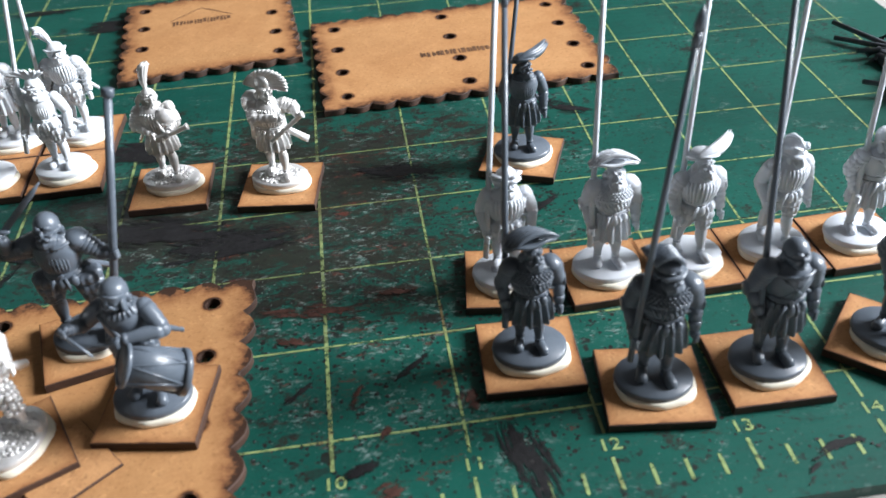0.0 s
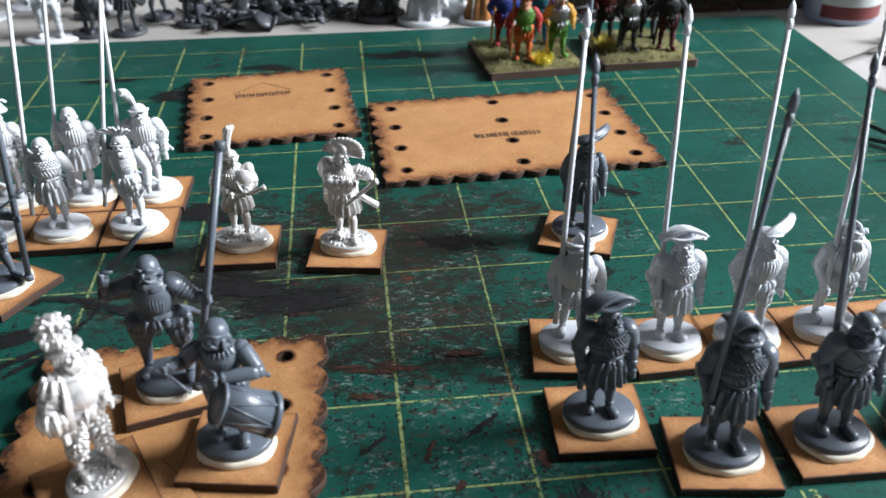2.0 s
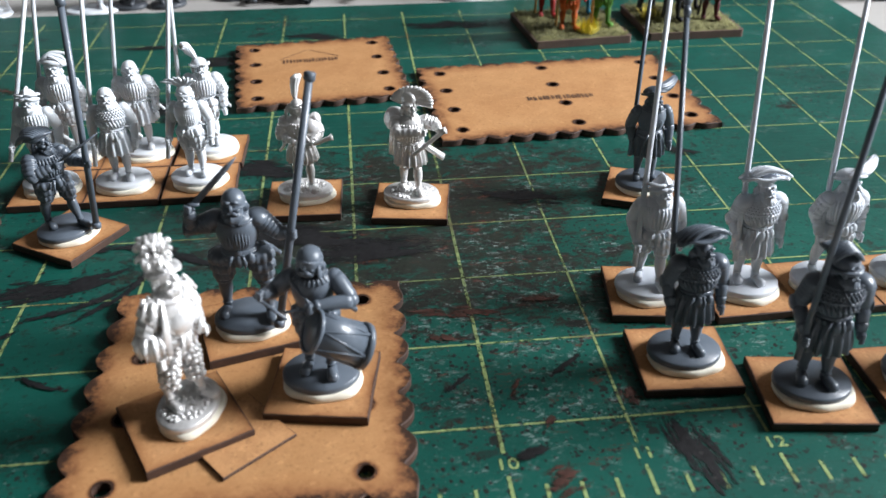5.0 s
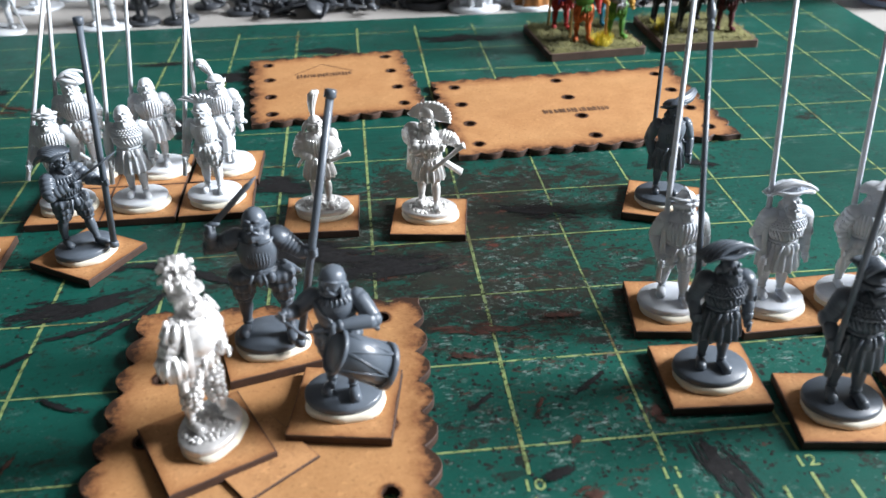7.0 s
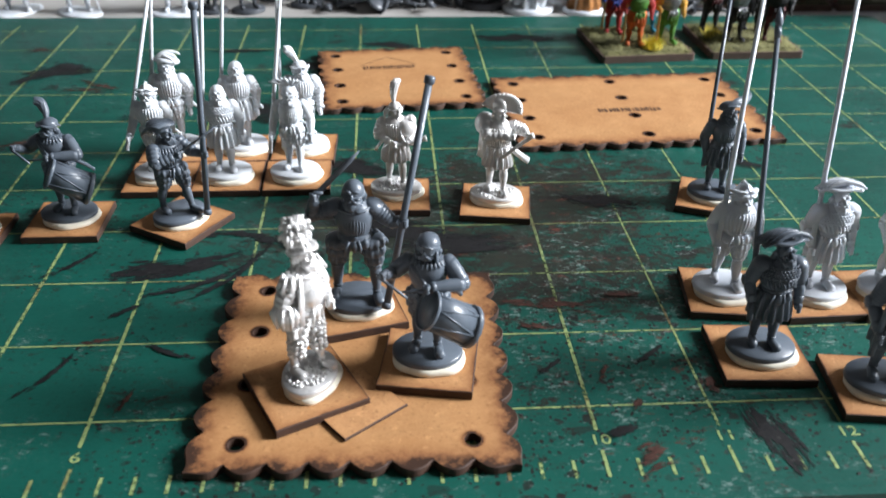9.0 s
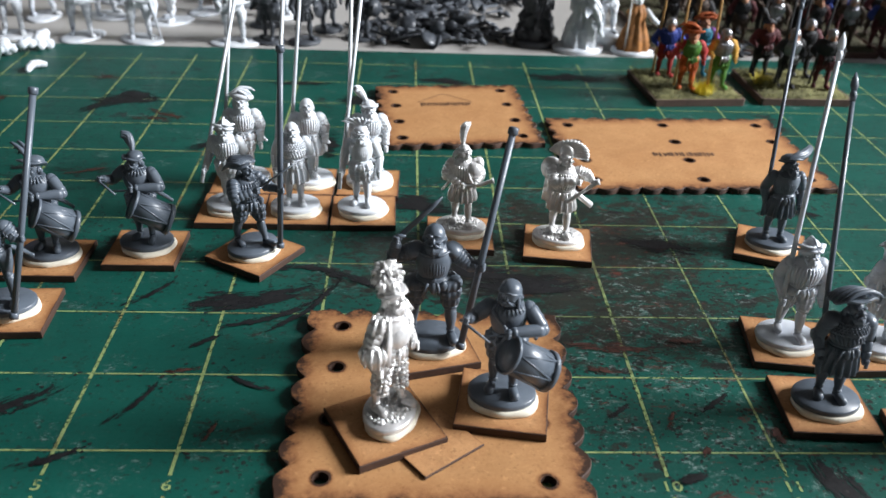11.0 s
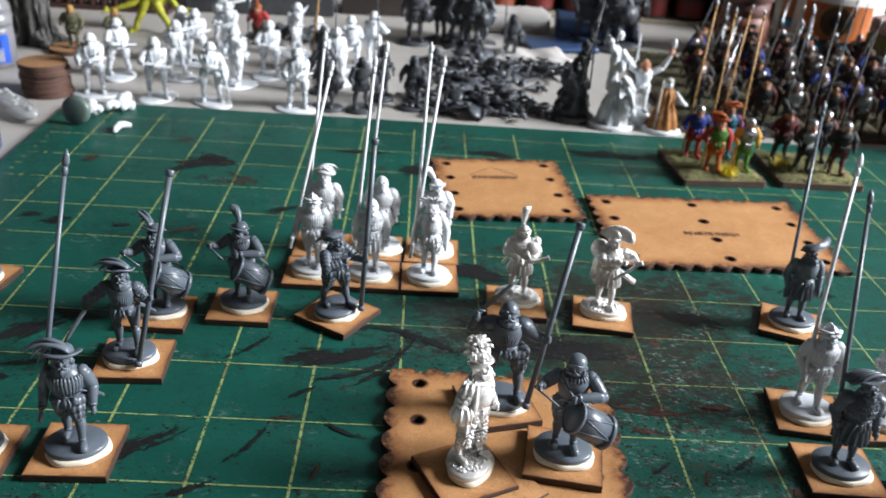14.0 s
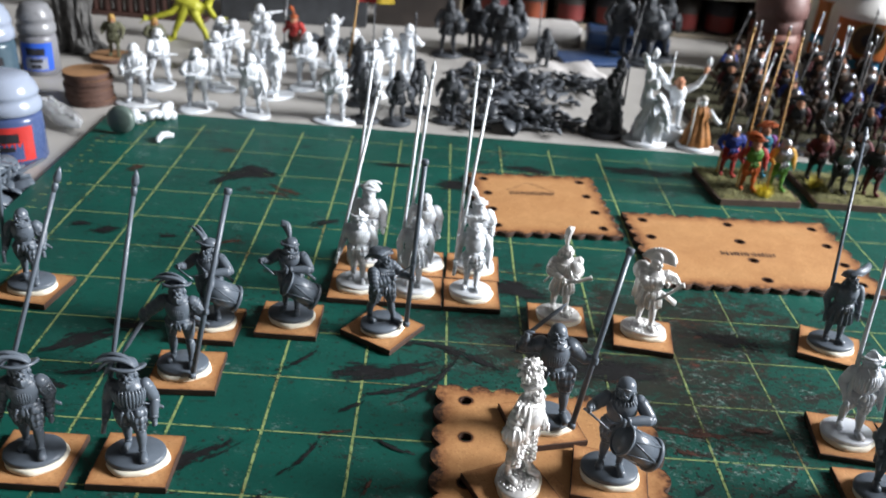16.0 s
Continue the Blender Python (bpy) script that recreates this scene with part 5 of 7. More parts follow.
# pale second rank
for args in (
    (11.62, 1.5, -6, "cuffed", "doublet", "puffed", "plain", 1.03, (11.42, 1.36, 0.45), (11.67, 2.04, 3.03), 21, 10, "pale grey plastic pikeman in a sallet with ribbed doublet"),
    (12.5, 1.43, 0, "slashed_hat", "mail", "skirt", "plate", 1.03, (12.3, 1.3, 0.48), (12.49, 2.02, 3.03), 22, 0, "pale grey plastic pikeman in a wide slashed hat"),
    (13.24, 1.42, 4, "feather_hat", "doublet", "puffed", "puffed", 1.03, (13.02, 1.28, 0.48), (13.45, 2.2, 2.98), 23, 15, "pale grey plastic pikeman with a feathered hat and striped sleeves"),
    (14.03, 1.45, 2, "sallet", "doublet", "puffed", "plain", 1.03, (13.83, 1.3, 0.48), (14.12, 1.9, 3.05), 24, 20, "pale grey plastic pikeman in a combed helmet"),
    (14.83, 1.45, 5, "helmet", "cross", "skirt", "puffed", 1.03, (14.62, 1.3, 0.48), (14.9, 1.9, 3.02), 25, 10, "pale grey plastic pikeman in an open helmet"),
):
    x, y, turn, hat, coat, lower, sleeve, h, butt, tip, seed, look_turn, label = args
    square_base(x + (0.03 if seed == 21 else 0), y, -8 if seed == 21 else 2)
    set_figure(pikeman(hat, coat, lower, sleeve, h, rel(x, y, turn, *butt), rel(x, y, turn, *tip), L, seed=seed, turn=look_turn, stride=0.09 if seed in (21, 23, 24) else 0.03), x, y, turn, ON, label, group="pale grey pikemen")

# lone dark pikeman behind them
square_base(12.18, 3.45, -22)
set_figure(pikeman("feather_hat", "breastplate", "skirt", "plain", 1.02, rel(12.18, 3.45, -4, 11.97, 3.38, 0.5), rel(12.18, 3.45, -4, 12.59, 5.04, 2.68), [grey_plastic, putty], seed=31, turn=25), 12.18, 3.45, -4, ON, "dark grey plastic pikeman in a feathered hat standing alone")

# white block of six
for args in (
    (5.72, 4.15, -4, "cuffed", "doublet", "puffed", "plain", 1.02, (5.43, 3.98, 0.5), (5.87, 5.19, 2.76), 41, 8, "white plastic pikeman in a helmet with ribbed breastplate"),
    (6.5, 4.13, 6, "hood", "mail", "skirt", "plain", 1.03, (6.28, 3.98, 0.4), (6.47, 4.6, 3.04), 42, 5, "white plastic pikeman in a pleated skirt"),
    (7.31, 4.13, -2, "spiky", "breastplate", "puffed", "plain", 1.02, (7.05, 3.98, 0.45), (7.36, 4.75, 3.04), 43, 0, "white plastic pikeman with a plumed cap"),
    (5.78, 4.93, 0, "beret", "doublet", "puffed", "puffed", 1.06, (5.53, 4.8, 0.4), (5.72, 5.63, 3.05), 44, 10, "white plastic pikeman in a broad beret"),
    (6.6, 4.92, 0, "hood", "doublet", "skirt", "puffed", 1.03, (6.36, 4.8, 0.4), (6.58, 5.44, 3.01), 45, 12, "white plastic pikeman in a close hood"),
    (7.37, 4.92, 0, "cap_plume", "doublet", "puffed", "puffed", 1.03, (7.1, 4.8, 0.4), (7.18, 5.22, 3.09), 46, 15, "white plastic pikeman with puffed sleeves"),
):
    x, y, turn, hat, coat, lower, sleeve, h, butt, tip, seed, look_turn, label = args
    square_base({41: 5.73, 42: 6.52, 43: 7.33, 44: 5.75, 45: 6.53, 46: 7.36}[seed], 4.15 if seed < 44 else 4.945, {43: 1, 46: -1.5}.get(seed, 0))
    set_figure(pikeman(hat, coat, lower, sleeve, h, rel(x, y, turn, *butt), rel(x, y, turn, *tip), W, seed=seed, turn=look_turn, stride=0.05 if seed == 41 else 0.03), x, y, turn, ON, label, group="white pikemen")

# grey pikemen on the other flank
for args in (
    (3.87, 0.33, 8, "wide_hat", "doublet", "puffed", "plain", 1.06, (3.62, 0.2, 0.5), (3.9, 1.0, 2.98), 51, 5, "grey plastic pikeman in a wide plumed hat"),
    (2.88, 0.26, 12, "wide_hat", "breastplate", "puffed", "puffed", 1.06, (2.6, 0.14, 0.5), (3.21, 0.95, 2.98), 52, 15, "grey plastic pikeman with a round hat and banded sleeves"),
    (1.46, 3.5, 10, "hood", "breastplate", "puffed", "puffed", 1.03, (1.22, 3.35, 0.5), (1.1, 4.1, 2.9), 53, -25, "grey plastic pikeman in a round cap near the mat edge"),
):
    x, y, turn, hat, coat, lower, sleeve, h, butt, tip, seed, look_turn, label = args
    square_base(x, y, {51: 1.5, 52: 0, 53: -8}[seed])
    set_figure(pikeman(hat, coat, lower, sleeve, h, rel(x, y, turn, *butt), rel(x, y, turn, *tip), G, seed=seed, turn=look_turn, stride=0.085, spread=0.085), x, y, turn, ON, label, group="dark grey pikemen")

# drummers
helmet_drummer = drummer("helmet", 1.1, G, 0.45, 61, -15)
feather_drummer = drummer("cap_plume", 1.05, G, 0.5, 62, -15)
hat_drummer = drummer("hat_plume", 1.05, G, False, 63, -20)
square_base(8.715, 0.48, -9.5, UP - THICK)
set_figure(helmet_drummer, 8.7, 0.5, -8, UP, "grey plastic drummer in an open helmet with a slung drum", group="drummers")
square_base(4.94, 3.17, 0)
set_figure(feather_drummer, 4.95, 3.2, -6, ON, "grey plastic drummer with a feathered cap beating a drum", group="drummers")
square_base(3.95, 2.93, 0)
set_figure(hat_drummer, 3.97, 2.96, 4, ON, "grey plastic drummer with a plumed hat beating a drum", group="drummers")

# standard bearers with bare poles
square_base(8.08, 1.29, 15, UP - THICK)
set_figure(ensign("hood", 1.17, G, rel(8.1, 1.3, 0, 8.36, 1.05, 0.3, UP), rel(8.1, 1.3, 0, 8.76, 1.55, 2.26, UP), ((-0.33, -0.06, 1.06), (0.06, 0.02, 1.44)), "breastplate", "puffed", seed=71, turn=-8, sleeve="plate", spread=0.165, elbow=(-0.335, 0.02, 0.69)), 8.1, 1.3, 0, UP, "grey plastic standard bearer raising a sword, with a bare pole", group="standard bearers")
square_base(6.16, 3.12, -32)
set_figure(ensign("swept", 1.02, G, rel(6.14, 3.12, 50, 6.46, 3.02, 0.2), rel(6.14, 3.12, 50, 6.56, 3.21, 2.41), ((-0.08, -0.22, 0.76), (0.32, -0.42, 1.0)), "doublet", "puffed", 72, 10, 0.13, 0.1, lean=-0.06), 6.14, 3.12, 50, ON, "grey plastic standard bearer in a slashed hat with a bare pole", group="standard bearers")
square_base(3.95, 1.9, 3)
set_figure(ensign("bonnet", 1.06, G, rel(3.9, 1.92, 0, 4.08, 1.65, 0.16), rel(3.9, 1.92, 0, 4.4, 2.38, 2.22), ((-0.36, -0.06, 0.62), (-0.62, -0.28, 0.2)), "breastplate", "plain", 73, 12), 3.9, 1.92, 0, ON, "grey plastic standard bearer in a flat hat with lowered sword", group="standard bearers")


# figures cast in bright metal
def metal_figure(hat, height, seed, pose_kind):
    rnd = random.Random(seed)
    l = Lump()
    legs_and_feet(l, 0.105 if pose_kind == "captain" else 0.085, 0.07, "plain")
    trunk(l, "breastplate" if pose_kind == "captain" else "doublet", 0.92)
    if pose_kind != "captain":
        skirt(l, 0.3, 0.18)
    off = head(l, pose_kind == "captain", {"captain": 0, "fifer": 30, "piper": 25}[pose_kind], (0, -0.02, 0.905), True)
    headgear(l, off, hat, rnd, 1.0)
    if pose_kind == "captain":
        arm(l, -1, (-0.235, 0.05, 0.58), (-0.21, -0.02, 0.4), "puffed")
        arm(l, 1, (0.225, -0.03, 0.58), (0.13, -0.17, 0.5), "puffed")
        l.tube([(0.1, -0.2, 0.54), (0.2, -0.14, 0.46), (0.3, -0.05, 0.38), (0.38, 0.02, 0.32)], [0.022, 0.026, 0.03, 0.026], 8)
        l.tube([(0.06, -0.19, 0.5), (0.11, -0.19, 0.54), (0.15, -0.16, 0.58)], 0.016, 7)
        l.tube([(-0.17, -0.1, 0.44), (-0.16, -0.1, 0.62), (-0.13, -0.09, 0.82)], [0.03, 0.04, 0.008], 8, 0.4)
        l.ball((0, -0.075, 0.62), (0.13, 0.11, 0.12), n=22, rings=14)
        l.ball((-0.235, 0.02, 0.52), (0.085, 0.1, 0.11), n=16, rings=12)
        for i in range(9):
            a = i * 0.7
            l.tube([(-0.235 + 0.08 * math.cos(a), 0.02 + 0.095 * math.sin(a), 0.45), (-0.235 + 0.1 * math.cos(a), 0.02 + 0.115 * math.sin(a), 0.53), (-0.225 + 0.07 * math.cos(a), 0.02 + 0.08 * math.sin(a), 0.6)], [0.012, 0.021, 0.012], 6)
        for s in (-1, 1):
            for row in range(8):
                h = 0.175 + 0.037 * row
                y = -0.07 * s * (1 - h / 0.5)
                r = 0.05 + 0.04 * min(1, h / 0.42)
                for i in range(9):
                    a = 0.7 * i + rnd.uniform(-0.25, 0.25)
                    w = rnd.uniform(0.02, 0.034)
                    l.ball((s * (0.105 - 0.05 * h) + r * math.cos(a) * 0.9, y + r * math.sin(a), h + rnd.uniform(-0.006, 0.006)), (w, w, 0.015), n=7, rings=5)
        for s in (-1, 1):
            for i in range(6):
                a = i * 1.05
                l.tube([(s * 0.15 + 0.05 * math.cos(a), 0.05 * math.sin(a), 0.82), (s * 0.2 + 0.075 * math.cos(a), 0.075 * math.sin(a), 0.72)], [0.016, 0.022], 7)
    elif pose_kind == "piper":
        arm(l, -1, (-0.225, -0.06, 0.6), (-0.02, -0.21, 0.55), "puffed")
        arm(l, 1, (0.225, -0.06, 0.6), (0.14, -0.21, 0.56), "puffed")
        l.ball((0.13, -0.08, 0.7), (0.12, 0.12, 0.12), n=18, rings=12)
        l.ball((0.19, -0.05, 0.78), (0.07, 0.08, 0.08), n=14)
        l.tube([(0.02, -0.22, 0.54), (0.2, -0.24, 0.57), (0.34, -0.24, 0.62), (0.38, -0.24, 0.635)], [0.026, 0.024, 0.026, 0.042], 10)
        l.tube([(0.05, -0.18, 0.7), (0.08, -0.2, 0.62), (0.12, -0.22, 0.56)], 0.018, 8)
        l.tube([(-0.16, 0.05, 0.5), (-0.26, 0.12, 0.36)], [0.02, 0.016], 8)
    else:
        arm(l, -1, (-0.13, -0.16, 0.66), (0.16, -0.23, 0.72), "puffed")
        arm(l, 1, (0.3, -0.03, 0.72), (0.33, -0.18, 0.72), "puffed")
        l.tube([(0.4, -0.23, 0.74), (0.36, -0.22, 0.715), (0.2, -0.26, 0.6), (0.03, -0.28, 0.48)], [0.04, 0.026, 0.022, 0.022], 10)
        l.tube([(0.1, -0.02, 0.52), (0.22, 0.0, 0.44), (0.38, 0.02, 0.34)], [0.026, 0.032, 0.036], 10)
        l.lathe([(0.02, -0.05), (0.13, -0.04), (0.14, 0.0), (0.13, 0.04), (0.02, 0.05)], (-0.16, 0.1, 0.74), n=24, rot=(80, 0, -20))
        l.lathe([(0.06, 0.8, 0.0), (0.17, 0.72), (0.19, 0.5), (0.2, 0.36), (0.12, 0.34)], (-0.04, 0.09, 0), 1, 0.6, 48, 8, 0.06)
    me_disc = (0.3, 0.22, 18 if pose_kind == "captain" else -10)
    for _ in range(150):
        a, r = rnd.uniform(0, 6.28), 0.25 * math.sqrt(rnd.random())
        l.ball((r * math.cos(a), r * math.sin(a) * 0.75, 0.0), (rnd.uniform(0.015, 0.04), rnd.uniform(0.015, 0.035), 0.012 + rnd.uniform(0, 0.014)), n=7, rings=5)
    return standing(l, height, S, me_disc, (0.31, 0.235, 0.01, -0.01), seed=seed, rough=0.005, slim=0.76 if pose_kind == "captain" else 0.88)


square_base(7.69, 0.18, 26, UP - THICK)
set_figure(metal_figure("bush", 1.2, 81, "captain"), 7.73, 0.24, 58, UP, "bright cast metal captain with a bushy plumed hat", group="bright metal figures")
square_base(8.49, 3.62, -2)
set_figure(metal_figure("tall_plume", 1.0, 82, "piper"), 8.5, 3.66, 0, ON, "bright cast metal piper with a tall curling plume", group="bright metal figures")
square_base(9.63, 3.42, -8.5)
set_figure(metal_figure("fan_plume", 1.03, 83, "fifer"), 9.63, 3.45, -5, ON, "bright cast metal fifer with a broad fan plume", group="bright metal figures")


# ---- the crowded back of the table ----
def section(l, mat, make, *args, **kw):
    """Runs a piece-maker and puts its pieces into the lump with one material."""
    p = Lump()
    out = make(p, *args, **kw)
    l.add(p.v, p.f, mat)
    return out


def trooper(kind, seed):
    """A modern soldier in white primer on a thin moulded foot."""
    l = Lump()
    st = {"stand": 0.02, "stride": 0.13, "aim": 0.08, "lean": 0.05}[kind]
    legs_and_feet(l, 0.14, st, "plain")
    l.lathe([(0.115, 0.44), (0.15, 0.45), (0.138, 0.52), (0.128, 0.57), (0.155, 0.66), (0.162, 0.73), (0.12, 0.79), (0.07, 0.83)], (0, 0, 0), 1.08, 0.85, 48, 9, 0.03)
    band(l, (0, 0, 0), 0.132, 0.545, 0.016, 0.014, 1.08, 0.88)
    for s in (-1, 1):
        l.tube([(s * 0.09, 0.1, 0.78), (s * 0.1, -0.02, 0.825), (s * 0.085, -0.125, 0.74), (s * 0.06, -0.125, 0.56)], 0.013, 6)
        for q in (0, 1):
            l.block((s * (0.065 + 0.06 * q), -0.125 + 0.035 * q, 0.545), (0.05, 0.04, 0.06), rot=(0, 0, s * 25 * q))
        l.lathe([(0.05, 0.27), (0.072, 0.285), (0.078, 0.34), (0.09, 0.44)], (s * 0.13, -st * s * 0.5, 0), 1, 1, 24, 5, 0.05)
        band(l, (s * 0.14, -st * s, 0), 0.04, 0.13, 0.05, 0.008, n=16)
    off = head(l, False, {"aim": 40, "lean": -30}.get(kind, 0), (0, -0.03, 0.895), False)
    l.lathe([(0.09, 0.02), (0.118, 0.012), (0.12, 0.022), (0.098, 0.035), (0.09, 0.07), (0.06, 0.112), (0.015, 0.125)], off(0, 0.01, 0), 1, 1.1, 24)
    l.block((0, 0.15, 0.66), (0.2, 0.1, 0.2))
    l.tube([(-0.12, 0.15, 0.785), (0, 0.16, 0.795), (0.12, 0.15, 0.785)], 0.035, 10)
    l.ball((-0.15, 0.08, 0.47), (0.05, 0.045, 0.065))
    l.tube([(0.14, 0.11, 0.54), (0.17, 0.13, 0.4)], [0.03, 0.026], 8)
    gun = {"stand": ((-0.25, -0.2, 0.5), (0.3, -0.2, 0.62)), "stride": ((-0.3, -0.2, 0.6), (0.3, -0.22, 0.5)), "aim": ((-0.1, -0.1, 0.82), (0.5, -0.28, 0.84)), "lean": ((0.16, -0.2, 0.6), (0.3, -0.22, 0.02))}[kind]
    g0, g1 = Vector(gun[0]), Vector(gun[1])
    l.tube([g0, g0.lerp(g1, 0.4), g0.lerp(g1, 0.45), g1], [0.035, 0.03, 0.018, 0.016], 8)
    for s, u in ((-1, 0.12), (1, 0.45)):
        h = g0.lerp(g1, u)
        arm(l, s, (Vector((s * 0.2, 0, 0.74)) + h) / 2 + Vector((s * 0.06, 0.02, -0.06)), h, "plain")
    out = Lump()
    k, z = 1.24, 0.045
    out.add([(x * k * 0.9, y * k * 0.9, taller(zz) * k + z) for x, y, zz in l.v], l.f)
    oval(out, 0.5, 0.34, 0, 0.05, 0, (0, 0), 28, seed * 40, 0.1)
    return out.mesh("figure", [primer])


troopers = {k: trooper(k, i) for i, k in enumerate(("stand", "stride", "aim", "lean"))}
for x, y, turn, kind in ((0.22, 11.6, 8, "stand"), (0.3, 12.95, 50, "stride"), (1.52, 11.6, 20, "stride"), (1.55, 13.1, 75, "aim"), (2.68, 11.5, 25, "lean"), (2.95, 12.8, -40, "aim"),
                         (3.55, 13.65, 15, "stride"), (4.5, 11.45, 5, "stand"), (4.6, 14.35, -15, "stride"), (1.7, 14.3, 20, "stand"), (1.95, 16.1, 60, "aim"), (1.35, 14.5, -30, "lean"),
                         (5.1, 13.4, 30, "stand"), (5.85, 15.2, 160, "stride"), (5.35, 14.6, 200, "stand"), (3.9, 15.6, 100, "aim"), (2.3, 15.2, -10, "stride")):
    thing("toy_soldier", troopers[kind], "white primed plastic toy soldier with a rifle on an oval foot", "toy soldier", spot(x, y, TABLE + 0.002, turn), "white primed soldiers")


def dark_soldier(hat, seed, spear):
    l = Lump()
    legs_and_feet(l, 0.11, 0.06, "plain")
    trunk(l, "mail")
    skirt(l, 0.33, 0.19)
    off = head(l, True, 10)
    headgear(l, off, hat, random.Random(seed))
    arm(l, -1, (-0.26, 0.02, 0.58), (-0.27, -0.1, 0.5), "plain")
    arm(l, 1, (0.26, 0.02, 0.58), (0.22, -0.14, 0.52), "plain")
    l.lathe([(0.02, -0.02), (0.15, -0.012), (0.155, 0.0), (0.02, 0.025)], (0.26, -0.12, 0.5), n=22, rot=(78, 0, 25))
    l.lathe([(0.16, 0.0), (0.17, 0.3), (0.1, 0.42), (0.08, 0.5)], (0, 0.11, 0.33), 0.9, 0.35, 24, 5, 0.07)
    out = Lump()
    out.add([(x, y, taller(z) * 1.1 + 0.06) for x, y, z in l.v], l.f)
    oval(out, 0.33, 0.28, 0, 0.065, 0, n=28)
    if spear:
        out.join(pike_piece((-0.3, -0.12, 0.05), (-0.28, 0.0, spear), 0.018, 0.14))
    return out.mesh("figure", [dark_plastic])


dark_men = [dark_soldier("helmet", 1, 0), dark_soldier("sallet", 2, 2.3), dark_soldier("hood", 3, 0)]
for x, y, turn, k in ((5.12, 11.6, -20, 0), (5.82, 11.6, 35, 2), (6.92, 11.95, 5, 0), (6.22, 12.5, 60, 1), (6.85, 17.5, 10, 2), (7.55, 17.9, -30, 0), (8.0, 17.6, 40, 2), (8.4, 17.4, 0, 0), (8.75, 17.9, -50, 1), (8.1, 18.5, 20, 2), (9.4, 16.4, 30, 1), (4.9, 12.7, 200, 1), (11.7, 18.6, 20, 2), (12.4, 18.2, -20, 0), (13.0, 18.9, 30, 2)):
    thing("toy_soldier", dark_men[k], "dark grey plastic toy warrior with shield and cloak", "toy soldier", spot(x, y, TABLE + 0.002, turn) @ Matrix.Scale(1.65 if x > 11 else 1.3 if y > 17 else 1.0, 4), "dark grey warriors")


sprue_grey = cast_material("sprue_grey_plastic", (0.085, 0.096, 0.112), (0.04, 0.046, 0.055), 0.36)


def sprue_bits(seed, spread, count, mat, lift=0.35):
    """Loose plastic frames, shields, spears and limbs thrown together."""
    rnd = random.Random(seed)
    l = Lump()
    sx, sy = spread
    for i in range(count):
        x, y = rnd.gauss(0, 0.5) * sx, rnd.gauss(0, 0.5) * sy
        x, y = max(-sx, min(sx, x)), max(-sy, min(sy, y))
        z = 0.05 + lift * rnd.random() * max(0.1, 1 - (x / sx) ** 2)
        a = rnd.uniform(0, 6.28)
        k = rnd.random()
        if k < 0.3:
            d = Vector((math.cos(a), math.sin(a), rnd.uniform(-0.12, 0.25))) * rnd.uniform(0.3, 0.75)
            p = Vector((x, y, max(z, 0.1)))
            l.tube([p - d, p, p + d], [0.03, 0.034, 0.03], 6)
        elif k < 0.5:
            l.lathe([(0.05, 0.0), (0.2, 0.008), (0.21, 0.03), (0.12, 0.05), (0.04, 0.075)], (x, y, z), n=18, rot=(rnd.uniform(-50, 50), rnd.uniform(-50, 50), 0))
        elif k < 0.7:
            l.ball((x, y, z), (rnd.uniform(0.06, 0.13), rnd.uniform(0.06, 0.1), rnd.uniform(0.1, 0.2)), rot=(rnd.uniform(0, 90), rnd.uniform(0, 90), 0), n=9, rings=6)
        elif k < 0.9:
            p = Vector((x, y, z))
            q = p + Vector((math.cos(a), math.sin(a), 0.3)) * 0.16
            l.tube([p, q, q + Vector((math.cos(a + 1.2), math.sin(a + 1.2), -0.2)) * 0.15], [0.06, 0.05, 0.035], 7)
            l.ball(p, 0.075, n=8, rings=6)
        else:
            l.block((x, y, z), (0.5, 0.06, 0.06), rot=(rnd.uniform(-20, 20), rnd.uniform(-15, 15), math.degrees(a)))
            l.block((x, y, z + 0.02), (0.06, 0.36, 0.05), rot=(0, 0, math.degrees(a)))
    return l.mesh("bits", [mat])


for x, y, sx, sy, n, seed, mat, z, lift, label in (
    (8.4, 12.3, 1.5, 0.8, 115, 5, sprue_grey, TABLE, 0.32, "heap of loose dark grey plastic shields, limbs and sprue frames"),
    (8.6, 14.6, 1.6, 1.4, 110, 6, sprue_grey, TABLE, 0.35, "heap of dark grey plastic sprue parts"),
    (3.6, 16.9, 1.2, 0.5, 40, 7, dark_plastic, TABLE, 0.3, "scattered dark and pale plastic sprue parts"),
    (-0.55, 6.6, 0.4, 0.6, 60, 8, grey_plastic, TABLE, 0.4, "heap of mid grey plastic limbs and sprue parts"),
    (17.3, 4.8, 0.4, 0.24, 18, 9, sprue_grey, 0, 0.07, "dark grey plastic sprue frame lying on the mat"),
    (17.0, 3.85, 0.45, 0.26, 20, 10, sprue_grey, 0, 0.08, "dark grey plastic sprue frame lying on the mat"),
    (19.6, 8.1, 1.1, 1.2, 46, 11, sprue_grey, TABLE, 0.3, "tangle of dark plastic sprue frames on white paper"),
    (19.8, 5.6, 0.9, 0.8, 20, 12, sprue_grey, TABLE, 0.3, "tangle of dark plastic sprue frames"),
    (10.3, 15.2, 0.8, 0.5, 26, 13, dark_plastic, TABLE, 0.3, "dark plastic sprue parts on crumpled paper"),
    (14.6, 11.6, 0.5, 0.3, 14, 14, dark_plastic, TABLE, 0.15, "dark plastic parts behind the painted units"),
):
    thing("sprue_parts", sprue_bits(seed, (sx, sy), n, mat, lift), label, "sprue", spot(x, y, z + 0.002), kind="stuff")

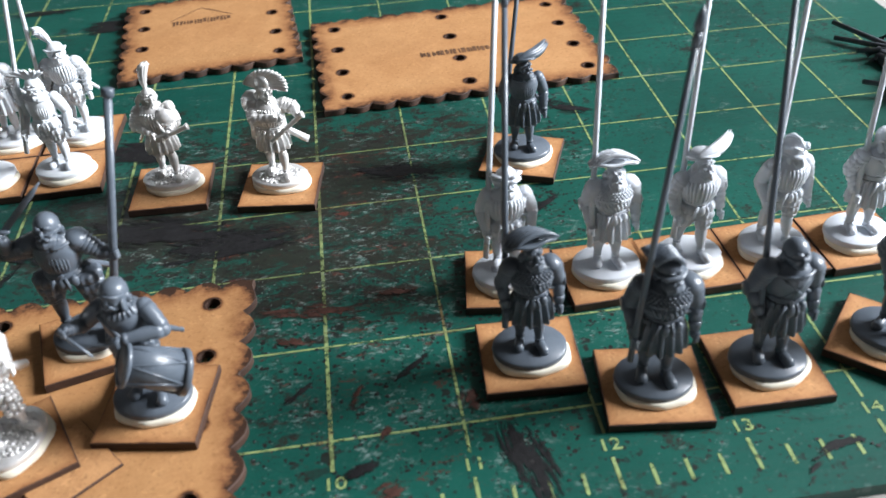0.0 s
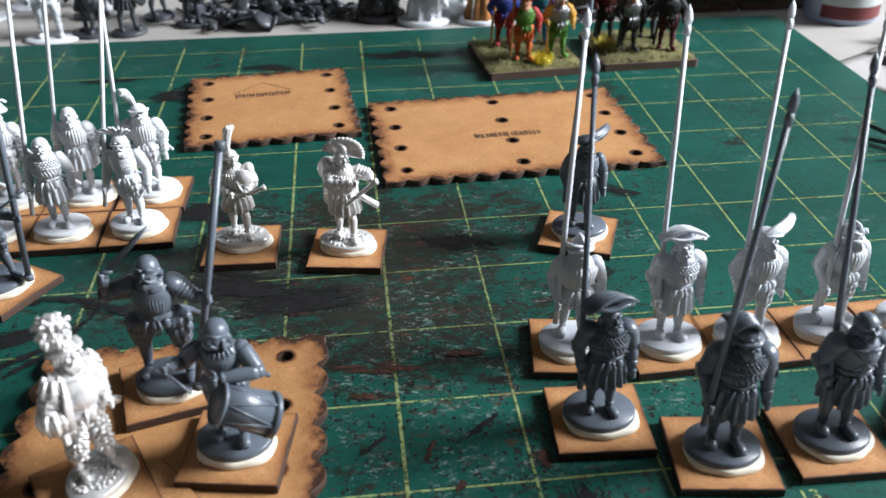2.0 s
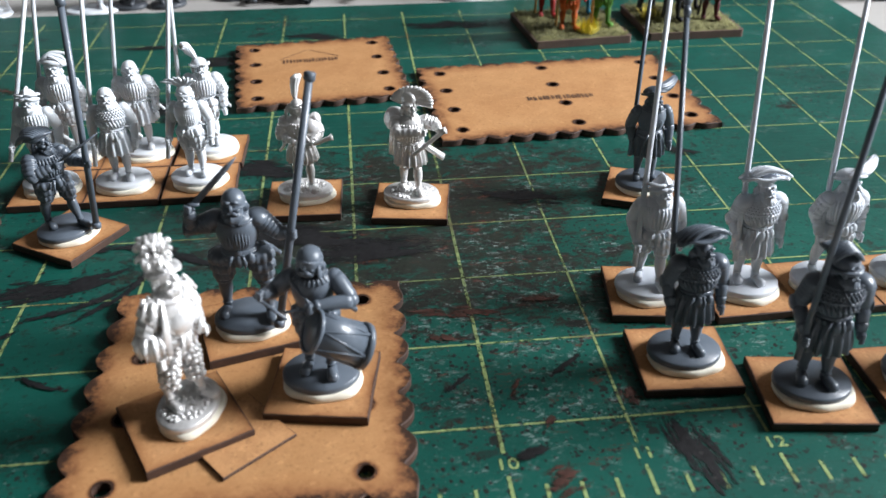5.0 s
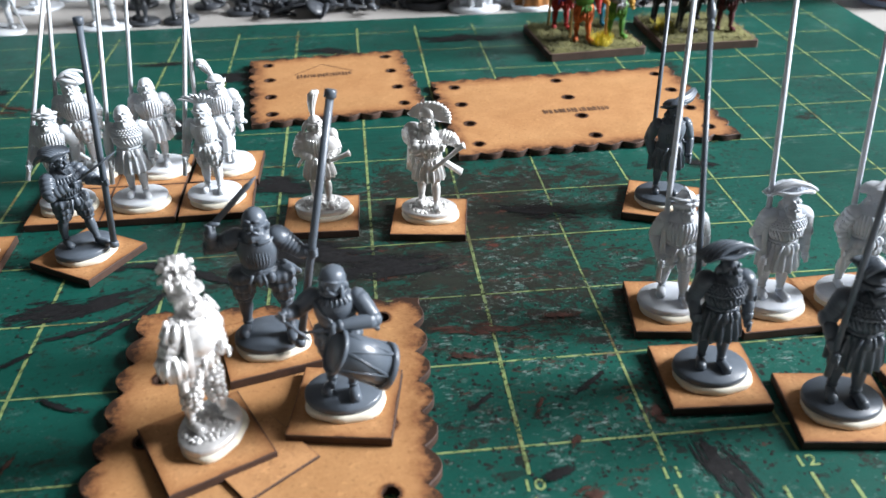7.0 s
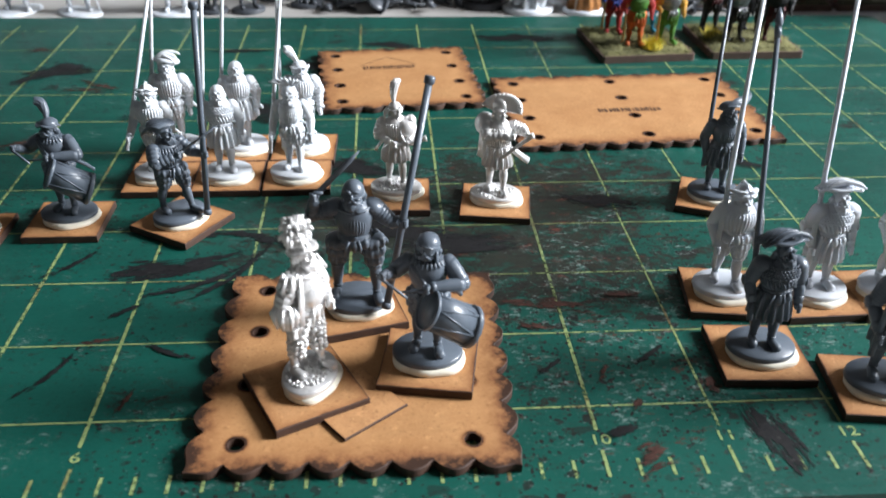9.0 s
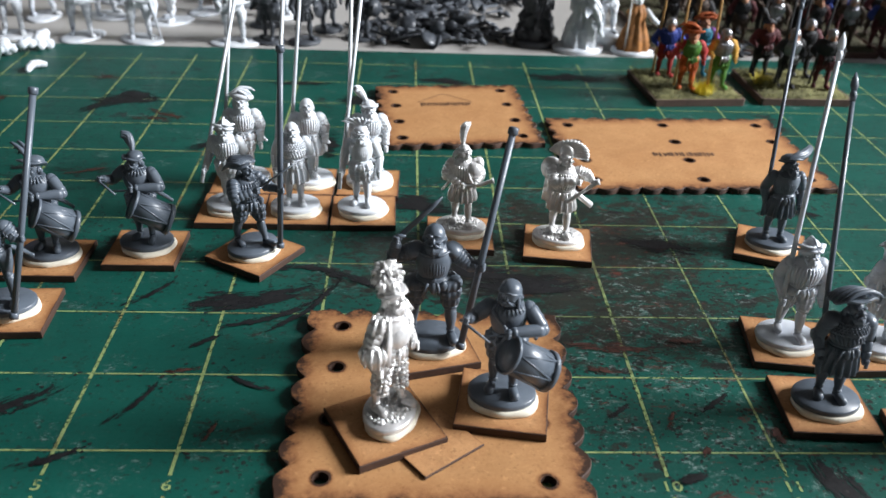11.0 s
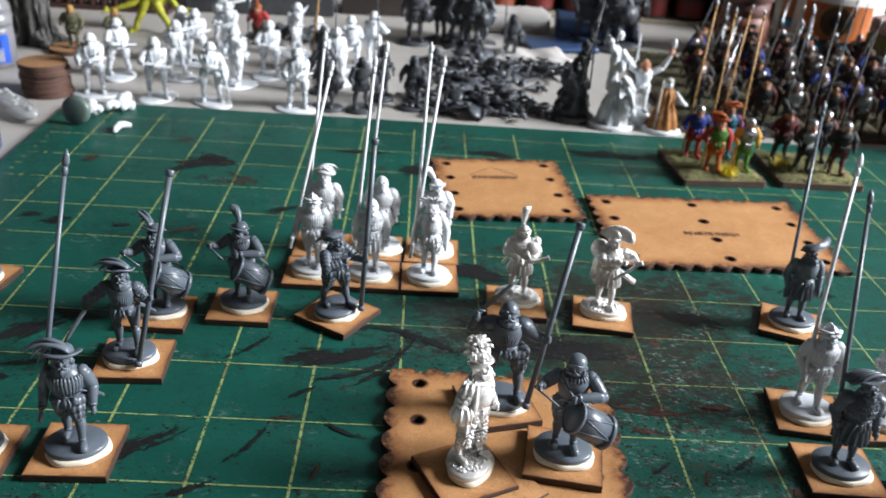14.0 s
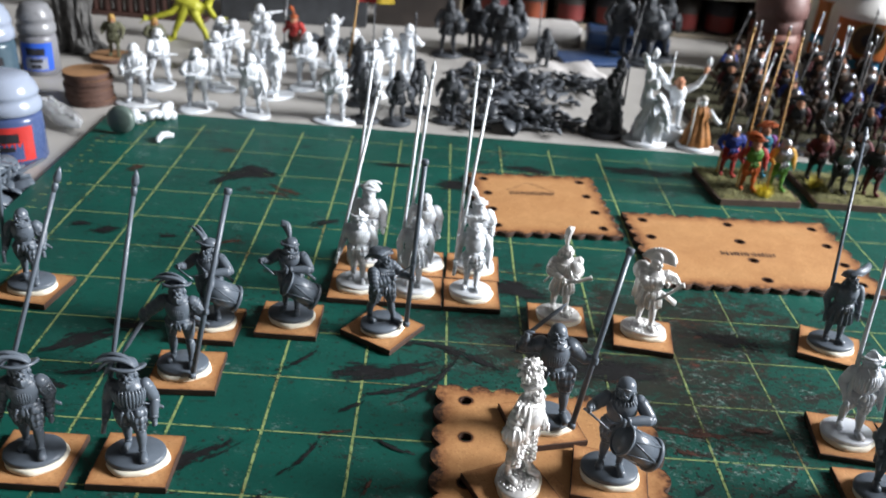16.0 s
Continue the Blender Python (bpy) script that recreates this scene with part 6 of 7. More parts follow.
def rugged(l, amount, scale, seed=1, tall=1.0):
    """Pushes the skin in and out, coarse and fine."""
    l.v = [tuple(Vector(p) + amount * (Vector(noise.noise_vector(Vector((p[0], p[1], p[2] * tall)) * scale + Vector((seed, 0, 0)))) + 0.5 * Vector(noise.noise_vector(Vector((p[0], p[1], p[2] * tall)) * scale * 2.7)))) for p in l.v]
    return l


# black rider with lances on a round foot
l = Lump()
l.lathe([(0.4, 0.05), (0.38, 0.3), (0.3, 0.55), (0.26, 0.8), (0.2, 1.1), (0.12, 1.3)], (0, 0, 0), 1, 0.8, 40, 7, 0.1)
l.ball((-0.2, -0.12, 0.95), (0.16, 0.16, 0.26))
l.ball((0.12, 0, 1.35), (0.16, 0.14, 0.24))
l.ball((0.12, -0.02, 1.62), (0.1, 0.1, 0.12))
l.tube([(-0.2, -0.1, 0.9), (-0.34, -0.2, 1.25), (-0.42, -0.3, 1.2)], [0.14, 0.1, 0.05], 10)
skin = rugged(fused(l, 0.02, 1), 0.07, 5)
oval(skin, 0.5, 0.46, 0, 0.12, 0, n=32)
for a, b in (((0.02, -0.3, 0.5), (0.5, 0.2, 2.9)), ((0.3, -0.1, 0.7), (0.36, 0.2, 2.9)), ((-0.1, -0.36, 0.35), (0.18, -0.2, 1.95))):
    skin.join(pike_piece(a, b, 0.02, 0.15))
thing("figurine", skin.mesh("figure", [black_plastic]), "black plastic mounted figure with upright lances on a round foot", "figurine", spot(10.42, 11.95, TABLE + 0.002, 10))

# pale robed casting with a trumpeter over it
l = Lump()
l.lathe([(0.5, 0.03), (0.48, 0.25), (0.4, 0.5), (0.28, 0.7), (0.2, 0.85), (0.1, 1.0)], (0, 0, 0), 0.8, 0.75, 56, 9, 0.16)
l.tube([(-0.1, 0.08, 0.8), (-0.14, 0.1, 1.2), (-0.12, 0.1, 1.6)], [0.17, 0.13, 0.14], 12)
l.ball((0.22, -0.05, 0.9), (0.14, 0.14, 0.2))
l.tube([(0.25, -0.05, 1.0), (0.45, -0.1, 0.8), (0.55, -0.2, 0.5)], [0.09, 0.08, 0.05], 10)
l.ball((0.02, -0.05, 1.32), (0.11, 0.11, 0.14))
l.ball((-0.12, 0.1, 1.5), (0.14, 0.12, 0.26))
l.ball((-0.12, 0.06, 1.95), (0.1, 0.1, 0.12))
for p in ([(-0.12, 0.08, 1.62), (-0.32, 0.0, 1.72), (-0.38, -0.1, 1.9)], [(0.0, 0.08, 1.62), (0.22, 0.05, 1.45), (0.42, 0.05, 1.3)], [(0.15, -0.3, 0.95), (0.3, -0.45, 0.7), (0.4, -0.5, 0.35)], [(0.1, -0.1, 1.1), (0.25, -0.3, 0.95), (0.34, -0.42, 0.85)]):
    l.tube(p, [0.09, 0.08, 0.05], 10)
l.tube([(-0.38, -0.12, 1.9), (-0.46, -0.2, 1.93), (-0.52, -0.26, 1.95)], [0.03, 0.04, 0.1], 10)
l.ball((0.2, -0.34, 0.5), (0.18, 0.16, 0.3))
skin = rugged(fused(l, 0.018, 1), 0.03, 7)
skin.v = [(px * 0.8, py * 0.8, pz) for px, py, pz in skin.v]
oval(skin, 0.52, 0.42, 0, 0.1, 0, n=32)
thing("figurine", skin.mesh("figure", [primer]), "white primed robed figurine with a trumpeter behind", "figurine", spot(11.25, 11.6, TABLE + 0.002, 8))

# ---- painted soldiers ----
skin_tone = plain("painted_flesh", (0.5, 0.24, 0.14), 0.6, 0, 0.15, 500)
wood_brown = plain("pike_wood", (0.42, 0.24, 0.08), 0.6, 0, 0.2, 500)
dull_steel = plain("painted_steel", (0.34, 0.35, 0.37), 0.34, 0.9, 0.25, 600)


def cloth(name, c):
    return plain(name, tuple(v * 0.72 for v in c), 0.7, 0, 0.42, 420, 0.3)


red, orange, yellow_cloth, green_cloth = cloth("red_cloth", (0.5, 0.035, 0.03)), cloth("orange_cloth", (0.75, 0.16, 0.03)), cloth("yellow_cloth", (0.75, 0.4, 0.05)), cloth("green_cloth", (0.1, 0.3, 0.04))
blue, teal, purple, black_cloth = cloth("blue_cloth", (0.03, 0.07, 0.4), ), cloth("teal_cloth", (0.03, 0.25, 0.38)), cloth("purple_cloth", (0.22, 0.05, 0.3)), cloth("black_cloth", (0.018, 0.018, 0.022))
brown_cloth, wine, white_cloth = cloth("brown_cloth", (0.07, 0.04, 0.024)), cloth("wine_cloth", (0.12, 0.014, 0.02)), cloth("white_cloth", (0.7, 0.68, 0.62))


def painted(hat, coat, sleeve, hose, hat_mat, seed, pike_to=None, shaft=wood_brown, scale=1.0):
    l = Lump()
    section(l, 2, legs_and_feet, 0.1, 0.04, "pleated")
    section(l, 2, skirt, 0.36, 0.17)
    section(l, 0, trunk, "doublet")
    off = section(l, 3, head, seed % 2 == 0, (seed * 17) % 30 - 15)
    section(l, 4, headgear, off, hat, random.Random(seed))
    section(l, 1, arm, -1, (-0.27, 0.02, 0.58), (-0.25, -0.12, 0.55), "puffed")
    section(l, 1, arm, 1, (0.27, 0.02, 0.58), (0.24, -0.08, 0.45), "puffed")
    l.v = [(x * scale * 0.9, y * scale * 0.9, taller(z) * scale) for x, y, z in l.v]
    if pike_to:
        p = pike_piece((-0.235 * scale, -0.14 * scale, 0.1), pike_to, 0.022, 0.16)
        n = len(l.f)
        l.add(p.v, p.f, 5)
        l.m[-24:] = [6] * 24
    return l.mesh("figure", [coat, sleeve, hose, skin_tone, hat_mat, shaft, dull_steel])


flock = plain("static_grass", (0.14, 0.135, 0.05), 0.9, 0, 0.45, 700, 0.8)
dark_turf = plain("dark_earth_flock", (0.05, 0.047, 0.022), 0.9, 0, 0.45, 700, 0.8)
tuft_yellow = plain("yellow_tuft", (0.6, 0.5, 0.06), 0.9, 0, 0.3, 700, 0.6)
brown_rim = plain("brown_base_rim", (0.1, 0.06, 0.045), 0.7, 0, 0.2, 400, 0.2)


def grass_base(x, y, turn, tufts, seed, w=1.575, turf=None):
    """A painted base with earth, short grass and tufts."""
    rnd = random.Random(seed)
    base = tagged(new("scenic_base"), "square brown base covered in grass flock and a tuft", "figure base", "grassy unit bases")
    base.matrix_basis = spot(x, y, 0.0015 if y < FAR - 0.8 else TABLE + 0.0015, turn)
    l = Lump()
    l.block((0, 0, 0.06), (w, w, 0.12), bevel=0.04)
    part("plate", l.mesh("plate", brown_rim, False), base, "brown painted plate")
    g = Lump()
    n = 20
    vs = [((i / n - 0.5) * w * 0.97, (j / n - 0.5) * w * 0.97, 0.12 + (0.02 + 0.05 * abs(noise.noise((i * 0.31, j * 0.31, seed))) if 0 < i < n and 0 < j < n else -0.004)) for j in range(n + 1) for i in range(n + 1)]
    g.add(vs, [(j * (n + 1) + i, j * (n + 1) + i + 1, (j + 1) * (n + 1) + i + 1, (j + 1) * (n + 1) + i) for j in range(n) for i in range(n)])
    for _ in range(1100):
        a, b = rnd.uniform(-0.48, 0.48) * w, rnd.uniform(-0.48, 0.48) * w
        d = Vector((rnd.gauss(0, 0.05), rnd.gauss(0, 0.05), rnd.uniform(0.04, 0.1)))
        p = Vector((a, b, 0.14))
        s = Vector((0.009, 0.004, 0)) if rnd.random() < 0.5 else Vector((0.003, 0.009, 0))
        g.add([p - s, p + s, p + d], [(0, 1, 2)])
    tagged(part("grass", g.mesh("grass", turf or flock), base, "short green-brown static grass"), kind="stuff")
    for tx, ty, r, m in tufts:
        t = Lump()
        for _ in range(170):
            a, q = rnd.uniform(0, 6.28), r * rnd.random() ** 0.5
            p = Vector((tx + q * math.cos(a), ty + q * math.sin(a), 0.13))
            d = Vector((math.cos(a) * q * 0.5 + rnd.gauss(0, 0.03), math.sin(a) * q * 0.5 + rnd.gauss(0, 0.03), rnd.uniform(0.12, 0.24)))
            s = Vector((-math.sin(a), math.cos(a), 0)) * 0.013
            t.add([p - s, p + s, p + d], [(0, 1, 2)])
        t.ball((tx, ty, 0.15), (r * 0.9, r * 0.9, 0.07), n=10, rings=6)
        part("tuft", t.mesh("tuft", m), base, "grass tuft")
    return base


grass_base(12.66, 9.0, 5, [(0.12, -0.52, 0.17, tuft_yellow)], 1)
grass_base(14.58, 9.13, 1, [(-0.5, -0.25, 0.16, flock), (-0.55, -0.1, 0.14, tuft_yellow)], 2)
for x, y, turn, me, label in (
    (12.55, 8.62, 0, painted("wide_hat", green_cloth, red, orange, orange, 2, (-0.05, 0.35, 2.92)), "painted pikeman in orange hat, green doublet and red sleeves"),
    (13.12, 8.72, 8, painted("helmet", dull_steel, yellow_cloth, green_cloth, dull_steel, 3, (0.0, 0.4, 2.9)), "painted pikeman in steel armour with yellow sleeves"),
    (12.35, 9.3, 0, painted("helmet", blue, blue, red, dull_steel, 4, (0.02, 0.35, 2.9)), "painted pikeman in blue doublet and red hose"),
    (12.98, 9.42, -6, painted("slashed_hat", teal, purple, teal, orange, 5, (0.05, 0.35, 2.85)), "painted pikeman in teal doublet and purple sleeves"),
    (14.33, 8.85, 6, painted("helmet", dull_steel, black_cloth, black_cloth, dull_steel, 6, (0.2, 0.45, 2.9), black_cloth), "painted pikeman in steel breastplate and black clothes"),
    (14.98, 8.85, -8, painted("helmet", black_cloth, black_cloth, wine, dull_steel, 7, (0.2, 0.45, 2.85), black_cloth), "painted pikeman in black with steel helmet"),
    (14.1, 9.42, 6, painted("cap_plume", wine, wine, black_cloth, black_cloth, 8, (0.2, 0.45, 2.9), black_cloth), "painted pikeman in dark red clothes"),
    (14.85, 9.45, 0, painted("helmet", black_cloth, wine, black_cloth, dull_steel, 9, (0.2, 0.45, 2.9), black_cloth), "painted pikeman in black and dark red"),
):
    thing("toy_soldier", me, label, "toy soldier", spot(x, y, 0.165, turn), "painted pikemen")

ranks = [painted("helmet", brown_cloth, black_cloth, black_cloth, dull_steel, 11, (0.1, 0.3, 1.9), dull_steel), painted("slashed_hat", black_cloth, wine, brown_cloth, black_cloth, 12), painted("helmet", dull_steel, brown_cloth, brown_cloth, dull_steel, 13),
         painted("cap_plume", brown_cloth, blue, wine, brown_cloth, 14), painted("helmet", black_cloth, brown_cloth, black_cloth, dull_steel, 15, (0.3, 0.3, 2.1), black_cloth), painted("slashed_hat", brown_cloth, black_cloth, brown_cloth, brown_cloth, 16)]
rnd = random.Random(77)
for r in range(7):
    for c in range(8):
        x, y = 13.0 + 0.72 * c + 0.24 * r + rnd.uniform(-0.1, 0.1), 11.75 + 0.85 * r + rnd.uniform(-0.1, 0.1)
        if c == 0 and r == 0:
            continue
        thing("toy_soldier", ranks[rnd.randrange(6)], "painted toy soldier in brown and dark red with a steel helmet", "toy soldier", spot(x, y, TABLE + 0.165, rnd.uniform(-25, 25)), "painted soldiers in ranks")
for r in range(4):
    for c in range(4):
        grass_base(13.4 + 1.6 * c, 12.2 + 1.6 * r, rnd.uniform(-3, 3), [], 20 + r * 4 + c, 1.5, dark_turf)

# robed figure in gold, and one with a raised torch
l = Lump()
section(l, 0, lambda p: p.lathe([(0.34, 0.05), (0.26, 0.35), (0.16, 0.62), (0.19, 0.8), (0.1, 0.95)], (0, 0, 0), 1, 0.8, 48, 9, 0.1))
section(l, 1, lambda p: (p.ball((0, -0.02, 1.03), (0.085, 0.09, 0.1)), p.tube([(0.16, 0, 0.85), (0.3, -0.1, 0.7), (0.42, -0.14, 0.62)], [0.07, 0.06, 0.04], 8)))
section(l, 2, lambda p: (p.ball((0, 0, 1.1), (0.1, 0.1, 0.07)), p.tube([(-0.2, -0.2, 0.0), (-0.16, -0.1, 1.15)], 0.02, 8)))
section(l, 1, oval, 0.42, 0.36, 0, 0.08, 0)
thing("figurine", l.mesh("figure", [cloth("ochre_robe", (0.42, 0.17, 0.04)), primer, white_cloth]), "painted figurine in an ochre pleated robe on white foot", "figurine", spot(12.32, 11.5, TABLE + 0.002, 0))
l = Lump()
section(l, 0, legs_and_feet, 0.1, 0.04, "plain")
section(l, 0, trunk, "plain")
section(l, 1, head, True, 0)
section(l, 0, arm, 1, (0.33, 0, 0.86), (0.42, -0.02, 1.05), "plain")
section(l, 1, lambda p: p.tube([(0.42, -0.02, 1.05), (0.46, 0, 1.2)], [0.03, 0.05], 8))
section(l, 0, arm, -1, (-0.28, 0, 0.84), (-0.2, -0.05, 1.02), "plain")
section(l, 2, lambda p: (p.tube([(-0.2, -0.05, 1.0), (-0.18, 0, 1.45)], [0.025, 0.012], 8), p.ball((0.47, 0, 1.3), (0.05, 0.05, 0.1))))
l.v = [(x * 1.15, y * 1.15, z * 1.15 + 0.3) for x, y, z in l.v]
section(l, 0, lambda p: p.lathe([(0.3, 0), (0.28, 0.2), (0.2, 0.32)], n=24))
thing("figurine", l.mesh("figure", [primer, skin_tone, white_plastic]), "white primed figurine raising a sword and a torch", "figurine", spot(11.85, 11.9, TABLE + 0.002, 0))

# red-coated officer, flag bearer, camouflaged soldiers
thing("toy_soldier", painted("cap_plume", red, red, brown_cloth, orange, 18, (-0.2, 0.05, 1.5), dull_steel, 1.05), "painted toy officer in a red coat with raised sword", "toy soldier", spot(2.8, 16.4, TABLE + 0.002, -10))
camo = plain("camouflage_paint", (0.09, 0.09, 0.05), 0.7, 0, 0.6, 300, 0.3)
gold_paint = plain("yellow_helmet_paint", (0.4, 0.24, 0.06), 0.6, 0, 0.2, 400)
camo_man = painted("helmet", camo, camo, camo, gold_paint, 19)
for x, y, t in ((-1.3, 14.6, 10), (-0.45, 15.1, 40)):
    thing("toy_soldier", camo_man, "painted toy soldier in camouflage with a yellow helmet", "toy soldier", spot(x, y, TABLE + (0.13 if x < -1 else 0.002), t), "camouflaged soldiers")
bearer = tagged(new("flag_bearer"), "dark toy warrior with a tall red and yellow flag", "toy soldier")
bearer.matrix_basis = spot(4.75, 14.1, TABLE + 0.002, 0)
part("warrior", dark_men[2], bearer)
l = Lump()
l.tube([(-0.3, -0.15, 0.0), (-0.02, 0.1, 2.75)], 0.022, 8)
staff = part("staff", l.mesh("staff", [wood_brown]), bearer, "brown wooden staff")
for i, m in enumerate((red, cloth("flag_yellow", (0.7, 0.5, 0.05)))):
    l = Lump()
    pts = [(-0.08 + 0.42 * (i + u / 6) + 0.06 * (z - 2), 0.07 + 0.04 * math.sin(4 * (i + u / 6)), z) for z in (1.98, 2.7) for u in range(7)]
    l.add(pts + [(x, y + 0.012, z) for x, y, z in pts], [(u, u + 1, u + 8, u + 7) for u in range(6)] + [(u + 21, u + 22, u + 15, u + 14) for u in range(6)])
    part("flag_half", l.mesh("flag_half", [m]), staff, ("red half of the flag", "yellow half of the flag")[i])

for i, m in enumerate((cloth("flag_gold", (0.6, 0.4, 0.05)), blue)):
    l = Lump()
    for a in range(5):
        t = a * 1.2566 + 0.3
        l.ball((0.13 + 0.42 * i + 0.1 * math.cos(t), 0.05, 2.3 + 0.14 * math.sin(t)), (0.055, 0.012, 0.075), rot=(0, -math.degrees(t) + 90, 0), n=8, rings=5)
    l.ball((0.13 + 0.42 * i, 0.05, 2.3), (0.08, 0.014, 0.1), n=10, rings=6)
    part("flag_emblem", fused(l, 0.012, 1).mesh("flag_emblem", [m]), staff, "blot-shaped emblem on the flag")

# yellow-green clawed creature
lime = plain("yellow_green_paint", (0.36, 0.36, 0.025), 0.55, 0, 0.3, 250, 0.3)
l = Lump()
l.tube([(-0.45, -0.1, 1.25), (-0.2, 0, 1.15), (0.1, 0.05, 1.0), (0.35, 0.1, 1.0)], [0.14, 0.26, 0.28, 0.18], 14)
l.ball((-0.55, -0.15, 1.42), (0.24, 0.2, 0.18), rot=(0, 20, 0))
for p, r in (([(-0.3, -0.05, 1.1), (-0.6, -0.2, 0.85), (-1.0, -0.3, 0.72), (-1.25, -0.35, 0.62)], [0.15, 0.1, 0.08, 0.06]), ([(-0.2, -0.1, 1.0), (-0.35, -0.2, 0.6), (-0.5, -0.25, 0.3), (-0.55, -0.3, 0.04)], [0.17, 0.12, 0.09, 0.08]),
             ([(0.05, -0.05, 0.9), (0.25, -0.2, 0.6), (0.45, -0.3, 0.35), (0.55, -0.4, 0.04)], [0.17, 0.12, 0.09, 0.08]), ([(0.25, 0.05, 1.0), (0.5, 0, 1.05), (0.72, -0.1, 0.78), (0.9, -0.15, 0.7)], [0.14, 0.1, 0.08, 0.06]),
             ([(0.35 + 0.1, 0.1, 1.05)] + [(0.28 + 0.4 * math.cos(a), 0.12, 1.62 + 0.42 * math.sin(a)) for a in (-0.9, -0.3, 0.3, 0.9, 1.5, 2.1, 2.7, 3.3)], [0.15, 0.13, 0.12, 0.11, 0.1, 0.09, 0.08, 0.06, 0.04])):
    l.tube(p, r, 10)
for c, z, w in (((-1.25, -0.35), 0.62, -1), ((-0.55, -0.32), 0.04, -1), ((0.55, -0.42), 0.04, 1), ((0.9, -0.16), 0.7, 1)):
    for k in (-1, 0, 1):
        l.tube([(c[0], c[1], z), (c[0] + w * 0.13, c[1] - 0.05 + 0.06 * k, z + 0.05 + 0.06 * k), (c[0] + w * 0.27, c[1] - 0.06 + 0.12 * k, z - 0.02 + 0.1 * k)], [0.04, 0.035, 0.01], 6)
thing("creature_model", fused(l, 0.02, 2).mesh("creature", [lime]), "yellow-green painted clawed creature model", "model creature", spot(-0.05, 17.1, TABLE + 0.002, 0) @ Matrix.Scale(0.86, 4))

# gnarled tree stump
bark = cast_material("dark_bark", (0.1, 0.098, 0.095), (0.006, 0.006, 0.006), 0.7, 0, 0.9)
l = Lump()
l.lathe([(0.62, 0), (0.48, 0.15), (0.42, 0.6), (0.4, 1.2), (0.44, 1.8), (0.5, 2.4), (0.42, 2.8)], (0, 0, 0), 1, 0.85, 60, 9, 0.16, twist=1.2)
for i in range(5):
    a = i * 1.3
    l.tube([(0.4 * math.cos(a), 0.35 * math.sin(a), 0.25), (0.62 * math.cos(a), 0.55 * math.sin(a), 0.1), (0.8 * math.cos(a + 0.2), 0.7 * math.sin(a + 0.2), 0.02)], [0.14, 0.1, 0.05], 8)
thing("tree_stump", rugged(fused(l, 0.022, 1), 0.1, 4.5, 1, 0.25).mesh("stump", [bark]), "dark grey gnarled model tree trunk", "model tree", spot(-2.5, 15.35, TABLE + 0.002, 0))

# round hardboard bases in a stack
disc_wood = plain("disc_hardboard", (0.3, 0.16, 0.075), 0.7, 0, 0.2, 600, 0.3)
disc_rim = plain("disc_scorched_rim", (0.075, 0.036, 0.025), 0.7, 0, 0.3, 600, 0.3)


def wood_disc(x, y, z, r=0.49, h=0.115):
    l = Lump()
    l.lathe([(r - 0.012, 0), (r, 0.012), (r, h - 0.012), (r - 0.012, h)], n=40, mat=1)
    l.m[-1] = 0
    return thing("hardboard_disc", l.mesh("disc", [disc_wood, disc_rim], False), "round laser-cut brown hardboard base in a stack", "figure base", spot(x, y, z), "round hardboard bases")


for i in range(6):
    wood_disc(-0.74 + rnd.uniform(-0.05, 0.05), 11.48 + rnd.uniform(-0.05, 0.05), TABLE + 0.002 + i * 0.118)
wood_disc(-1.45, 14.7, TABLE + 0.002)


# ---- paint pots, bottles, rack, shelf ----
def clear_plastic(name, colour, rough=0.12, through_light=0.6):
    m, t, b = material(name, rough)
    b.inputs["Base Color"].default_value = (*colour, 1)
    b.inputs["Transmission Weight"].default_value = through_light
    b.inputs["IOR"].default_value = 1.45
    bump(t, b, noise_of(t, 120, 3, 0.5), 0.1)
    return m


frosted = clear_plastic("frosted_clear_plastic", (0.4, 0.46, 0.58), 0.22, 0.3)
blister_clear = clear_plastic("clear_blister_plastic", (0.82, 0.84, 0.86), 0.1, 0.7)
label_blue, label_red, label_black = plain("label_blue", (0.02, 0.1, 0.55), 0.4, 0, 0.1, 200), plain("label_red", (0.5, 0.035, 0.03), 0.4, 0, 0.15, 200), plain("label_black", (0.02, 0.02, 0.025), 0.4)
label_cream, label_orange, label_yellow = plain("label_cream", (0.45, 0.42, 0.34), 0.5), plain("label_orange", (0.5, 0.14, 0.03), 0.5, 0, 0.2, 150), plain("label_yellow", (0.38, 0.3, 0.1), 0.5, 0, 0.2, 150)


def wrap(l, r0, r1, z0, z1, a0, a1, mat, n=12):
    """A patch bent round a pot."""
    vs = [(r * math.cos(a0 + (a1 - a0) * i / n), r * math.sin(a0 + (a1 - a0) * i / n), z) for r, z in ((r0, z0), (r1, z1)) for i in range(n + 1)]
    l.add(vs, [(i, i + 1, n + 2 + i, n + 1 + i) for i in range(n)], mat)


label_grey = plain("label_grey", (0.3, 0.32, 0.38), 0.5)


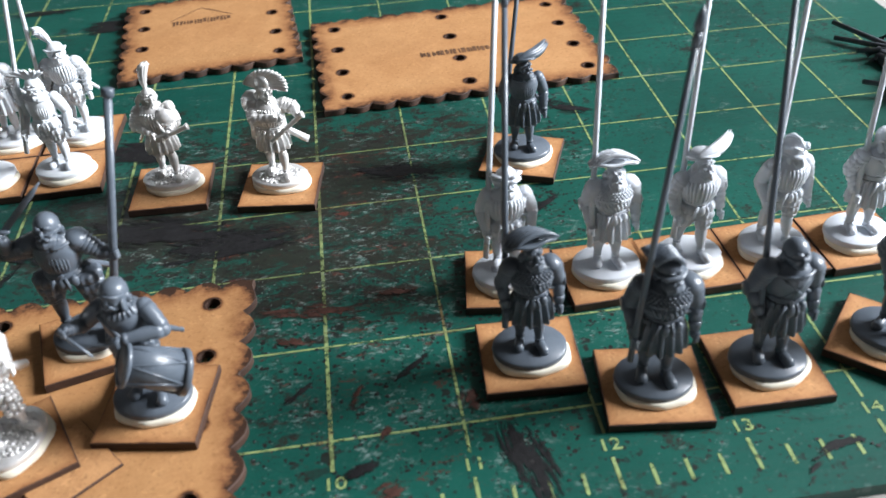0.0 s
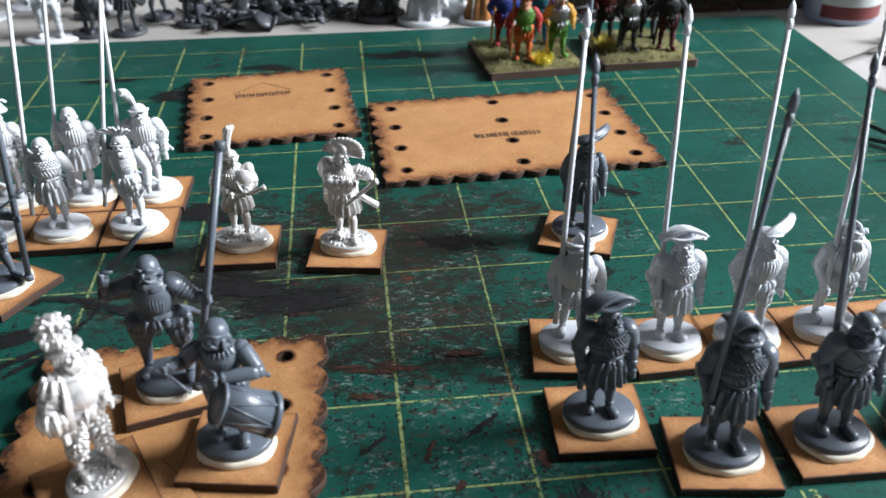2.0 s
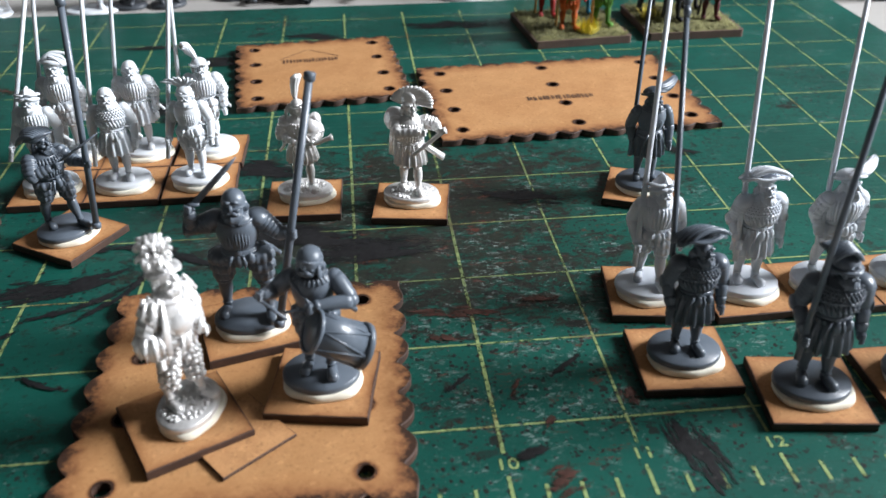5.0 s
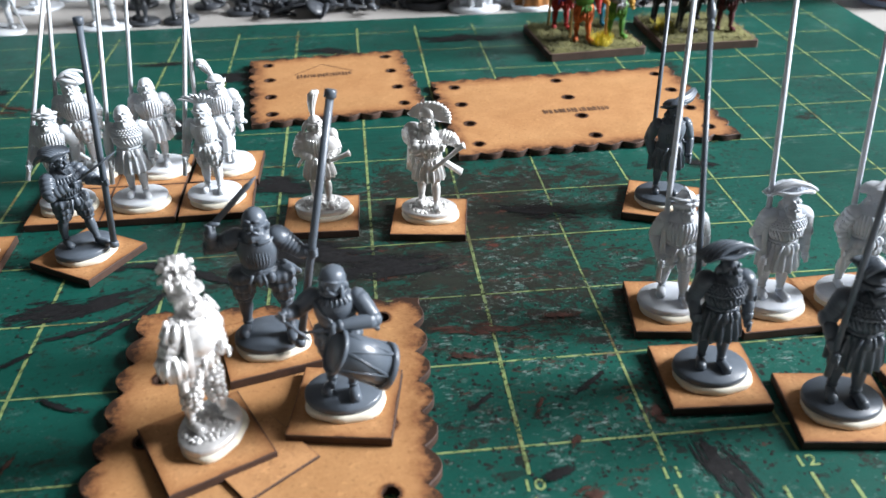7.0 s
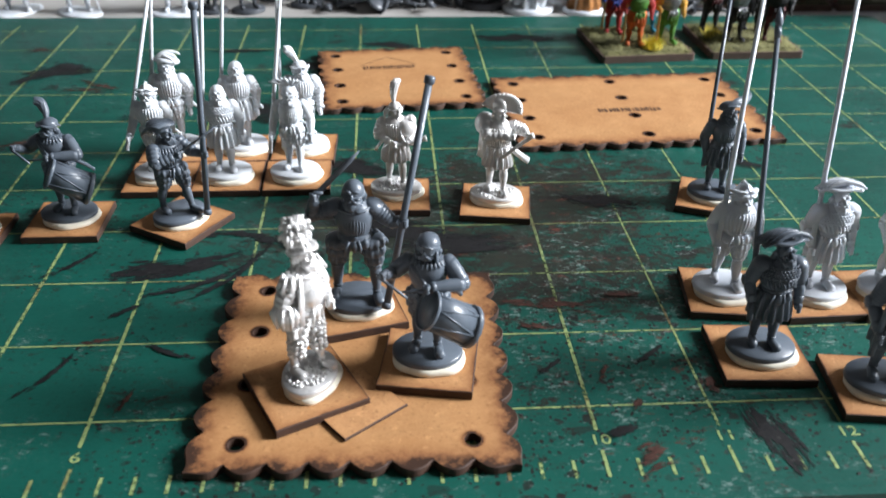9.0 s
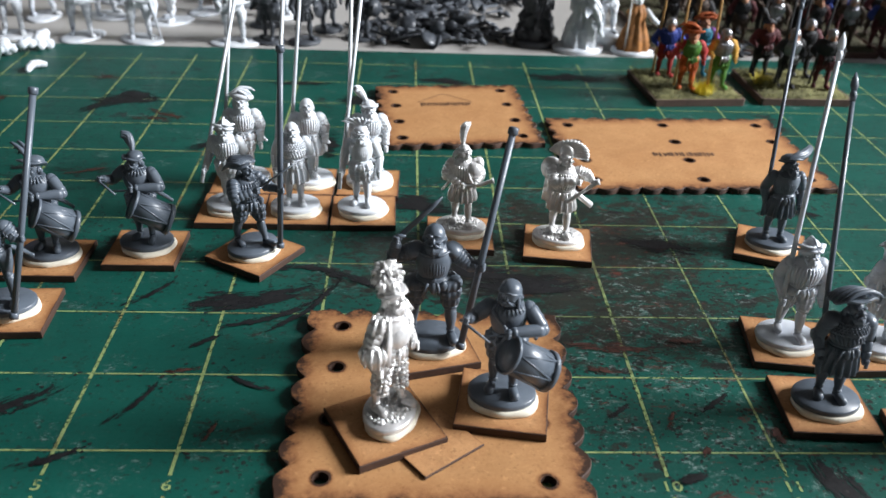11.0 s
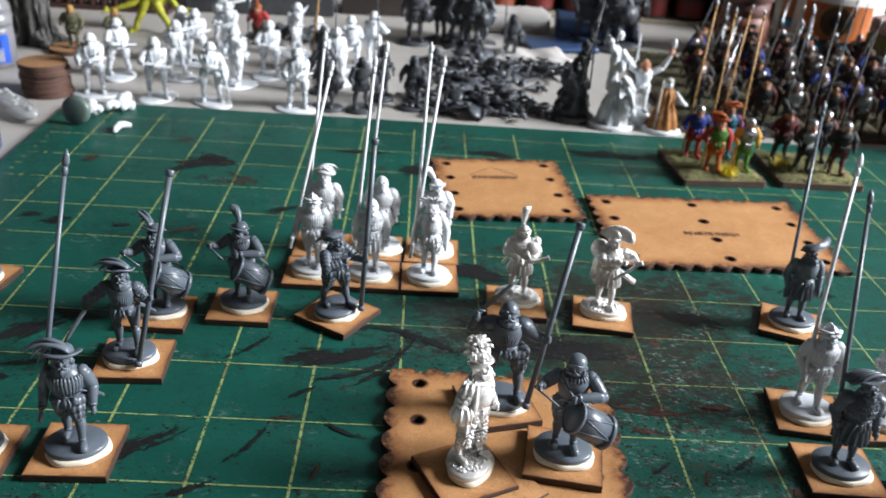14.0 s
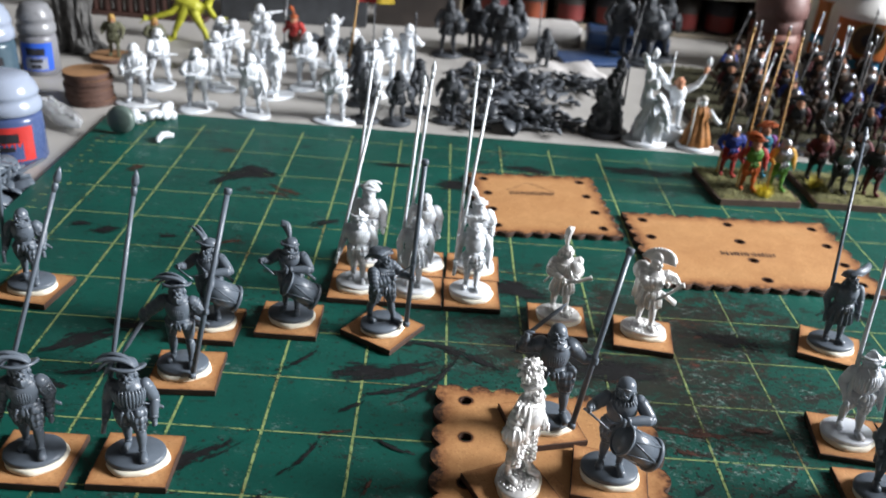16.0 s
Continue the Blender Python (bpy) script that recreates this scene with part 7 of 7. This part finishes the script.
def paint_pot(x, y, r, h, paint, label_mat, lid_mat, text_label, turn=0.0):
    pot = tagged(new("paint_pot"), text_label, "paint pot", "paint pots")
    pot.matrix_basis = spot(x, y, TABLE + 0.002, turn)
    l = Lump()
    l.lathe([(r * 0.93, 0), (r, 0.05), (r * 0.97, h * 0.5), (r * 0.9, h * 0.56), (r * 0.3, h * 0.57)], n=40)
    part("jar", l.mesh("jar", [paint]), pot, "plastic jar filled with paint")
    l = Lump()
    l.lathe([(r * 0.92, h * 0.565), (r * 1.0, h * 0.59), (r * 1.0, h * 0.68), (r * 0.93, h * 0.7), (r * 0.92, h * 0.76), (r * 0.95, h * 0.77), (r * 0.94, h * 0.8), (r * 0.86, h * 0.88), (r * 0.8, h * 0.9), (r * 0.72, h * 0.955), (r * 0.5, h * 0.99), (r * 0.2, h)], n=40)
    part("lid", l.mesh("lid", [lid_mat]), pot, "domed flip lid")
    l = Lump()
    wrap(l, r * 1.012, r * 0.995, h * 0.08, h * 0.47, -2.5, -0.7, 0)
    tag = part("label", l.mesh("label", [label_mat]), pot, "coloured paper label")
    l = Lump()
    wrap(l, r * 1.02, r * 1.005, h * 0.3, h * 0.4, -2.1, -1.15, 0)
    wrap(l, r * 1.025, r * 1.015, h * 0.2, h * 0.25, -1.95, -1.3, 0)
    wrap(l, r * 1.03, r * 1.02, h * 0.12, h * 0.17, -1.9, -1.4, 0)
    part("label_print", l.mesh("label_print", [label_black]), tag, "black print on the label")
    l = Lump()
    wrap(l, r * 1.016, r * 1.0, h * 0.1, h * 0.3, -2.2, -1.05, 0)
    part("label_shield", l.mesh("label_shield", [paint if label_mat == label_red else label_grey]), tag)
    return pot


paint_pot(-0.88, 8.2, 0.56, 1.6, plain("blue_grey_paint", (0.06, 0.09, 0.2), 0.25, 0, 0.15, 60), label_red, frosted, "blue paint pot with red label and frosted lid", 12)
paint_pot(-2.55, 13.3, 0.42, 1.62, plain("silver_paint", (0.2, 0.2, 0.22), 0.35, 0, 0.15, 60), label_blue, plain("grey_lid", (0.22, 0.225, 0.24), 0.3), "grey paint pot with bright blue label", 15)
paint_pot(-3.05, 12.15, 0.5, 1.8, plain("petrol_paint", (0.05, 0.09, 0.12), 0.3, 0, 0.15, 60), plain("label_petrol", (0.06, 0.1, 0.13), 0.4), frosted, "dark petrol paint pot with clear lid", 25)

l = Lump()
pts = []
for i in range(9):
    u = i / 8
    pts.append((-1.5 + 1.2 * u, 10.95 - 1.35 * u, TABLE + 0.13))
l.tube(pts, [0.08, 0.2, 0.26, 0.28, 0.28, 0.28, 0.27, 0.2, 0.06], 14, 0.45, side=(0.7, 0.7, 0))
for i in range(14):
    u = rnd.uniform(0.1, 0.9)
    l.ball((-1.5 + 1.2 * u + rnd.uniform(-0.1, 0.1), 10.95 - 1.35 * u + rnd.uniform(-0.1, 0.1), TABLE + 0.24), (0.06, 0.06, 0.04), n=7, rings=5)
thing("blister_pack", l.mesh("blister", [blister_clear]), "clear plastic blister with bubbles lying on the table", "blister pack", Matrix())
l = Lump()
l.lathe([(0.24, 0), (0.27, 0.03), (0.27, 0.12), (0.2, 0.16)], (0, 0, 0.27), n=30, rot=(82, 0, -8))
thing("round_plug", l.mesh("plug", [plain("smoky_green_plastic", (0.1, 0.14, 0.125), 0.4)]), "dark green round plastic foot lying on its side", "figure base", spot(0.62, 9.55, 0.002))
l = Lump()
for i in range(26):
    u = rnd.random()
    l.ball((0.2 + 0.55 * u + rnd.gauss(0, 0.06), 0.1 + 0.75 * u + rnd.gauss(0, 0.06), 0.16 + rnd.gauss(0, 0.05)), (rnd.uniform(0.07, 0.13),) * 3, n=8, rings=6)
thing("figurine", fused(l, 0.016, 1).mesh("lying", [primer]), "white primed figure lying on its side", "figurine", spot(0.5, 9.75, 0.002))
l = Lump()
l.tube([(0, 0, 0.05), (0.05, 0.14, 0.1), (0.13, 0.22, 0.08), (0.24, 0.24, 0.06)], [0.06, 0.07, 0.07, 0.045], 9)
l.ball((0.02, -0.02, 0.05), (0.05, 0.07, 0.05))
thing("plastic_arm", fused(l, 0.012, 1).mesh("bit", [primer]), "small white plastic arm lying on the mat", "sprue", spot(1.4, 9.15, 0.004))

# dark rack of tubes and dark foam block at the back
rack_brown = plain("dark_red_wood", (0.06, 0.028, 0.022), 0.5, 0, 0.3, 90, 0.2)
rack = tagged(new("tube_rack"), "row of dark brown upright tubes on a rail", "rack")
for i in range(12):
    l = Lump()
    l.lathe([(0.12, 0.0), (0.135, 0.02), (0.135, 0.9), (0.15, 0.92), (0.15, 1.1), (0.12, 1.12), (0.12, 2.2), (0.1, 2.25)], n=14)
    part("tube", l.mesh("tube", [rack_brown]), rack, at=spot(-4.1 + i * 0.33, 19.2, TABLE + 0.12))
l = Lump()
l.block((-2.3, 19.2, TABLE + 0.06), (4.2, 0.5, 0.12))
part("rail", l.mesh("rail", [rack_brown], False), rack)
foam = plain("black_foam", (0.035, 0.038, 0.043), 0.85, 0, 0.5, 60, 1.0)
l = Lump()
l.block((0, 0, 1.6), (4.3, 1.2, 3.2), bevel=0.05)
thing("foam_block", l.mesh("foam", [foam], False), "rough black foam block standing at the back", "box", spot(2.2, 20.3, TABLE + 0.002, 6))

l = Lump()
l.block((0, 0, 1.7), (2.6, 0.7, 3.4), bevel=0.05)
thing("dark_box", l.mesh("box", [plain("dark_brown_card", (0.03, 0.022, 0.018), 0.7, 0, 0.4, 50)], False), "dark brown box standing at the back", "box", spot(5.85, 20.9, TABLE + 0.002, 4))

# shelf of round paint tins
shelf_wood = plain("pale_shelf", (0.3, 0.26, 0.2), 0.6, 0, 0.1, 60)
dark_panel = plain("dark_panel", (0.03, 0.025, 0.022), 0.7, 0, 0.3, 40)
shelf = tagged(new("paint_shelf"), "pale wooden shelf unit with paint tins", "shelf")
for z, h, m, y in ((0.0, 0.1, shelf_wood, 23.0), (1.3, 0.1, shelf_wood, 23.0)):
    l = Lump()
    l.block((14.0, y, TABLE + 0.06 + z), (13.5, 2.2, h), bevel=0.02)
    part("board", l.mesh("board", [m], False), shelf)
l = Lump()
l.block((14.0, 24.2, TABLE + 2), (13.5, 0.2, 4), bevel=0.02)
part("back_panel", l.mesh("back_panel", [dark_panel], False), shelf, "dark back panel")
for x in (7.2, 20.8):
    l = Lump()
    l.block((x, 23.0, TABLE + 2), (0.12, 2.2, 4), bevel=0.02)
    part("side_panel", l.mesh("side_panel", [shelf_wood], False), shelf)


def tin(x, y, z, r, body, band, name, label):
    t = tagged(new(name), label, "paint tin", "paint tins")
    t.matrix_basis = spot(x, y, z, rnd.uniform(-20, 20))
    l = Lump()
    l.lathe([(r * 0.96, 0), (r, 0.03), (r, 0.95), (r * 0.9, 1.0), (r * 0.9, 1.05)], n=30)
    part("tin_body", l.mesh("tin_body", [body]), t)
    l = Lump()
    wrap(l, r * 1.01, r * 1.01, 0.1, 0.6, -2.6, -0.5, 0)
    part("label", l.mesh("label", [band]), t, "printed label")


# darker copies of the red and orange labels: the lower shelf's dimness as colour
tin_red, tin_rust = plain("dim_red_label", (0.14, 0.014, 0.012), 0.6, 0, 0.3, 90), plain("dim_rust_label", (0.2, 0.04, 0.012), 0.6, 0, 0.3, 90)
for i in range(10):
    tin(8.3 + 1.25 * i, 22.7, TABLE + 0.114, 0.52, dark_panel if i % 3 else label_black, (tin_red, tin_rust, tin_red)[i % 3], "paint_tin", "dark paint tin with red label on the lower shelf")
    tin(8.6 + 1.2 * i, 22.7, TABLE + 1.414, 0.5, label_yellow if i % 3 else label_cream, (label_yellow, label_cream, dark_panel)[i % 3], "paint_tin", "yellow paint tin on the upper shelf")


def tall_bottle(x, y, r, h, body, cap_mat, label):
    b = tagged(new("bottle"), label, "bottle", "tall bottles")
    b.matrix_basis = spot(x, y, TABLE + 0.002, 0)
    l = Lump()
    l.lathe([(r * 0.93, 0), (r, 0.06), (r, h * 0.72), (r * 0.9, h * 0.8), (r * 0.55, h * 0.85), (r * 0.5, h * 0.86)], n=36)
    part("bottle_body", l.mesh("bottle_body", [body]), b)
    l = Lump()
    l.lathe([(r * 0.62, h * 0.83), (r * 0.62, h * 0.97), (r * 0.55, h)], n=30)
    part("cap", l.mesh("cap", [cap_mat]), b, "screw cap")
    return b


white_bottle = plain("white_bottle", (0.8, 0.79, 0.77), 0.35, 0, 0.04, 60)
label_teal, emblem_brown, emblem_gold = plain("label_teal", (0.02, 0.22, 0.4), 0.4), plain("emblem_brown", (0.09, 0.05, 0.02), 0.5, 0, 0.4, 300), plain("emblem_gold", (0.4, 0.22, 0.05), 0.5, 0, 0.3, 200)
blue_cap = plain("blue_cap", (0.02, 0.2, 0.55), 0.4)
for x, y, r, h in ((18.78, 18.5, 1.15, 1.0), (19.05, 20.95, 1.05, 0.96)):
    b = tagged(new("bottle"), "white plastic bottle with orange and blue label and blue cap", "bottle", "tall bottles")
    b.matrix_basis = spot(x, y, TABLE + 0.002, 0)
    l = Lump()
    l.lathe([(r * 0.93, 0), (r, 0.08), (r, h * 1.9), (r * 0.95, h * 2.0), (r * 0.8, h * 2.18), (r * 0.62, h * 2.38), (r * 0.55, h * 2.42)], n=48)
    part("bottle_body", l.mesh("bottle_body", [white_bottle]), b)
    l = Lump()
    l.lathe([(r * 0.58, h * 2.42), (r * 0.6, h * 2.44), (r * 0.6, h * 3.2), (r * 0.52, h * 3.3)], n=48, ripple=24, amp=0.012)
    part("cap", l.mesh("cap", [blue_cap]), b, "blue screw cap")
    l = Lump()
    wrap(l, r * 1.008, r * 1.008, 0.15, 1.8, -2.86, -1.16, 0, 24)
    tag = part("label", l.mesh("label", [label_orange]), b, "orange printed label")
    for z0, z1, m, name in ((0.5, 0.74, label_teal, "teal stripe of the label"), (0.74, 0.82, label_black, "black rule of the label")):
        l = Lump()
        wrap(l, r * 1.013, r * 1.013, z0, z1, -2.86, -1.16, 0, 24)
        part("label_stripe", l.mesh("label_stripe", [m]), tag, name)
    for k, (q, m) in enumerate(((0.46, emblem_gold), (0.4, emblem_brown), (0.17, label_black))):
        l = Lump()
        vs = [(r * (1.018 + 0.004 * k) * math.cos(-2.01 + q / r * math.cos(6.2832 * i / 32)), r * (1.018 + 0.004 * k) * math.sin(-2.01 + q / r * math.cos(6.2832 * i / 32)), 1.34 + q * math.sin(6.2832 * i / 32)) for i in range(32)]
        l.add(vs + [(r * (1.02 + 0.004 * k) * math.cos(-2.01), r * (1.02 + 0.004 * k) * math.sin(-2.01), 1.34)], [(i, (i + 1) % 32, 32) for i in range(32)])
        part("label_emblem", l.mesh("label_emblem", [m]), tag, "round emblem on the label")
pot = tagged(new("bottle"), "terracotta coloured plastic bottle with a dark domed ribbed cap", "bottle")
pot.matrix_basis = spot(16.15, 18.5, TABLE + 0.002) @ Matrix.Diagonal((0.92, 0.92, 1.18, 1))
l = Lump()
l.lathe([(0.74, 0), (0.8, 0.06), (0.8, 0.85), (0.7, 1.0), (0.62, 1.05)], n=40)
part("bottle_body", l.mesh("bottle_body", [plain("terracotta_plastic", (0.2, 0.075, 0.055), 0.5, 0, 0.2, 40)]), pot)
l = Lump()
l.lathe([(0.68, 1.03), (0.7, 1.05), (0.7, 1.3), (0.66, 1.34), (0.78, 1.4), (0.78, 1.6), (0.68, 1.95), (0.4, 2.2), (0.1, 2.25)], n=48, ripple=24, amp=0.012)
part("cap", l.mesh("cap", [plain("dark_red_cap", (0.17, 0.09, 0.082), 0.5)]), pot, "dark reddish-brown domed cap")
jar = tall_bottle(19.15, 10.95, 0.68, 2.6, frosted, plain("white_cap", (0.7, 0.7, 0.7), 0.4), "cloudy clear jar with grey and red label")
for z0, z1, m, k in ((0.12, 0.36, plain("label_wine", (0.12, 0.014, 0.014), 0.6), 1.012), (0.36, 1.4, plain("label_mint", (0.42, 0.47, 0.46), 0.5), 1.012)):
    l = Lump()
    wrap(l, 0.68 * k, 0.68 * k, z0, z1, -2.6, -0.6, 0)
    part("label", l.mesh("label", [m]), jar, "printed label patch")

# squat jars with pale lids
for x, y, fill, lid in ((19.05, 15.9, (0.16, 0.13, 0.03), (0.5, 0.3, 0.26)), (20.3, 16.0, (0.22, 0.2, 0.06), (0.5, 0.49, 0.46))):
    pot = tagged(new("paint_jar"), "squat jar of olive paint with a pale lid", "paint jar", "squat jars")
    pot.matrix_basis = spot(x, y, TABLE + 0.002)
    l = Lump()
    l.lathe([(0.5, 0), (0.54, 0.05), (0.54, 0.75), (0.52, 0.78)], n=32)
    part("jar", l.mesh("jar", [white_bottle]), pot, "cloudy white jar")
    l = Lump()
    l.lathe([(0.535, 0.781), (0.55, 0.79), (0.55, 1.4), (0.5, 1.46)], n=32)
    part("sleeve", l.mesh("sleeve", [plain("olive_sleeve", fill, 0.5, 0, 0.3, 60)]), pot, "olive printed sleeve")
    l = Lump()
    l.lathe([(0.46, 1.461), (0.52, 1.48), (0.52, 1.8), (0.46, 1.84)], n=32, ripple=16, amp=0.01)
    part("lid", l.mesh("lid", [plain("pale_lid", lid, 0.5)]), pot, "pale ribbed screw lid")

# papers, cards and cloth
paper = plain("white_paper", (0.44, 0.425, 0.415), 0.7, 0, 0.05, 60, 0.1)
blue_card = plain("dark_blue_card", (0.02, 0.05, 0.13), 0.4, 0, 0.2, 40)


def sheet(name, x, y, z, w, h, turn, m, label, category, thick=0.02, curl=0.1, seed=1):
    l = Lump()
    n = 16
    top = [((i / n - 0.5) * w, (j / n - 0.5) * h, thick + curl * (0.5 + 0.5 * noise.noise((i * 0.22, j * 0.22, seed * 3.3)))) for j in range(n + 1) for i in range(n + 1)]
    low = [(a, b, c - thick) for a, b, c in top]
    k = (n + 1) ** 2
    faces = [(j * (n + 1) + i, j * (n + 1) + i + 1, (j + 1) * (n + 1) + i + 1, (j + 1) * (n + 1) + i) for j in range(n) for i in range(n)]
    rim = [i for i in range(n)] + [(n + 1) * i + n for i in range(n)] + [k - 1 - i for i in range(n)] + [(n + 1) * (n - i) for i in range(n)]
    l.add(top + low, faces + [tuple(q + k for q in reversed(f)) for f in faces] + [(a + k, b + k, b, a) for a, b in zip(rim, rim[1:] + rim[:1])])
    return thing(name, l.mesh(name, [m]), label, category, spot(x, y, z, turn))


sheet("paper_sheet", 9.9, 16.4, TABLE + 0.003, 2.2, 1.9, 12, paper, "crumpled white paper lying on the table", "paper", 0.02, 0.3, 2)
sheet("folded_paper", 9.8, 19.9, TABLE + 0.003, 1.9, 1.1, 8, paper, "folded stack of white paper", "paper", 0.55, 0.08, 3)
sheet("booklet", 10.9, 18.1, TABLE + 0.003, 2.0, 1.3, 10, blue_card, "dark blue glossy booklet", "booklet", 0.12, 0.03, 4)
sheet("booklet", 12.2, 19.7, TABLE + 0.003, 2.4, 1.3, -6, blue_card, "dark blue folded cloth-covered booklet", "booklet", 0.5, 0.1, 5)
sheet("paper_sheet", 20.6, 13.6, TABLE + 0.003, 1.9, 1.5, 40, paper, "crumpled pale paper beside the jars", "paper", 0.02, 0.8, 9)
sheet("paper_sheet", 19.6, 7.4, TABLE + 0.003, 3.2, 3.6, 30, paper, "white paper under sprue frames beside the mat", "paper", 0.015, 0.08, 6)
l = Lump()
l.block((0, 0, 0.2), (0.7, 0.5, 0.4), bevel=0.3)
thing("brown_box", l.mesh("box", [plain("red_brown_card", (0.2, 0.06, 0.03), 0.6, 0, 0.3, 80)]), "small reddish-brown carton on the table", "box", spot(19.6, 5.0, TABLE + 0.003, 20))
